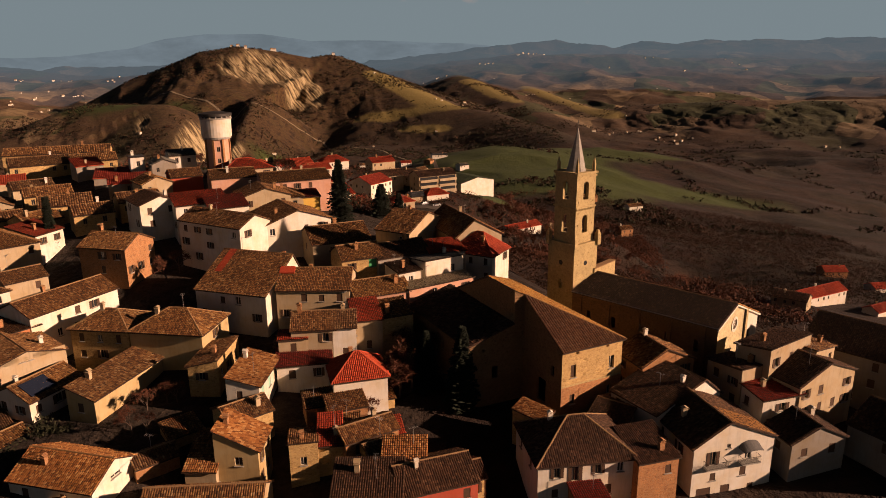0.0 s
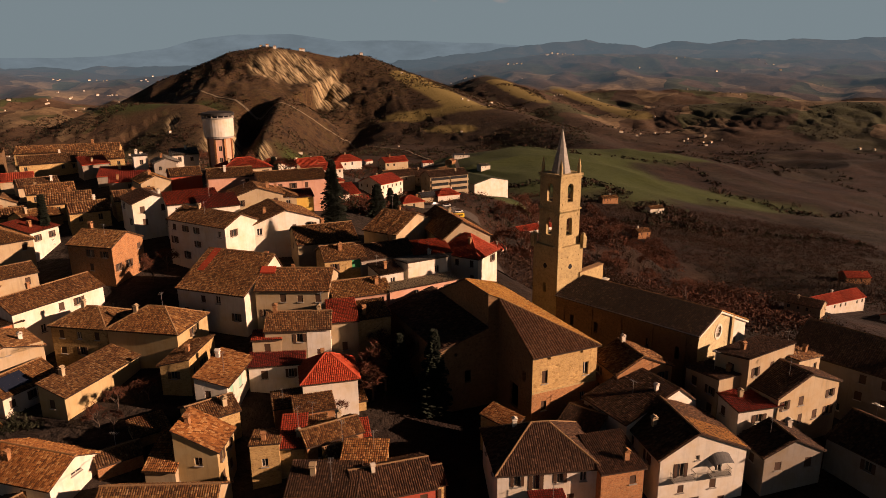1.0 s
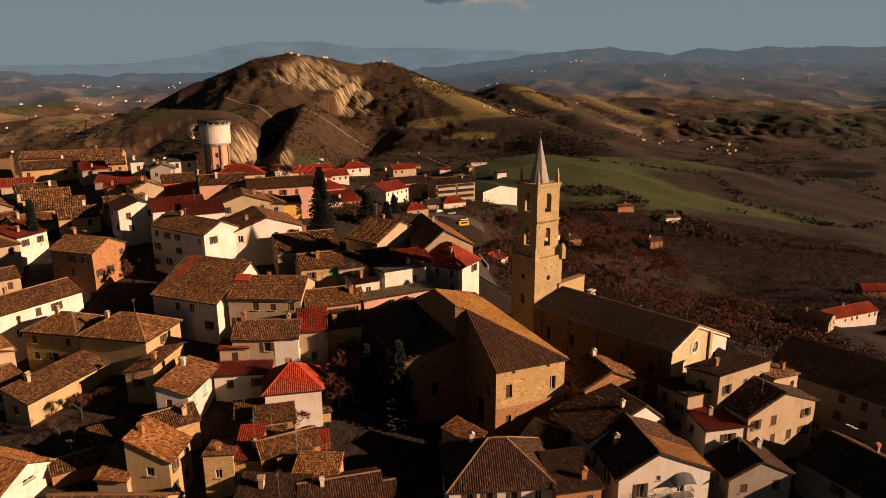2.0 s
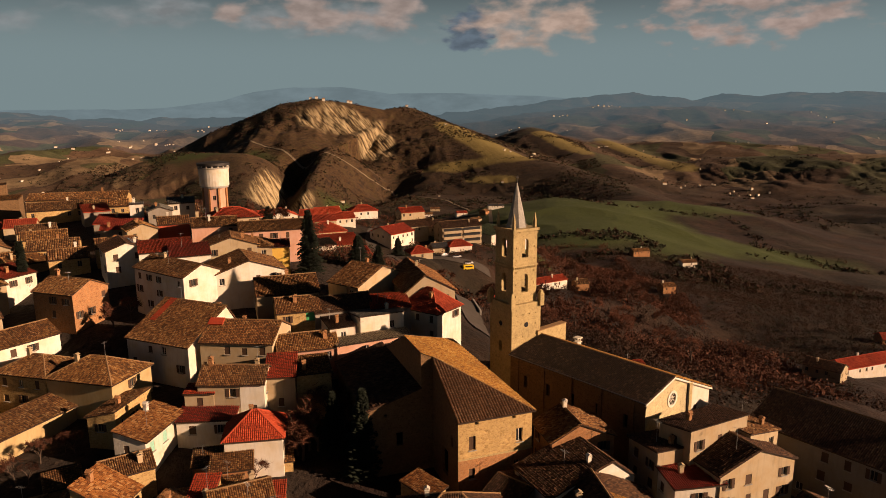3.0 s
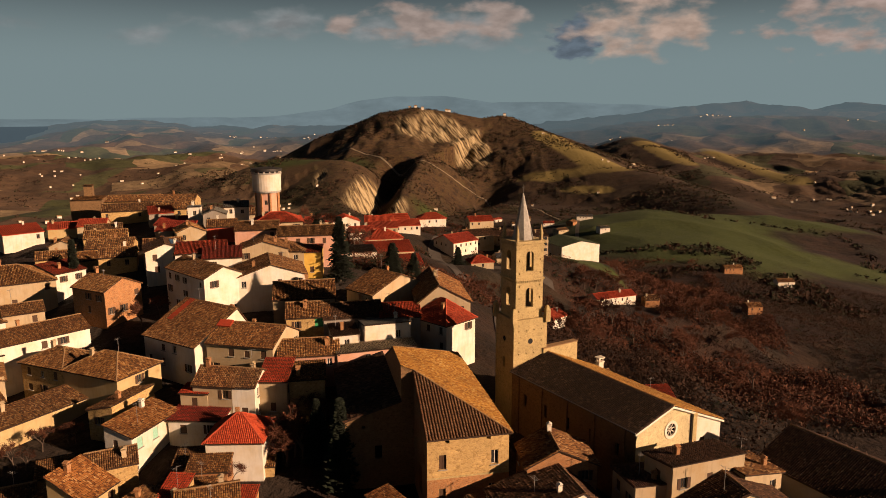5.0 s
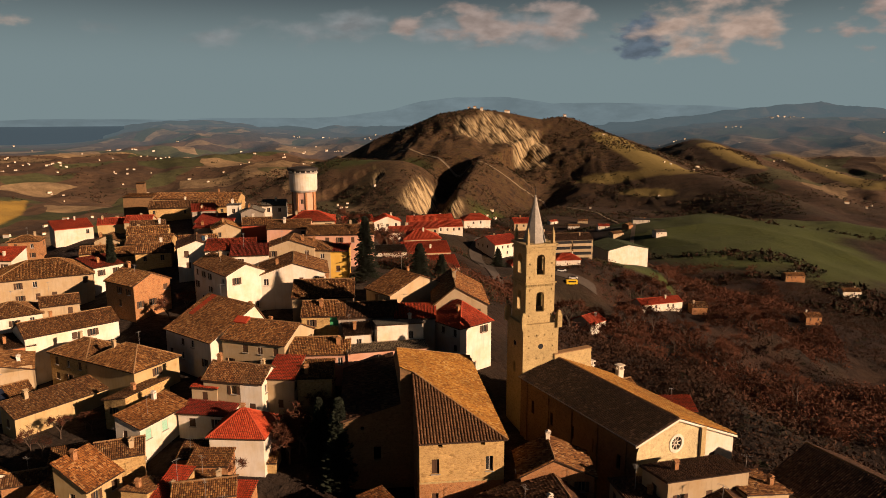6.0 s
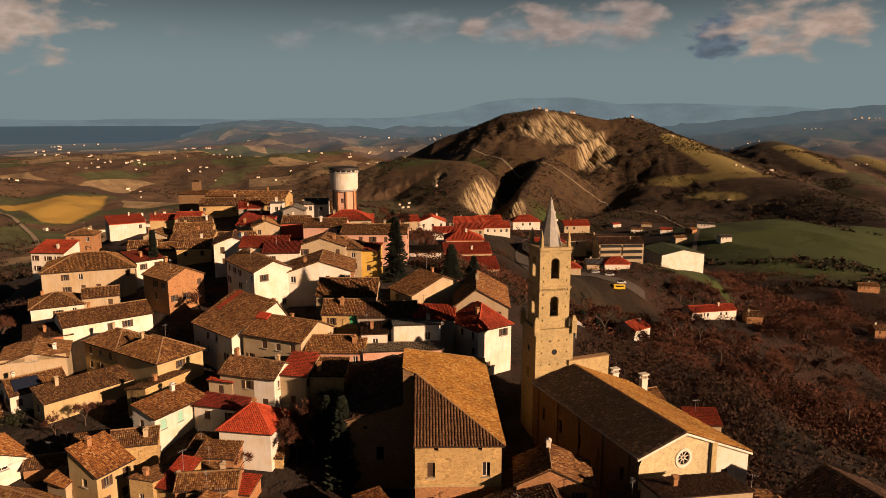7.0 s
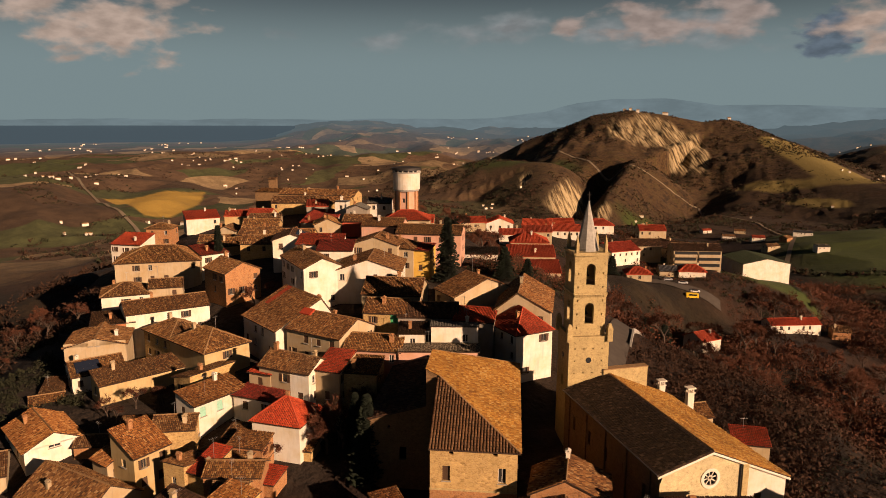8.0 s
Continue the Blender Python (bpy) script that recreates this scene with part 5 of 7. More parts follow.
# the old quarter round the water tower
old_far = [
    ("house with a red lean-to roof over a dark wall", -149.0, 196.0, 60, 12, 8, 4.8, "sf", 2.0, "white", "redtile"),
    ("yellow house with a red roof in a row", -145.0, 210.0, 39.8, 8.8, 8, 4.5, "gx", 1.6, "yellow", "redtile"),
    ("cream house with a red roof in a row", -134.0, 212.2, 29.6, 9, 8, 5.5, "gx", 1.8, "cream", "redtile"),
    ("house with an old tile roof in a row", -122.0, 203.0, 40, 11, 9, 5.5, "gx", 1.8, "cream", "old"),
    ("stone house with an old hipped tile roof", -99.9, 180.1, 29.5, 12.5, 10, 5.3, "gx", 2.0, "stone", "old"),
    ("dim stone house with an old tile roof", -103.0, 171.0, 60, 9.5, 8, 3.0, "gx", 1.8, "stone", "old"),
    ("small house with an old tile roof", -120.5, 184.5, 29.5, 7, 8, 4.0, "gy", 1.6, "cream", "old"),
    ("house with an old tile roof on the edge", -112.0, 172.0, 40, 10, 8, 3.0, "gx", 1.6, "stone", "old"),
    ("house with a long brown tile roof", -110.0, 190.0, 35, 12, 8, 6.0, "gx", 1.8, "stone", "old"),
    ("house with a bright red sheet roof", -100.0, 211.1, 20, 12, 9, 7.4, "sf", 1.6, "grey", "deepred"),
    ("house with a striped red sheet roof", -90.0, 197.0, 25, 11, 8, 8.0, "sf", 1.6, "grey", "deepred"),
    ("house with a small red roof", -114.8, 222.8, 40, 8, 8, 9.0, "sf", 1.6, "grey", "redtile"),
    ("narrow white house with a flat top", -94.5, 213.5, 29.7, 4, 7, 12.4, "sb", 0.4, "white", "slate"),
    ("grey house with a dark pitched roof", -86.0, 212.0, 29.7, 7, 8, 11.0, "gy", 1.4, "grey", "slate"),
    ("pale green house with a light roof", -84.0, 222.0, 29.8, 8, 9, 12.3, "gx", 1.4, "white", "slate"),
    ("cream gabled house by the water tower", -80.5, 190.0, 40, 8, 9, 9.0, "gy", 1.8, "cream", "old"),
    ("house with an orange red plastered wall", -74.0, 197.0, 29.6, 8.5, 9, 9.7, "gx", 1.6, "red", "old"),
    ("house with an old tile roof", -78.0, 174.0, 35, 10, 8, 7.5, "gx", 1.8, "stone", "old"),
    ("house with an old brown tile roof", -86.0, 166.0, 35, 9, 8, 6.0, "gx", 1.8, "stone", "old"),
    ("long house with an old tile roof on the height", -136.0, 233.0, 35, 18, 11, 8.0, "gx", 2.2, "stone", "old"),
    ("long house with a ragged tile roof on the height", -138.0, 250.0, 20, 34, 10, 9.5, "gx", 2.0, "stone", "old"),
    ("house with an old tile roof on the height", -120.0, 238.0, 30, 14, 10, 8.5, "gx", 2.0, "stone", "old"),
    ("house with a red roof by the tower", -62.0, 214.0, 30, 10, 9, 8.5, "gx", 1.8, "cream", "redtile"),
    ("house with a brown roof behind the tower", -90.0, 232.0, 30, 12, 9, 8.0, "gx", 1.8, "cream", "old"),
]
for row in old_far:
    house("house", *row, "c", far=True)
# keep kept a silhouette by the same shade-dark rubble
house("keep", "dark ruined stone keep on the height", -176.0, 258.0, 30, 12, 12, 8.0, "sf", 0.5, "dimstone", "old", "c", far=True, faces="", chimneys=0)
house("keep", "narrow stone turret of the ruined keep", -180.0, 263.0, 30, 3.4, 3.4, 13.0, "sf", 0.3, "dimstone", "old", "c", far=True, faces="", chimneys=0)
# the newer houses beyond, down the far side
new_far = [
    ("house with a red hipped roof by the far street", -52.0, 278.0, 30, 15, 12, -6.5, "hip", 3.0, "cream", "redtile"),
    ("house with a long red roof", -44.0, 263.0, 30, 18, 10, -9.0, "sf", 2.6, "cream", "redtile"),
    ("house with a broad red roof", -34.0, 250.0, 30, 14, 10, -11.5, "sf", 2.6, "cream", "redtile"),
    ("white gabled house with a red roof", -79.0, 304.0, 30, 12, 10, -4.5, "gy", 2.4, "white", "redtile"),
    ("house with a red roof on the far street", -90.0, 296.0, 40, 14, 9, -4.0, "gx", 2.0, "cream", "redtile"),
    ("white house with a long red roof", -64.7, 345.0, 29.5, 16, 10, -12.0, "gx", 2.4, "white", "redtile"),
    ("house with a red roof on the slope", -72.0, 330.0, 20, 14, 9, -8.0, "gx", 2.2, "white", "redtile"),
    ("house with a red roof and a white dormer", -61.0, 385.0, 29.6, 15, 10, -14.0, "hip", 2.8, "white", "redtile"),
    ("white house with a dark and red roof", -36.0, 341.0, 55, 16, 15, -18.0, "gx", 3.0, "white", "deepred"),
    ("three-storey house with a red roof", -35.6, 395.7, 29.5, 14, 10, -16.0, "gx", 2.2, "cream", "redtile"),
    ("dark hall with a broad brown roof", -17.0, 374.0, -20, 18, 13, -20.5, "gx", 3.0, "grey", "brown"),
    ("apartment block with rows of balconies and a brown roof", -5.0, 361.0, 29.4, 22, 11, -18.0, "gx", 2.4, "cream", "brown"),
    ("white villa with a red hipped roof", -4.0, 352.0, 25, 12, 8, -26.5, "hip", 2.4, "white", "redtile"),
    ("grey house beside the white villa", -14.0, 349.0, 25, 8, 8, -27.0, "gx", 1.8, "cream", "slate"),
    ("cream villa with a red hipped roof and balcony", -20.0, 322.0, 29.3, 10.7, 9, -24.0, "hip", 2.4, "cream", "redtile"),
    ("long white farmhouse with a red roof on the slope", 40.0, 346.0, 37, 22, 8, -43.0, "gx", 1.8, "white", "redtile"),
    ("small white house with a red roof on the slope", 17.5, 279.0, 60, 9, 9, -35.4, "gx", 2.2, "white", "redtile"),
    ("brick cottage on the slope", 58.0, 352.0, 20, 7, 6, -45.0, "gx", 1.6, "brick", "old"),
    ("long white house with a red roof below the village", 162.0, 283.7, 26.7, 27, 9, -58.0, "gx", 2.4, "white", "redtile"),
    ("house with a brown roof below the village", 139.5, 261.7, -40, 13, 8, -52.0, "gx", 2.0, "cream", "brown"),
    ("red-roofed house below the village", 222.0, 377.0, 0, 13, 9, -77.5, "gx", 2.2, "brick", "redtile"),
    ("white house with a red roof below the village", 184.0, 273.0, 26, 15, 7, -61.5, "gx", 1.8, "white", "redtile"),
    ("white cottage below the village", 224.0, 337.0, 10, 11, 8, -74.0, "gx", 1.8, "white", "redtile"),
    ("white farm in the valley field", 172.0, 611.0, 20, 14, 8, -91.0, "gx", 1.8, "white", "old"),
    ("brown hut in the scrub", 121.0, 448.0, 20, 9, 7, -71.0, "gx", 1.6, "brick", "old"),
    ("brown farm in the valley field", 135.0, 633.0, 20, 16, 8, -85.5, "gx", 1.8, "brick", "old"),
    ("small red-roofed house on the farther slope", -47.0, 880.0, 20, 14, 9, -87.0, "gx", 2.0, "white", "redtile"),
    ("small pale house on the farther slope", -26.0, 824.0, 50, 16, 9, -86.5, "gx", 2.0, "cream", "old"),
    ("white shed on the farther slope", -4.0, 907.0, 10, 20, 10, -80.5, "gx", 1.8, "white", "slate"),
    ("small brown house on the farther slope", -17.0, 868.0, 70, 12, 9, -83.0, "gx", 2.0, "brick", "old"),
    ("tall white house on the farther slope", 23.0, 792.0, 30, 12, 10, -73.5, "gx", 2.0, "white", "slate"),
    ("white house under the clay hill", -137.0, 1223.0, 20, 20, 10, -136.0, "gx", 2.4, "white", "old"),
    ("pale house under the clay hill", -181.0, 1262.0, 50, 18, 10, -130.0, "gx", 2.4, "white", "redtile"),
    ("pale barn under the clay hill", -130.0, 1284.0, 10, 18, 10, -129.0, "gx", 2.4, "cream", "old"),
    ("house with a red roof at the end of the village", -78.0, 372.0, 35, 14, 9, -13.0, "gx", 2.2, "white", "redtile"),
    ("house with a red roof above the far street", -64.0, 312.0, 30, 13, 9, -8.0, "gx", 2.2, "cream", "redtile"),
    ("low red-roofed house by the far street", -66.0, 290.0, 30, 10, 8, -6.5, "gx", 1.8, "white", "redtile"),
    ("dark-roofed house behind the villas", -30.0, 362.0, 30, 16, 10, -18.5, "gx", 2.6, "cream", "brown"),
]
for row in new_far:
    if row[2] > 430:
        row = (*row[:6], ground_at(row[1], row[2]) + 5.0, *row[7:])
    ob = house("house", *row, "c", far=True)
    if "apartment" in row[0]:
        for k in range(3):
            for side in (0, 1):
                bb = bmesh.new()
                box(bb, -10.6 + side * 11.0, -0.4 + side * 11.0, -6.8, -5.45, -3.1 - 2.9 * k, -1.95 - 2.9 * k)
                part("balcony", bb, M["cream"], ob, "long pale balcony parapet", at=pose(0, 0, row[6] - ob.matrix_basis.translation.z))
                # dark glass band: windows, and the balcony recess's shade painted as one strip
                gb_ = bmesh.new()
                box(gb_, -10.4 + side * 11.0, -0.6 + side * 11.0, -5.6, -5.42, -1.95 - 2.9 * k, -0.6 - 2.9 * k)
                part("glazing", gb_, M["glass"], ob, at=pose(0, 0, row[6] - ob.matrix_basis.translation.z))
house("hall", "white workshop hall with a green metal roof", 14.0, 419.0, 36, 25, 24, -31.0, "gy", 2.6, "white", "green", "c", far=True, faces="", chimneys=0)
panel_on(solar_house, 0, 0.12, 0.55, 0.2, 0.85)
panel_on(panel_house, 1, 0.15, 0.45, 0.1, 0.75, label="blue-grey glazed roof panel")
panel_on(panel_house, 1, 0.5, 0.8, 0.1, 0.75, label="blue-grey glazed roof panel")
house("house", "small gold-tiled lean-to by the palace foot", 14.8, 93.0, 60, 4, 5, -11.2, "sf", 1.0, "stone", "orangetile", "a", chimneys=0)
house("house", "small dim house with dark tiles by the palace foot", 22.0, 95.5, -35, 6, 8, -11.5, "gx", 1.4, "grey", "brown", "a", chimneys=0)


# behind the church, with its two tall white chimney stacks
stack_house = house("house", "low house behind the church with tall white chimneys", 37.5, 157.0, 46, 12, 6, -14.5, "gx", 1.6, "cream", "old", "c", chimneys=0)
for sx, sy, sz in ((40.0, 155.5, -8.2), (33.5, 160.0, -9.6)):
    sb = bmesh.new()
    box(sb, -0.65, 0.65, -0.5, 0.5, -9.5, -0.95)
    box(sb, -0.85, 0.85, -0.7, 0.7, -0.25, 0.0)
    for ix in (-0.6, 0.4):
        for iy in (-0.45, 0.25):
            box(sb, ix, ix + 0.2, iy, iy + 0.2, -0.95, -0.25)
    box(sb, -0.8, 0.8, -0.65, 0.65, -1.1, -0.94)
    part("chimney_stack", sb, M["white"], stack_house, "tall white chimney stack with an open cap", at=stack_house.matrix_basis.inverted() @ pose(sx, sy, sz, 0, 0, 46))
house("house", "low lean-to with bright red tiles beside the church", 51.5, 150.5, 20, 6.0, 4.5, -13.6, "sf", 1.3, "cream", "redtile", "c", chimneys=0)

# sheds and outhouses in the gaps between the near houses
sheds = [
    ("ruined brick shed with broken old tiles", -19.8, 99.7, 20, 5, 4, -10.6, "sf", 0.9, "brick", "old"),
    ("low brick shed in the lane", -15.1, 94.3, 10, 4.5, 4, -11.4, "sf", 0.8, "brick", "old"),
    ("small stone shed with old tiles", -9.4, 88.2, 30, 5, 5, -12.0, "gx", 1.0, "stone", "old"),
    ("low shed with a red tile roof", -9.0, 94.5, 15, 5, 4, -12.8, "sf", 0.8, "brick", "redtile"),
    ("low stone hut beside the courtyard", -11.2, 104.7, 20, 5, 4, -12.4, "sf", 0.8, "stone", "old"),
    ("low hut with old tiles in the garden", -65.9, 91.9, 60, 6, 5, -12.4, "gx", 1.0, "brick", "old"),
    ("small lean-to with old tiles in the lane", -39.5, 93.0, 40, 5, 4, -11.6, "sf", 0.9, "stone", "old"),
    ("low brick outhouse in the lane", -41.5, 87.0, 40, 6, 4, -12.4, "gx", 1.0, "brick", "old"),
    ("small shed with a brown tile roof", -29.0, 78.0, 10, 6, 5, -13.5, "gx", 1.2, "stone", "brown"),
    ("low house with a brown tile roof below the row", 1.5, 84.0, 20, 7, 5, -13.5, "gx", 1.2, "stone", "brown"),
]
for row in sheds:
    house("shed", *row, "c", storeys=1, chimneys=0, group="sheds between the houses")
house("house", "dark stone block beside the house with green shutters", -36.5, 102.5, 87, 10, 5, -6.2, "sb", 1.2, "stone", "old", "a")


def balcony(root, s, z, w, out=1.1):
    """A concrete slab with an iron railing before the front wall; s along the wall, z from the eaves."""
    bb = bmesh.new()
    box(bb, s, s + w, -out, 0.02, z - 0.16, z)
    slab = part("balcony", bb, M["concrete"], root)
    for a, b in (((s + 0.04, -out + 0.04), (s + w - 0.04, -out + 0.04)), ((s + 0.04, -out + 0.04), (s + 0.04, 0)), ((s + w - 0.04, -out + 0.04), (s + w - 0.04, 0))):
        rb = bmesh.new()
        tube(rb, (*a, z + 0.95), (*b, z + 0.95), 0.03, 0.03, 5)
        tube(rb, (*a, z + 0.12), (*b, z + 0.12), 0.02, 0.02, 5)
        n = max(2, int(math.dist(a, b) / 0.16))
        for k in range(n + 1):
            px, py = a[0] + (b[0] - a[0]) * k / n, a[1] + (b[1] - a[1]) * k / n
            tube(rb, (px, py, z), (px, py, z + 0.95), 0.014, 0.014, 4)
        part("railing", rb, M["iron"], slab)
    return slab


def on_front(root, w, d, z_eave):
    """The turn from a house's own middle to its front left corner at the eaves."""
    return pose(-w / 2, -d / 2, z_eave - root.matrix_basis.translation.z)


fr = on_front(balcony_house, 12.9, 10.5, -10.4)
for s_, w_ in ((1.6, 3.2), (7.2, 3.0)):
    slab = balcony(balcony_house, s_, -3.2, w_)
    slab.matrix_basis = fr
aw = bmesh.new()
arc = [(8.8 + 1.7 * math.cos(math.pi * i / 14), 1.05 * math.sin(math.pi * i / 14)) for i in range(15)]
for (x0, h0), (x1, h1) in zip(arc, arc[1:]):
    q = [aw.verts.new(v) for v in ((x0, -0.02, -1.1 + h0), (x1, -0.02, -1.1 + h1), (8.8 + (x1 - 8.8) * 0.9, -1.4, -1.35 + h1 * 0.35), (8.8 + (x0 - 8.8) * 0.9, -1.4, -1.35 + h0 * 0.35))]
    aw.faces.new(q)
part("awning", aw, M["slate"], balcony_house, "half-round dark awning over the balcony", at=fr)
panel_on(red_dormer_house, 0, 0.02, 0.22, 0.72, 1.0, "roof_patch", "redtile", 0.35, "patch of bright red sheeting")
panel_on(pale_house, 0, 0.10, 0.2, 0.45, 1.0, "roof_patch", "redtile", 0.08, "strip of new red tiles")
# thin golden panel paints sunlight on the slope facing the sun
panel_on(balcony_house, 1, 0.02, 0.45, 0.05, 0.95, "roof_patch", "gold", 0.06, "golden panel painted as sunlit tiles")

# ---- plants ----
def branch(bm, twigs, p, d, length, r, depth, rnd):
    q = p + d * length
    tube(bm, p, q, r, r * 0.62, 4 if depth < 3 else 5)
    if depth == 0:
        twigs.append(q)
        return
    for i in range(3 if depth > 1 else 4):
        a = rnd.uniform(0, 2 * math.pi)
        side = d.orthogonal().normalized()
        side.rotate(Matrix.Rotation(a, 3, d))
        nd = (d * rnd.uniform(0.7, 1.0) + side * rnd.uniform(0.5, 0.9) + Vector((0, 0, 0.25))).normalized()
        branch(bm, twigs, p + d * length * rnd.uniform(0.6, 1.0), nd, length * rnd.uniform(0.58, 0.8), r * 0.55, depth - 1, rnd)


M["twigs"] = plain("bare_winter_twigs", (0.088, 0.031, 0.014), 0.95, 0, 0.5, 0.3)
M["needles"] = plain("dark_conifer_needles", (0.014, 0.020, 0.009), 0.9, 0, 0.5, 0.8)
M["scrub"] = plain("brown_winter_scrub", (0.046, 0.021, 0.010), 0.95, 0, 0.65, 0.05)
M["olive"] = plain("olive_green_scrub", (0.024, 0.025, 0.010), 0.95, 0, 0.55, 0.08)


def bare_tree_meshes(seed):
    """Trunk with limbs, and the haze of fine twigs round them."""
    rnd = random.Random(seed)
    bm, twigs = bmesh.new(), []
    branch(bm, twigs, Vector((0, 0, -0.5)), Vector((rnd.uniform(-0.1, 0.1), rnd.uniform(-0.1, 0.1), 1)).normalized(), 3.0, 0.22, 4, rnd)
    wood = mesh_of("trunk", bm, M["bark"])
    verts, faces = [], []
    for q in twigs:
        for k in range(9):
            d = Vector((rnd.gauss(0, 1), rnd.gauss(0, 1), rnd.gauss(0.3, 0.8))).normalized()
            e = q + d * rnd.uniform(0.5, 1.3)
            s = d.orthogonal().normalized() * 0.045
            n = len(verts)
            verts += [q - s, q + s, e]
            faces.append((n, n + 1, n + 2))
    return wood, raw_mesh("crown", verts, faces, M["twigs"])


def conifer_meshes(seed, tall, wide):
    rnd = random.Random(seed)
    bm = bmesh.new()
    tube(bm, (0, 0, -1), (0, 0, tall), 0.32, 0.04, 7)
    wood = mesh_of("trunk", bm, M["bark"])
    verts, faces = [], []
    z = tall * 0.08
    while z < tall:
        share = 1 - z / tall
        reach = wide * (share ** 0.8) * rnd.uniform(0.75, 1.1) + 0.15
        for k in range(13):
            a = rnd.uniform(0, 2 * math.pi)
            out = Vector((math.cos(a), math.sin(a), 0))
            side = Vector((-out.y, out.x, 0))
            length = reach * rnd.uniform(0.7, 1.1)
            for j in range(5):
                f = (j + rnd.random()) / 5
                c = out * length * f + Vector((0, 0, z - length * 0.32 * f * f + 0.1))
                for sgn in (-1, 1):
                    w = (0.38 + 0.45 * (1 - f)) * (0.5 + 0.6 * share)
                    tip = c + side * sgn * w * rnd.uniform(1.2, 2.4) + out * rnd.uniform(0.1, 0.5) + Vector((0, 0, rnd.uniform(-0.35, 0.1)))
                    n = len(verts)
                    verts += [c - out * 0.45, c + out * 0.5 + Vector((0, 0, 0.1)), tip]
                    faces.append((n, n + 1, n + 2))
        z += 0.34 + 0.2 * share
    return wood, raw_mesh("crown", verts, faces, M["needles"])


def tree(name, label, meshes, x, y, size=1.0, turn=0.0, z=None, group="trees among the houses"):
    root = new(name, None)
    root.matrix_basis = pose(x, y, ground_at(x, y) if z is None else z, 0, 0, turn) @ Matrix.Scale(size, 4)
    tagged(root, label, "tree", group)
    part("trunk", meshes[0], None, root)
    tagged(part("crown", meshes[1], None, root), kind="stuff")
    return root


def clear(x, y):
    """True where no house stands, nor a low white one just behind."""
    ok = np.ones(np.shape(x), bool)
    for hx, hy, r in FOOT:
        ok &= np.hypot(x - hx, y - hy) > r
    for hx, hy, half in ((17.5, 277, 11), (42, 346, 19), (170, 285, 26), (16, 415, 18), (0, 340, 16), (-20, 320, 12)):
        ok &= ~((np.abs(x - hx + (hy - y) * -0.06) < half) & (y < hy) & (y > hy - 42))
    return ok


bare = [bare_tree_meshes(40 + i) for i in range(3)]
cedar = conifer_meshes(3, 17.0, 4.6)
spruce = conifer_meshes(4, 12.0, 2.6)
cypress = conifer_meshes(5, 13.0, 1.5)
bushy = conifer_meshes(6, 9.0, 4.6)
tree("conifer", "tall dark conifer between the houses", cedar, -26.5, 175.0, 1.0, 0)
tree("evergreen_tree", "broad dark evergreen beside the flat white house", bushy, -17.0, 189.0, 1.0, 90)
tree("evergreen_tree", "broad dark evergreen beside the flat white house", bushy, -12.5, 194.0, 0.75, 30)
tree("evergreen_tree", "round dark evergreen behind the water tower", bushy, -56.0, 226.0, 0.8, 10)
tree("conifer", "tall dark conifer in the palace courtyard", cedar, 3.0, 104.5, 0.85, 10)
tree("conifer", "tall dark conifer in the palace courtyard", cedar, -3.0, 109.0, 0.65, 60)
tree("conifer", "broad dark conifer below the far street", bushy, 2.0, 262.0, 1.0, 20)
tree("conifer", "broad dark conifer below the far street", bushy, 6.0, 271.0, 0.9, 80)
tree("evergreen_tree", "dark evergreen by the villas", bushy, -28.0, 312.0, 1.0, 80)
tree("conifer", "slim dark conifer in a dim lane", cypress, -90.5, 155.0, 1.0, 0)
spots = random.Random(12)
for i in range(9):
    tree("bare_tree", "bare brown winter tree in the courtyard", bare[i % 3], spots.uniform(-9, 1), spots.uniform(100, 122), spots.uniform(0.9, 1.35), spots.uniform(0, 360))
tree("bare_tree", "bare winter tree before the white wall", bare[0], -16.0, 97.5, 0.75, 30)
tree("bare_tree", "bare winter tree before the white wall", bare[1], -12.5, 98.0, 0.7, 130)
tree("bare_tree", "bare creeper tree before the brick house", bare[2], -58.0, 138.0, 0.8, 30)
tree("bare_tree", "bare creeper tree before the brick house", bare[1], -57.0, 143.0, 0.75, 70)
for i in range(5):
    tree("bare_tree", "bare shrubby tree in the garden below the long house", bare[i % 3], spots.uniform(-49, -43), spots.uniform(92, 106), spots.uniform(0.45, 0.7), spots.uniform(0, 360))
for i in range(110):
    x, y = spots.uniform(-5, 95), spots.uniform(205, 420)
    if -30 < (x - (y - 220) * 0.02) < 20 and y > 300:
        x += 35
    if not bool(clear(x, y)):
        continue
    tree("bare_tree", "bare red-brown tree on the wooded slope", bare[i % 3], x, y, spots.uniform(1.0, 1.7), spots.uniform(0, 360), group="trees on the slope")
for i in range(14):
    tree("bare_tree", "bare red-brown tree by the far street", bare[i % 3], spots.uniform(-58, -38), spots.uniform(214, 246), spots.uniform(0.8, 1.2), spots.uniform(0, 360), group="trees on the slope")
for i in range(12):
    tree("bare_tree", "bare tree behind the old quarter", bare[i % 3], spots.uniform(-100, -50), spots.uniform(238, 262), spots.uniform(0.7, 1.1), spots.uniform(0, 360), group="trees on the slope")
for i in range(12):
    tree("bare_tree", "bare tree on the steep village edge", bare[i % 3], spots.uniform(-140, -100), spots.uniform(98, 122), spots.uniform(0.6, 0.95), spots.uniform(0, 360), group="trees on the slope")


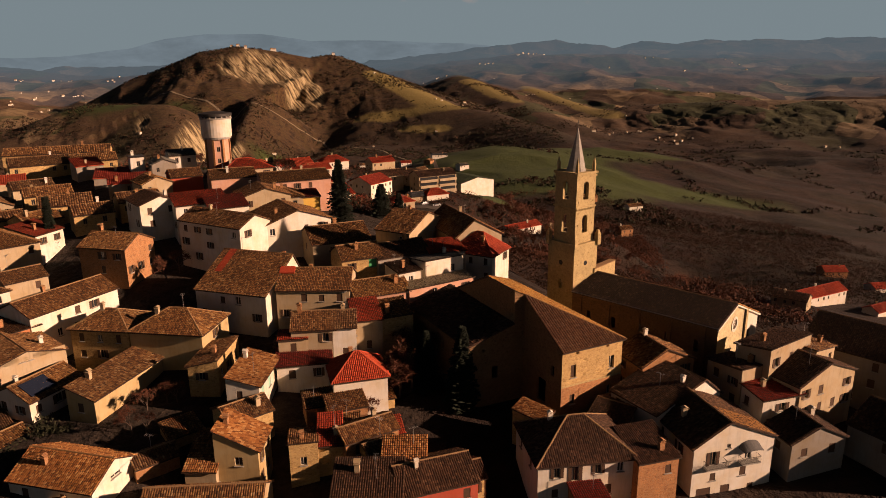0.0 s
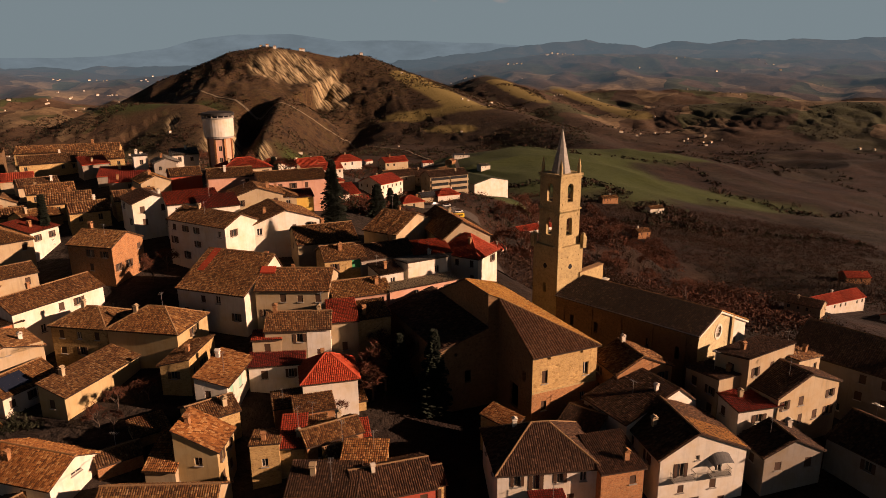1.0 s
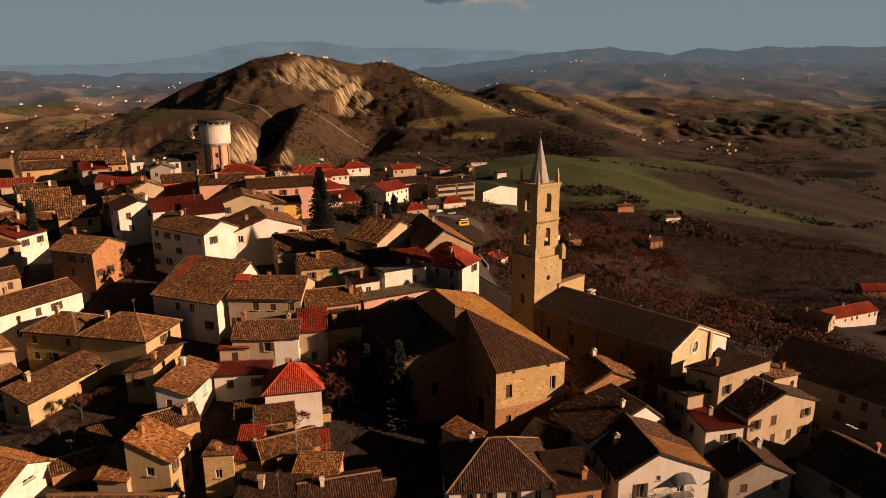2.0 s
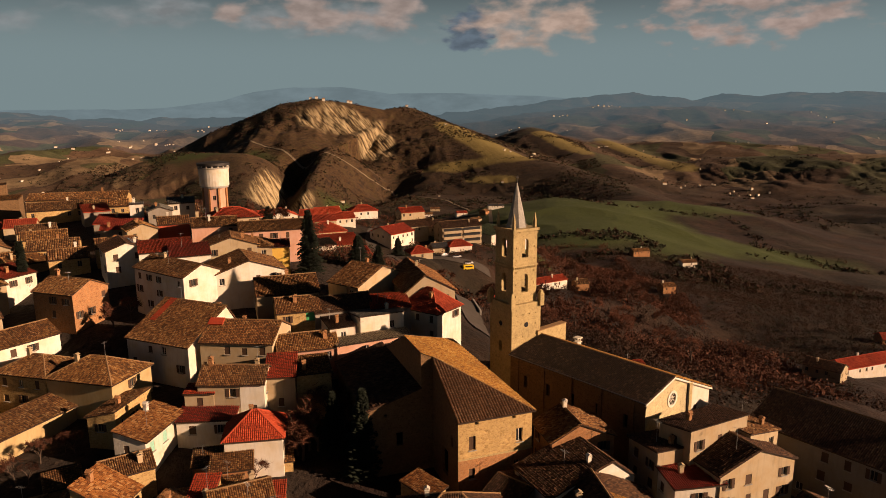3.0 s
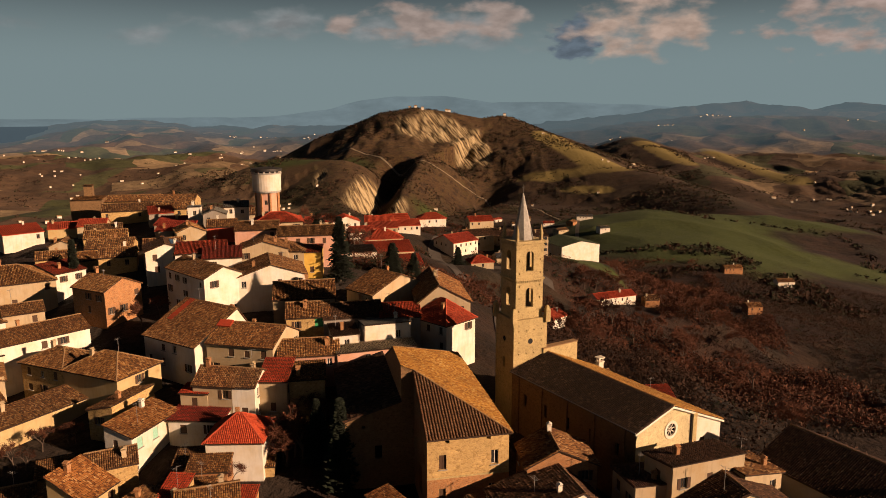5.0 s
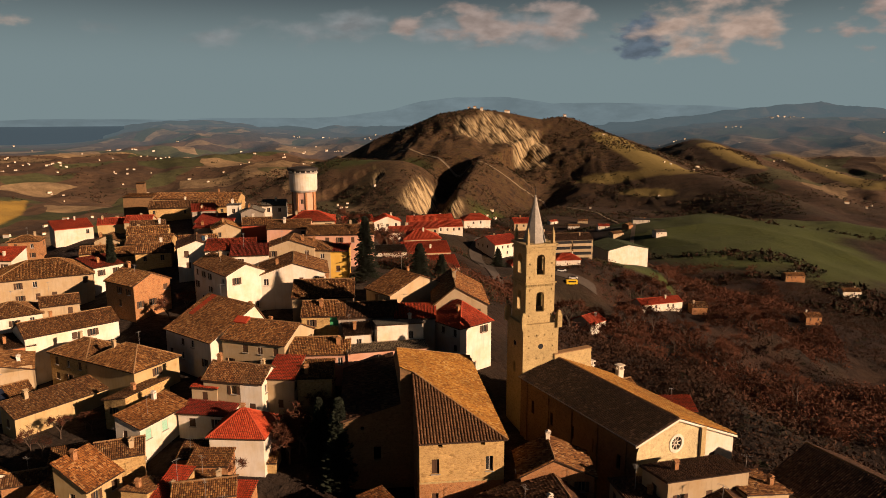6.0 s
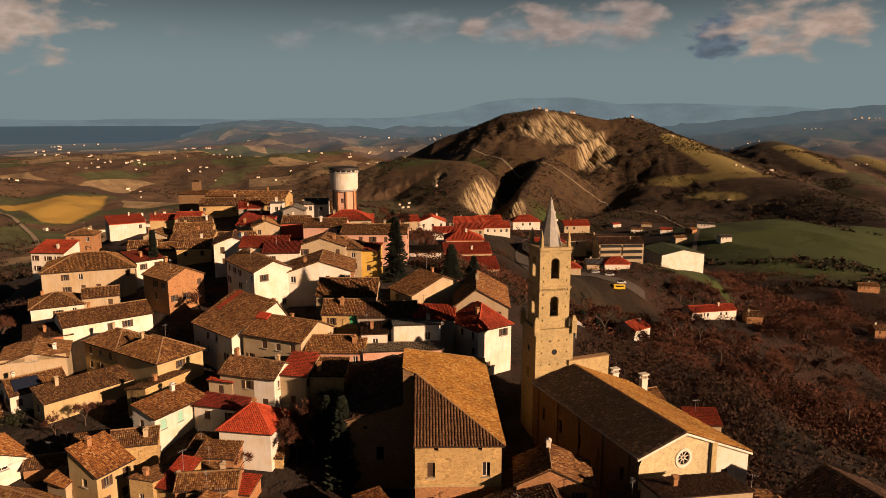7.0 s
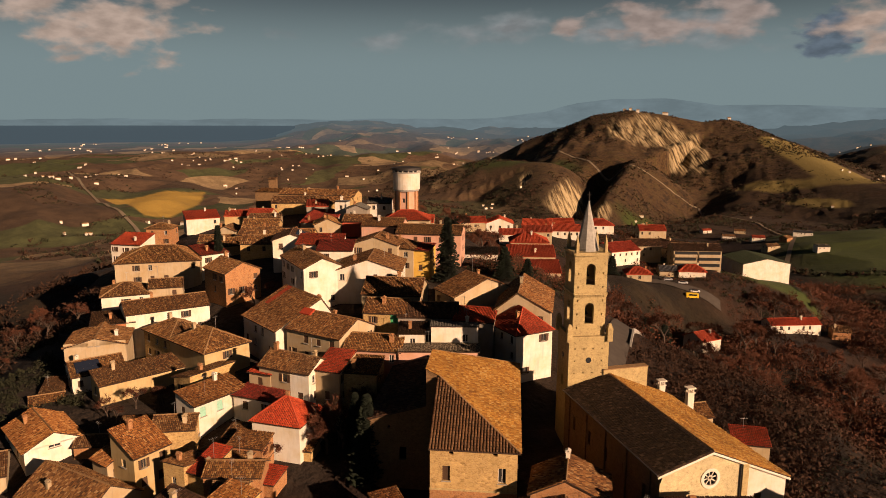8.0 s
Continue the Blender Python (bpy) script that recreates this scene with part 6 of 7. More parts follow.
def thicket(name, label, count, seed, pick, size, shards, mat, grain=0.16, tall=1.0):
    """Many small clumps of leaves or twigs over a stretch of land, as one thing that nobody could count."""
    rnd = np.random.RandomState(seed)
    X, Y = pick(rnd, count)
    Z = ground(X, Y)
    n = len(X)
    S = rnd.uniform(size[0], size[1], n)
    d = rnd.normal(size=(n, shards, 3))
    d /= np.linalg.norm(d, axis=2, keepdims=True)
    d[..., 2] = np.abs(d[..., 2])
    c = d * (S[:, None, None] * rnd.uniform(0.35, 1.0, (n, shards, 1))) + np.stack([X, Y, Z], 1)[:, None, :]
    c[..., 2] += (c[..., 2] - Z[:, None]) * (tall - 1)
    tri = rnd.normal(size=(n, shards, 3, 3)) * (S[:, None, None, None] * grain)
    V = (c[:, :, None, :] + tri).reshape(-1, 3)
    F_ = np.arange(len(V)).reshape(-1, 3)
    me = bpy.data.meshes.new(name)
    me.vertices.add(len(V))
    me.vertices.foreach_set("co", V.ravel())
    me.loops.add(F_.size)
    me.loops.foreach_set("vertex_index", F_.ravel().astype(np.int32))
    me.polygons.add(len(F_))
    me.polygons.foreach_set("loop_start", np.arange(0, F_.size, 3, dtype=np.int32))
    me.materials.append(M[mat])
    me.update(calc_edges=True)
    return tagged(new(name, me), label, "scrub", kind="stuff")


def gardens(rnd, n):
    x, y = rnd.uniform(-115, 34, n * 3), rnd.uniform(232, 430, n * 3)
    keep = clear(x, y) & (fbm(x, y, 25.0, 2, 71) > 0.40) & (np.abs(x + 18 - (272 - y) * 0.55) > 7)
    return x[keep][:n], y[keep][:n]


def edge_gardens(rnd, n):
    x, y = rnd.uniform(-112, -56, n * 4), rnd.uniform(58, 118, n * 4)
    keep = clear(x, y) & (fbm(x, y, 14.0, 2, 73) > 0.45)
    return x[keep][:n], y[keep][:n]


def street_gardens(rnd, n):
    x, y = rnd.uniform(-32, 8, n * 4), rnd.uniform(188, 268, n * 4)
    keep = clear(x, y) & (fbm(x, y, 12.0, 2, 74) > 0.42) & (np.abs(x - np.interp(y, [165, 200, 222, 245, 272], [20, 12, 8, -5, -18])) > 5)
    return x[keep][:n], y[keep][:n]


def far_woods(rnd, n):
    x, y = rnd.uniform(25, 120, n * 4), rnd.uniform(390, 660, n * 4)
    keep = clear(x, y) & (fbm(x, y, 45.0, 3, 75) > 0.47) & (np.hypot(x - 16, y - 419) > 24)
    return x[keep][:n], y[keep][:n]


def hill_scrub(rnd, n):
    x, y = rnd.uniform(-1050, 250, n * 4), rnd.uniform(1080, 2600, n * 4)
    keep = (fbm(x, y, 130.0, 4, 72) > 0.5) & (np.hypot(x + 1040, y - 840) > 200) & (cliff_mask(x, y) < 0.1)
    return x[keep][:n], y[keep][:n]


def tower_side(rnd, n):
    x, y = rnd.uniform(16, 64, n * 4), rnd.uniform(140, 236, n * 4)
    keep = clear(x, y) & ((x - 59.8) * 0.69 + (y - 123.4) * 0.73 > 5) & (np.abs(x - np.interp(y, [165, 200, 222, 245], [20, 12, 8, -5])) > 4.5)
    keep &= np.hypot(x - 26, y - 134) > 10
    return x[keep][:n], y[keep][:n]


def east_slope(rnd, n):
    x, y = rnd.uniform(45, 330, n * 3), rnd.uniform(120, 640, n * 3)
    keep = (fbm(x, y, 60.0, 3, 77) > 0.27) & (x > 48) & clear(x, y)
    keep &= ((x - 59.8) * 0.69 + (y - 123.4) * 0.73 > 11) & ((x - 63.6) * 0.73 + (y - 113.8) * 0.68 > 17)
    keep &= np.hypot(x - 45, y - 152) > 14
    return x[keep][:n], y[keep][:n]


def north_slope(rnd, n):
    x, y = rnd.uniform(-20, 130, n * 3), rnd.uniform(215, 520, n * 3)
    keep = (fbm(x, y, 40.0, 3, 78) > 0.36) & (np.hypot(x - 2, y - 334) > 14) & ((x > 22) | (y < 290)) & (x > -14) & clear(x, y)
    keep &= ~((np.abs(x - 40) < 16) & (np.abs(y - 346) < 14)) & ~((np.abs(x - 16) < 24) & (np.abs(y - 419) < 24)) & ~((np.abs(x - 12) < 9) & (np.abs(y - 306) < 9))
    return x[keep][:n], y[keep][:n]


def west_slope(rnd, n):
    x, y = rnd.uniform(-330, -92, n * 3), rnd.uniform(60, 420, n * 3)
    keep = (fbm(x, y, 50.0, 3, 79) > 0.42) & (x < -100 - np.clip(y - 120, 0, 60) * 0.65)
    keep &= ~((x > -205) & (y > 165) & (y < 285))
    return x[keep][:n], y[keep][:n]


def hedges(rnd, n):
    a = np.radians(rnd.uniform(-40, 70, n * 4))
    r = 420 * (2650 / 420) ** rnd.uniform(0, 1, n * 4)
    x, y = -np.sin(a) * r, 150 + np.cos(a) * r
    line = np.abs(fbm(x, y, 210.0, 3, 90) - 0.5)
    keep = ((line < 0.022) | (fbm(x, y, 160.0, 3, 91) > 0.66)) & (np.hypot(x + 1040, y - 840) > 200)
    return x[keep][:n], y[keep][:n]


thicket("scrub", "brown bare woods on the steep east slope", 19000, 1, east_slope, (1.2, 2.9), 20, "scrub", 0.11, 1.8)
thicket("scrub", "bare brown bushes below the bell tower", 1500, 11, tower_side, (0.9, 2.2), 30, "scrub", 0.12, 1.6)
thicket("scrub", "olive green bushes on the east slope", 2600, 2, east_slope, (0.8, 2.0), 26, "olive")
thicket("scrub", "red-brown scrub below the far houses", 5200, 3, north_slope, (1.2, 3.0), 30, "twigs", 0.13, 1.9)
thicket("scrub", "dark scrub on the west slope", 7000, 4, west_slope, (1.2, 2.8), 18, "scrub", 0.15, 1.5)
thicket("scrub", "dark garden bushes and hedges among the far houses", 1500, 7, gardens, (0.8, 2.0), 26, "olive", 0.16, 1.2)
thicket("scrub", "bare brown garden trees among the far houses", 1300, 8, gardens, (1.0, 2.4), 30, "twigs", 0.13, 1.7)
thicket("scrub", "dark garden bushes below the village edge", 700, 12, edge_gardens, (0.6, 1.6), 30, "olive", 0.14, 1.1)
thicket("scrub", "dark garden bushes beside the street", 420, 13, street_gardens, (0.7, 1.8), 28, "olive", 0.15, 1.3)
thicket("scrub", "bare brown garden trees beside the street", 420, 14, street_gardens, (0.9, 2.2), 30, "twigs", 0.12, 1.8)
thicket("scrub", "red-brown woods below the green meadow", 1700, 15, far_woods, (1.8, 3.8), 26, "twigs", 0.14, 1.6)
thicket("scrub", "dark scrub over the clay hill", 9000, 9, hill_scrub, (1.6, 4.2), 8, "olive", 0.34)
thicket("scrub", "brown bushes over the clay hill", 8000, 10, hill_scrub, (1.6, 4.6), 8, "scrub", 0.34)
thicket("hedgerow_trees", "dark hedges and trees between the far fields", 7000, 5, hedges, (1.6, 4.0), 8, "olive", 0.34)
thicket("hedgerow_trees", "brown hedges and woods between the far fields", 6000, 6, hedges, (1.6, 4.2), 8, "scrub", 0.34)


# ---- roads, walls and small things outside ----
M["asphalt"] = plain("worn_asphalt", (0.055, 0.045, 0.036), 0.95, 0, 0.3, 0.4)
M["track"] = plain("pale_dirt_track", (0.19, 0.15, 0.10), 0.97, 0, 0.3, 0.05)


def ribbon(name, label, pts, width, mat, lift=0.12, parts_per=12):
    """A road laid on the land through a few turning points."""
    P = np.array(pts, float)
    t = np.linspace(0, len(P) - 1, (len(P) - 1) * parts_per + 1)
    X, Y = np.interp(t, np.arange(len(P)), P[:, 0]), np.interp(t, np.arange(len(P)), P[:, 1])
    k = np.ones(7) / 7
    X = np.convolve(np.pad(X, 3, mode="edge"), k, "valid")
    Y = np.convolve(np.pad(Y, 3, mode="edge"), k, "valid")
    dx, dy = np.gradient(X), np.gradient(Y)
    L = np.hypot(dx, dy)
    verts, faces = [], []
    for i in range(len(X)):
        for j in range(5):
            s = (j / 4 - 0.5) * width
            x, y = X[i] - dy[i] / L[i] * s, Y[i] + dx[i] / L[i] * s
            verts.append((x, y, ground_at(x, y) + lift))
    for i in range(len(X) - 1):
        for j in range(4):
            a = i * 5 + j
            faces.append((a, a + 1, a + 6, a + 5))
    return tagged(new(name, raw_mesh(name, verts, faces, M[mat], True)), label, "road", kind="structure")


ribbon("road", "pale asphalt street down from the church", [(20, 165), (12, 200), (8, 222), (-5, 245), (-18, 272), (-30, 300), (-45, 330), (-50, 370)], 6.0, "asphalt", 0.35)
ribbon("road", "asphalt yard road between the villas", [(-30, 305), (-12, 325), (0, 332), (14, 336)], 6.0, "asphalt", 0.35)
ribbon("road", "dirt track over the clay hill", [(-784, 1913), (-640, 1830), (-484, 1721), (-380, 1750), (-304, 1773)], 5.5, "track", 1.2, 24)
ribbon("road", "dirt track down the clay hill", [(-304, 1773), (-250, 1640), (-146, 1488), (-60, 1300), (-20, 1050), (0, 700), (-10, 500)], 4.5, "track", 1.2, 24)
ribbon("road", "country road through the west fields", [(-400, 330), (-640, 520), (-860, 640), (-1010, 690), (-1195, 775), (-1500, 900)], 6.0, "track", 1.2, 30)


def retaining_wall():
    bm = bmesh.new()
    pts = [(16, 196), (13, 208), (12, 222), (2, 244)]
    for (x0, y0), (x1, y1) in zip(pts, pts[1:]):
        n = Vector((y1 - y0, x0 - x1, 0)).normalized() * 0.5
        z0, z1 = ground_at(x0, y0), ground_at(x1, y1)
        v = [bm.verts.new((x + n.x * s, y + n.y * s, z)) for x, y, zz in ((x0, y0, z0), (x1, y1, z1)) for s, z in ((0, zz - 3), (1, zz - 3), (1, zz + 1.3), (0, zz + 1.3))]
        for f in ((0, 3, 7, 4), (1, 5, 6, 2), (3, 2, 6, 7), (0, 1, 2, 3), (4, 7, 6, 5)):
            bm.faces.new([v[i] for i in f])
    tagged(new("retaining_wall", mesh_of("retaining_wall", bm, M["concrete"])), "grey concrete retaining wall along the street", "wall", kind="structure")


retaining_wall()


def car(label, x, y, turn, paint, van=False):
    root = new("van" if van else "car", None)
    root.matrix_basis = pose(x, y, ground_at(x, y) + 0.35, 0, 0, turn)
    tagged(root, label, "van" if van else "car", "parked vehicles")
    L, W, H = (5.2, 2.0, 2.3) if van else (4.1, 1.7, 1.0)
    bm = bmesh.new()
    box(bm, -L / 2, L / 2, -W / 2, W / 2, 0.3, H)
    bmesh.ops.bevel(bm, geom=list(bm.edges), offset=0.15, segments=2, affect="EDGES")
    part("body", bm, plain(label.replace(" ", "_"), paint, 0.3), root)
    if not van:
        cb = bmesh.new()
        prism(cb, [(-1.5, -0.75), (1.1, -0.75), (1.1, 0.75), (-1.5, 0.75)], H - 0.1, H + 0.55, 0.75)
        part("cabin", cb, M["glass"], root, "dark glazed cabin")
    else:
        cb = bmesh.new()
        box(cb, -1.6, 1.9, -W / 2 - 0.02, W / 2 + 0.02, 1.3, 2.0)
        part("window", cb, M["glass"], root)
    for ix in (-1, 1):
        for iy in (-1, 1):
            wb = bmesh.new()
            tube(wb, (ix * L * 0.32, iy * (W / 2 - 0.1), 0.32), (ix * L * 0.32, iy * (W / 2 + 0.08), 0.32), 0.32, 0.32, 10)
            part("wheel", wb, M["iron"], root)


car("small yellow van parked beside the yard", 3.0, 326.0, 20, (0.75, 0.5, 0.03), True)
car("silver car parked in the yard", -3.0, 334.0, 20, (0.5, 0.5, 0.5))
car("white car parked in the yard", 3.0, 331.0, 20, (0.7, 0.68, 0.65))
car("grey car parked in the yard", -9.0, 331.0, 40, (0.25, 0.25, 0.26))

# ---- far farmhouses ----
def farm_meshes():
    out = []
    for w, d, h in ((12, 9, 5), (18, 9, 6), (9, 9, 6)):
        a = bmesh.new()
        gabled(a, [(-w / 2, -d / 2, h), (w / 2, -d / 2, h), (w / 2, d / 2, h), (-w / 2, d / 2, h)], -4)
        for x in (-w / 2, w / 2):
            a.faces.new([a.verts.new(q) for q in ((x, -d / 2, h), (x, d / 2, h), (x, 0, h + 2.2))])
        r = roof_slab([[(p[0], p[1], p[2] + h) for p in pl] for pl in roof_planes("gx", w, d, 2.2, 0.5)], 0.3)
        out.append((mesh_of("wall", a, M["white"]), mesh_of("roof", r, M["cap"])))
    return out


def farms():
    rnd = random.Random(99)
    kinds = farm_meshes()
    made = 0
    while made < 300:
        az = rnd.choice((rnd.uniform(32, 66), rnd.uniform(32, 66), rnd.uniform(-32, 8), rnd.uniform(8, 32)))
        r = 800 * (3700 / 800) ** (rnd.random() ** 0.6)
        x, y = -math.sin(radians(az)) * r, 150 + math.cos(radians(az)) * r
        if float(cliff_mask(np.array([x]), np.array([y]))[0]) > 0.05:
            continue
        if math.hypot(x + 1060, y - 850) < 260:
            continue
        if az < 14 and r < 1400 or 8 < az < 28 and 1500 < r < 2400:
            continue
        for k in range(rnd.choice((1, 1, 2, 3, 4))):
            px, py = x + rnd.uniform(-60, 60), y + rnd.uniform(-60, 60)
            root = new("farmhouse", None)
            size = rnd.uniform(0.3, 0.55) * (1 + max(0, r - 1800) / 4500)
            root.matrix_basis = pose(px, py, ground_at(px, py) + 0.8, 0, 0, rnd.uniform(0, 90)) @ Matrix.Scale(size, 4)
            tagged(root, "pale farmhouse far off among the fields", "farmhouse", "farmhouses in the country")
            wall, roof = kinds[rnd.randrange(3)]
            part("wall", wall, None, root)
            part("roof", roof, None, root)
            made += 1
    hamlets = [(580, 3874, 190, 16), (-115, 3007, 60, 5), (15, 2911, 40, 3), (244, 3706, 60, 5), (347, 2643, 40, 4), (471, 1759, 35, 4), (532, 1638, 50, 7), (-1351, 2670, 90, 8), (-2050, 2150, 90, 9), (-1700, 2300, 80, 7)]
    for x, y, wide, count in hamlets:
        for k in range(count):
            px, py = x + rnd.uniform(-wide, wide), y + rnd.uniform(-25, 25)
            root = new("farmhouse", None)
            root.matrix_basis = pose(px, py, ground_at(px, py) + 0.8, 0, 0, rnd.uniform(0, 90)) @ Matrix.Scale(rnd.uniform(0.35, 0.65), 4)
            tagged(root, "pale house of a far hamlet among the hills", "farmhouse", "farmhouses in the country")
            part("wall", kinds[k % 3][0], None, root)
            part("roof", kinds[k % 3][1], None, root)
    for dx, dy in ((0, 0), (22, 4), (-20, 2), (96, 34), (104, 36), (282, 76)):
        x, y = -629 + dx, 2233 + dy
        root = new("farmhouse", None)
        root.matrix_basis = pose(x, y, ground_at(x, y), 0, 0, 20)
        tagged(root, "small house on top of the clay hill", "farmhouse", "farmhouses in the country")
        part("wall", kinds[2][0], None, root)
        part("roof", kinds[2][1], None, root)


farms()


# ---- ground ----
def terrain(name, label, rad, haze):
    az = np.concatenate([np.linspace(-40, 72, 720), np.linspace(77, 312, 60)])
    A, R = np.meshgrid(np.radians(az), rad)
    X, Y = -np.sin(A) * R, 150 + np.cos(A) * R
    Z = ground(X, Y)
    n, m = len(rad), len(az)
    V = np.stack([X.ravel(), Y.ravel(), Z.ravel()], 1)
    i, j = np.meshgrid(np.arange(n - 1), np.arange(m), indexing="ij")
    jn = (j + 1) % m
    quads = np.stack([i * m + j, (i + 1) * m + j, (i + 1) * m + jn, i * m + jn], -1).reshape(-1, 4)
    me = bpy.data.meshes.new(name)
    faces = [tuple(q) for q in quads.tolist()]
    if rad[0] < 10:
        V = np.concatenate([V, [[0, 150, ground_at(0, 150)]]])
        faces += [(len(V) - 1, k, (k + 1) % m) for k in range(m)]
    me.from_pydata(V.tolist(), [], faces)
    me.polygons.foreach_set("use_smooth", [True] * len(me.polygons))
    x, y = V[:, 0], V[:, 1]
    r = np.hypot(x, y - 150)
    side = np.degrees(np.arctan2(-x, y - 150))
    ragged = 0.5 * (fbm(x, y, 45.0, 3, 31) - 0.5)
    meadow = bell(x, y, 90, 900, 110, 230, 12) + 0.7 * bell(x, y, 230, 1060, 150, 60, -25) + 0.9 * bell(x, y, -760, 1680, 150, 110, 20) + 0.75 * bell(x, y, -270, 1480, 150, 70, 0)
    meadow = meadow + 0.6 * bell(x, y, 330, 760, 70, 40, 0) + 0.9 * bell(x, y, 5, 386, 40, 14, 30)
    d1, h1, s1 = along(x, y, TAN_SPUR)
    d2, h2, s2 = along(x, y, SPUR_2)
    d3, h3, s3 = along(x, y, SPUR_3)
    # tan grass patches, plus sunlight painted along the crests of the spurs
    sunlit_tan = np.exp(-(d1 / 62) ** 2) * smooth(0.1, 0.2, s1) * smooth(0.7, 0.5, s1) + bell(x, y, -150, 1830, 75, 26, -15) + bell(x, y, -40, 1680, 60, 22, -30)
    sunlit_tan = sunlit_tan + 0.9 * np.exp(-(d2 / 55) ** 2) * smooth(0.2, 0.3, s2) * smooth(0.9, 0.6, s2) + 0.8 * np.exp(-(d3 / 50) ** 2) * smooth(0.2, 0.4, s3)
    ring = [(-1173, 783), (-1156, 1007), (-953, 818), (-905, 735), (-915, 692)]
    crop = np.full(len(x), 1e9)
    for (ax, ay), (bx, by) in zip(ring, ring[1:] + ring[:1]):
        crop = np.minimum(crop, ((by - ay) * (x - ax) - (bx - ax) * (y - ay)) / math.hypot(bx - ax, by - ay))
    masks = {"cliff": cliff_mask(x, y), "meadow": smooth(0.42, 0.62, meadow + ragged * 0.6), "sunlit_tan": smooth(0.42, 0.6, sunlit_tan + ragged * 0.5), "crop": smooth(-2, 4, crop),
             "farm": smooth(480, 800, r) * smooth(20, 34, side) + 0.7 * smooth(1250, 1900, r) * smooth(6, -8, side), "flank": bell(x, y, -560, 2050, 420, 520, -10), "town": smooth(1.15, 0.95, np.hypot((x + 60) / 62, (y - 150) / 98))}
    for key, value in masks.items():
        at = me.attributes.new(key, "FLOAT", "POINT")
        at.data.foreach_set("value", value.astype(np.float32))
    me.update()
    m_, t, b = material("hill_country" if not haze else "distant_country", 0.97)
    p = place(t)

    def mask(key):
        a = t.nodes.new("ShaderNodeAttribute")
        a.attribute_name = key
        return a.outputs["Fac"]

    n1 = noise_tex(t, p, 0.006, 6, 0.62)
    n2 = noise_tex(t, p, 0.045, 6, 0.72)
    n3 = noise_tex(t, p, 0.6, 4, 0.7)
    c = ramp(t, n1, [(0.3, (0.017, 0.009, 0.006)), (0.46, (0.046, 0.021, 0.011)), (0.58, (0.035, 0.024, 0.010)), (0.75, (0.078, 0.038, 0.018))])
    wood = ramp(t, n2, [(0.42, (0.28, 0.26, 0.24)), (0.6, (1.0, 1.0, 1.0))])
    c = mix(t, 0.8, c, wood, "MULTIPLY")
    mp = node(t, "ShaderNodeMapping", Scale=(1.0, 0.62, 0.0), Rotation=(0, 0, 0.5))
    link(t, p, mp.inputs["Vector"])
    warp = t.nodes.new("ShaderNodeTexNoise")
    warp.inputs["Scale"].default_value = 0.004
    link(t, p, warp.inputs["Vector"])
    wv = t.nodes.new("ShaderNodeVectorMath")
    wv.operation = "MULTIPLY_ADD"
    link(t, warp.outputs["Color"], wv.inputs[0])
    wv.inputs[1].default_value = (170, 170, 0)
    link(t, mp.outputs[0], wv.inputs[2])
    cells = node(t, "ShaderNodeTexVoronoi", Scale=0.0085)
    link(t, wv.outputs[0], cells.inputs["Vector"])
    sep = t.nodes.new("ShaderNodeSeparateColor")
    link(t, cells.outputs["Color"], sep.inputs[0])
    field = t.nodes.new("ShaderNodeValToRGB")
    field.color_ramp.interpolation = "CONSTANT"
    el = field.color_ramp.elements
    stops = [(0.0, (0.19, 0.115, 0.065)), (0.22, (0.15, 0.09, 0.05)), (0.40, (0.09, 0.105, 0.036)), (0.54, (0.12, 0.075, 0.043)), (0.68, (0.48, 0.34, 0.18)), (0.78, (0.12, 0.13, 0.05)), (0.88, (0.34, 0.24, 0.13))]
    while len(el) < len(stops):
        el.new(0.5)
    for e_, (at_, col) in zip(el, stops):
        e_.position, e_.color = at_, (*col, 1)
    link(t, sep.outputs[0], field.inputs[0])
    fc = mix(t, 0.5, field.outputs[0], wood, "MULTIPLY")
    c = mix(t, mask("farm"), c, fc)
    flank = ramp(t, n2, [(0.35, (0.03, 0.018, 0.008)), (0.5, (0.15, 0.085, 0.034)), (0.65, (0.12, 0.09, 0.028)), (0.8, (0.26, 0.17, 0.075))])
    heath = noise_tex(t, p, 0.2, 4, 0.75)
    flank = mix(t, 0.85, flank, ramp(t, heath, [(0.4, (0.38, 0.34, 0.36)), (0.58, (1.0, 1.0, 1.0))]), "MULTIPLY")
    c = mix(t, mask("flank"), c, flank)
    speck = ramp(t, n3, [(0.3, (0.47, 0.47, 0.47)), (0.7, (0.68, 0.68, 0.68))])
    c = mix(t, mask("meadow"), c, mix(t, n2, (0.034, 0.058, 0.009), (0.088, 0.105, 0.02)))
    c = mix(t, mask("sunlit_tan"), c, mix(t, n2, (0.24, 0.185, 0.05), (0.36, 0.27, 0.085)))
    c = mix(t, mask("crop"), c, mix(t, n2, (0.50, 0.30, 0.05), (0.60, 0.40, 0.085)))
    lean = []
    for axis in ((1.0, 0.42, 0.55), (0.0, 0.06, 0.09)):
        dp = t.nodes.new("ShaderNodeVectorMath")
        dp.operation = "DOT_PRODUCT"
        link(t, p, dp.inputs[0])
        dp.inputs[1].default_value = axis
        lean.append(dp.outputs["Value"])
    run = t.nodes.new("ShaderNodeCombineXYZ")
    link(t, lean[0], run.inputs[0])
    link(t, lean[1], run.inputs[1])
    streak = noise_tex(t, run.outputs[0], 0.14, 7, 0.72)
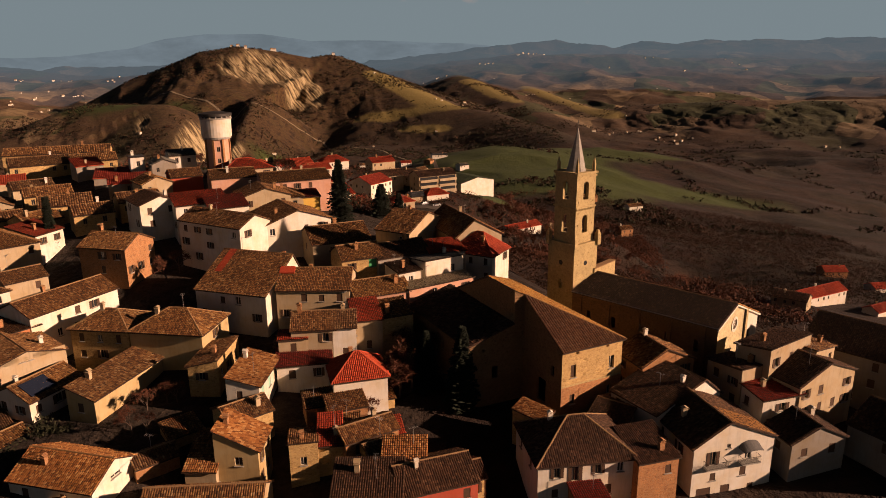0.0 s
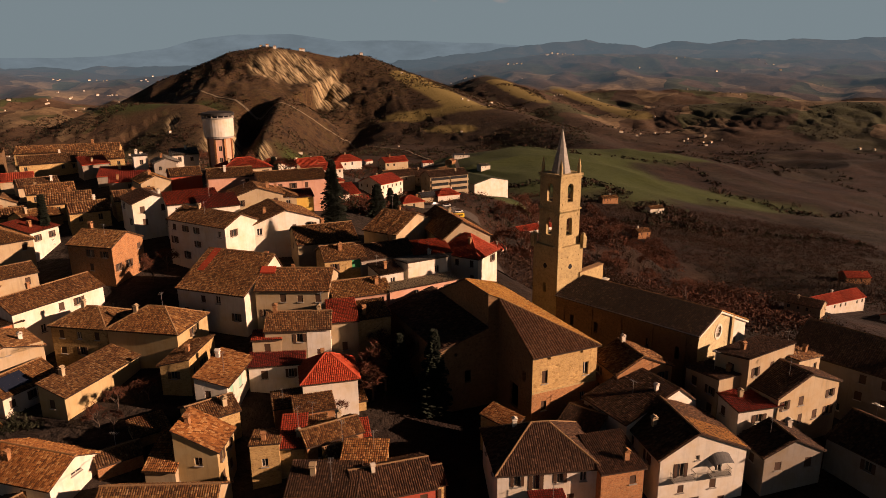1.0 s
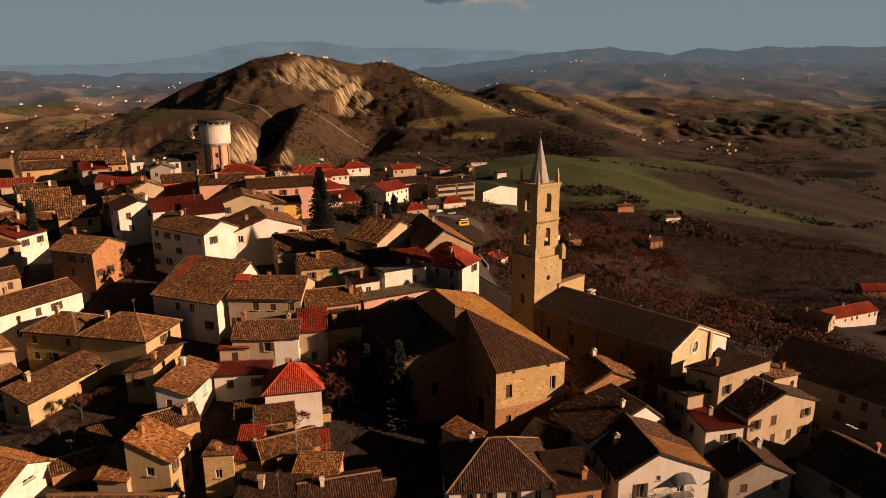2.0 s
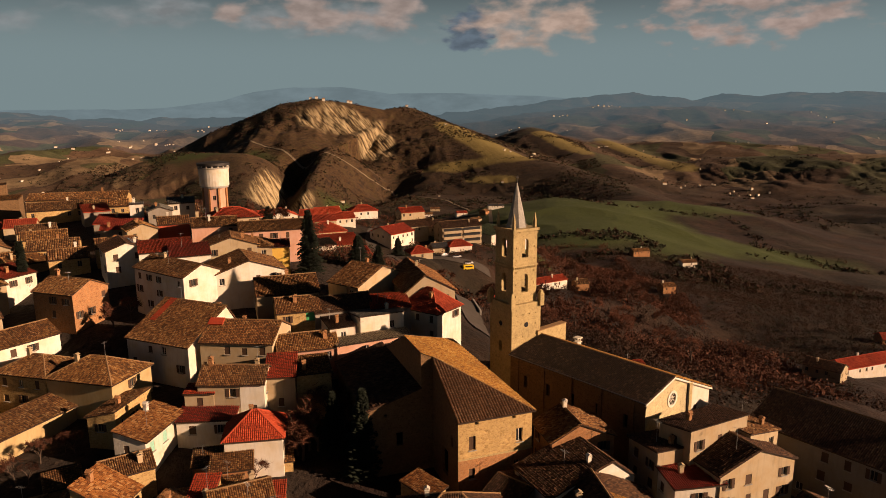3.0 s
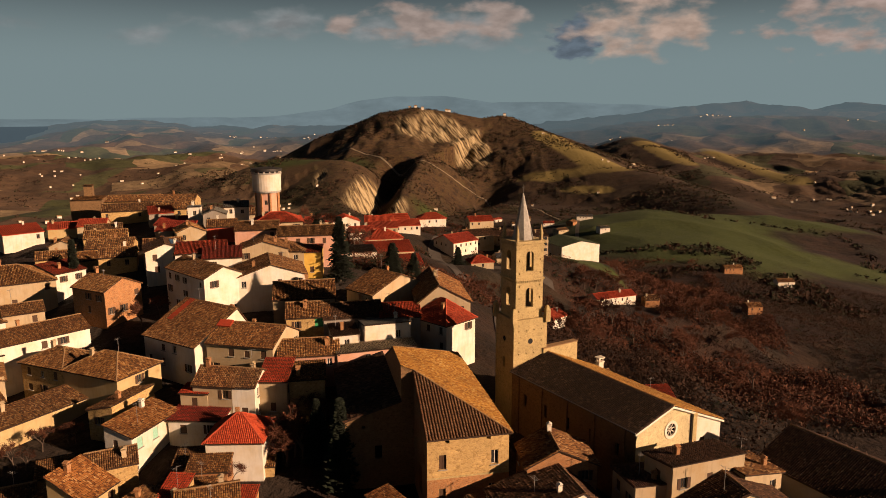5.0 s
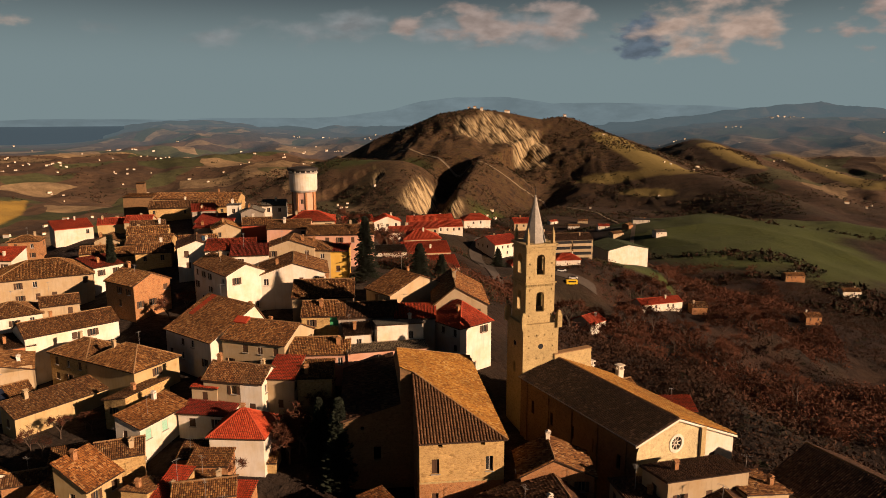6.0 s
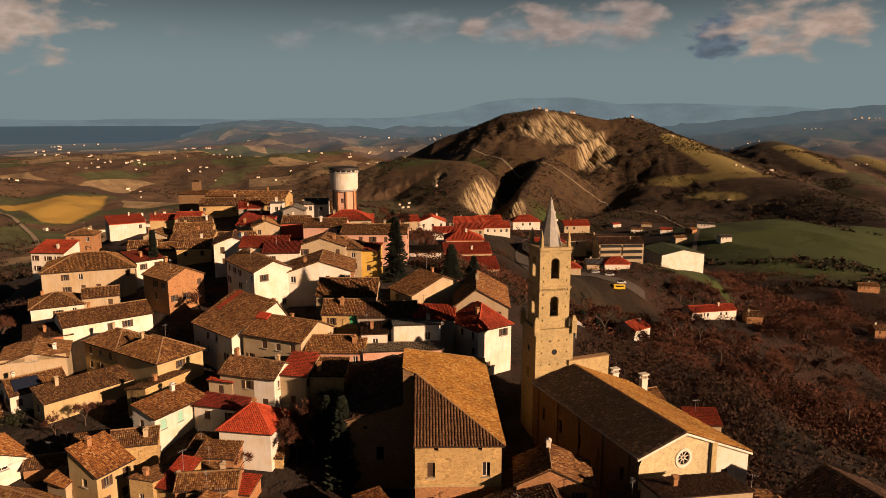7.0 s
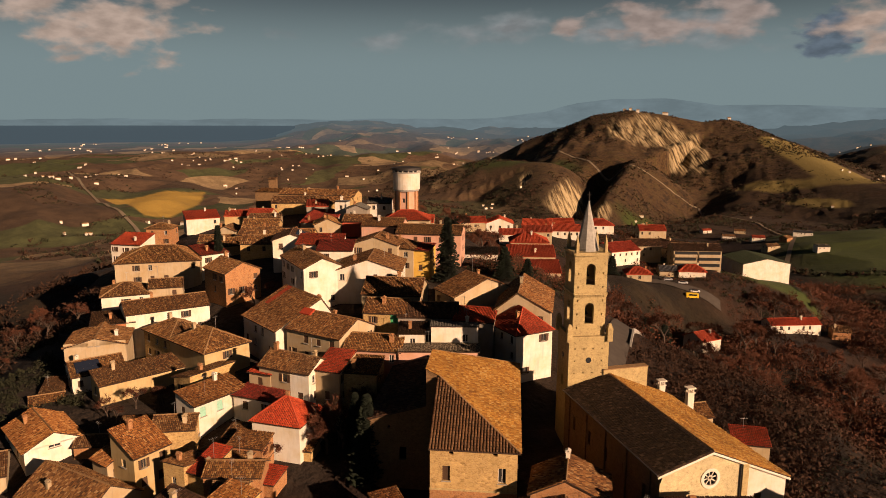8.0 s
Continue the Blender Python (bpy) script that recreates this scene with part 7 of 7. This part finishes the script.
    rock = ramp(t, streak, [(0.36, (0.045, 0.028, 0.014)), (0.46, (0.17, 0.11, 0.05)), (0.53, (0.55, 0.42, 0.22)), (0.6, (0.66, 0.52, 0.30)), (0.68, (0.13, 0.08, 0.04))])
    c = mix(t, mask("cliff"), c, rock)
    stone = ramp(t, n3, [(0.3, (0.026, 0.017, 0.011)), (0.7, (0.055, 0.037, 0.024))])
    c = mix(t, mask("town"), c, stone)
    c = mix(t, 1.0, c, speck, "MULTIPLY")
    link(t, c, b.inputs["Base Color"])
    n4 = noise_tex(t, p, 0.16, 5, 0.7)
    rough = t.nodes.new("ShaderNodeMath")
    rough.operation = "MULTIPLY_ADD"
    rock_h = t.nodes.new("ShaderNodeMath")
    rock_h.operation = "MULTIPLY"
    link(t, mask("cliff"), rock_h.inputs[0])
    link(t, streak, rock_h.inputs[1])
    link(t, rock_h.outputs[0], rough.inputs[0])
    rough.inputs[1].default_value = 3.5
    link(t, n4, rough.inputs[2])
    bumped(t, b, rough.outputs[0], 0.8, 2.2)
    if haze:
        # distance haze is painted onto this backdrop as a bluish glow, growing outwards
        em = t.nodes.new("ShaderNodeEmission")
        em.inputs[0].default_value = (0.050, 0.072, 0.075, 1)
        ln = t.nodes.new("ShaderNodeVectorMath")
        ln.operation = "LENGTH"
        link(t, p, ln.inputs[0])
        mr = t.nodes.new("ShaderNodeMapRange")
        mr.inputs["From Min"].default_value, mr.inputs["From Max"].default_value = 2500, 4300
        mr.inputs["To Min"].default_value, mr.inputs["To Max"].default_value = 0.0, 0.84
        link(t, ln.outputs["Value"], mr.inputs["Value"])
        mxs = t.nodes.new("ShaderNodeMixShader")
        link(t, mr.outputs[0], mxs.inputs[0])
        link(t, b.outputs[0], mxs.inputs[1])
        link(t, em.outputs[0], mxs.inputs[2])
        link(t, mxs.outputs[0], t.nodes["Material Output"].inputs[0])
    me.materials.append(m_)
    return tagged(new(name, me), label, "backdrop" if haze else "ground", kind="structure")


NEAR_RINGS = np.concatenate([np.linspace(4, 330, 110), np.geomspace(335, 2700, 290)])
terrain("ground", "brown winter hills, fields and clay cliffs", NEAR_RINGS, False)
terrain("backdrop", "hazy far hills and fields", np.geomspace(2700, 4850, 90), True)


def sea():
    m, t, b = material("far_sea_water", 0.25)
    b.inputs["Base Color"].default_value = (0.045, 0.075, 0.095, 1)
    # haze before the sea is painted on the water as a blue-grey glow
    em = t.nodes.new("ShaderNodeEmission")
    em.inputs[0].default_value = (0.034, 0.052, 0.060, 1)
    haze_glow = t.nodes.new("ShaderNodeMixShader")
    haze_glow.inputs[0].default_value = 0.75
    link(t, b.outputs[0], haze_glow.inputs[1])
    link(t, em.outputs[0], haze_glow.inputs[2])
    link(t, haze_glow.outputs[0], t.nodes["Material Output"].inputs[0])
    pts = [(-math.sin(radians(a)) * r, 150 + math.cos(radians(a)) * r, h) for r, h in ((4150, -100), (4840, -6)) for a in np.linspace(38, 84, 24)]
    faces = [(i, i + 1, 25 + i, 24 + i) for i in range(23)]
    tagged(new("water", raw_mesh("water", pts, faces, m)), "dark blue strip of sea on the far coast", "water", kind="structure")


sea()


def far_range(name, label, r, a0, a1, top, rough, seed, colour):
    """A far ridge on the horizon, its distance haze painted in as a blue glow."""
    m = bpy.data.materials.new(name)
    m.use_nodes = True
    t = m.node_tree
    t.nodes.clear()
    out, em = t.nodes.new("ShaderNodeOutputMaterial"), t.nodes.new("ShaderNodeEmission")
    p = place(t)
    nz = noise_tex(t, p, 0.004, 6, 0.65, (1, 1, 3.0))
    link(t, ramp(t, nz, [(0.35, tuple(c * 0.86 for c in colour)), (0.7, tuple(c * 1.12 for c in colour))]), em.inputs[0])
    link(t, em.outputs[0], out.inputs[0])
    az = np.linspace(a0, a1, 420)
    x, y = -np.sin(np.radians(az)) * r, 150 + np.cos(np.radians(az)) * r
    z = np.interp(az, [q[0] for q in top], [q[1] for q in top]) + (fbm(az * 10 + 500, az * 0 + seed, 40.0, 5, seed, 0.5) - 0.5) * rough
    verts, faces = [], []
    for k in range(len(az)):
        f = 1 + 60.0 / r
        verts += [(x[k], y[k], -260), (x[k], y[k], z[k] - 20), (x[k] * f, 150 + (y[k] - 150) * f, z[k])]
    for k in range(len(az) - 1):
        a = 3 * k
        faces += [(a, a + 3, a + 4, a + 1), (a + 1, a + 4, a + 5, a + 2)]
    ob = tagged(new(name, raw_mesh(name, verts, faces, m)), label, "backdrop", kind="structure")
    return ob


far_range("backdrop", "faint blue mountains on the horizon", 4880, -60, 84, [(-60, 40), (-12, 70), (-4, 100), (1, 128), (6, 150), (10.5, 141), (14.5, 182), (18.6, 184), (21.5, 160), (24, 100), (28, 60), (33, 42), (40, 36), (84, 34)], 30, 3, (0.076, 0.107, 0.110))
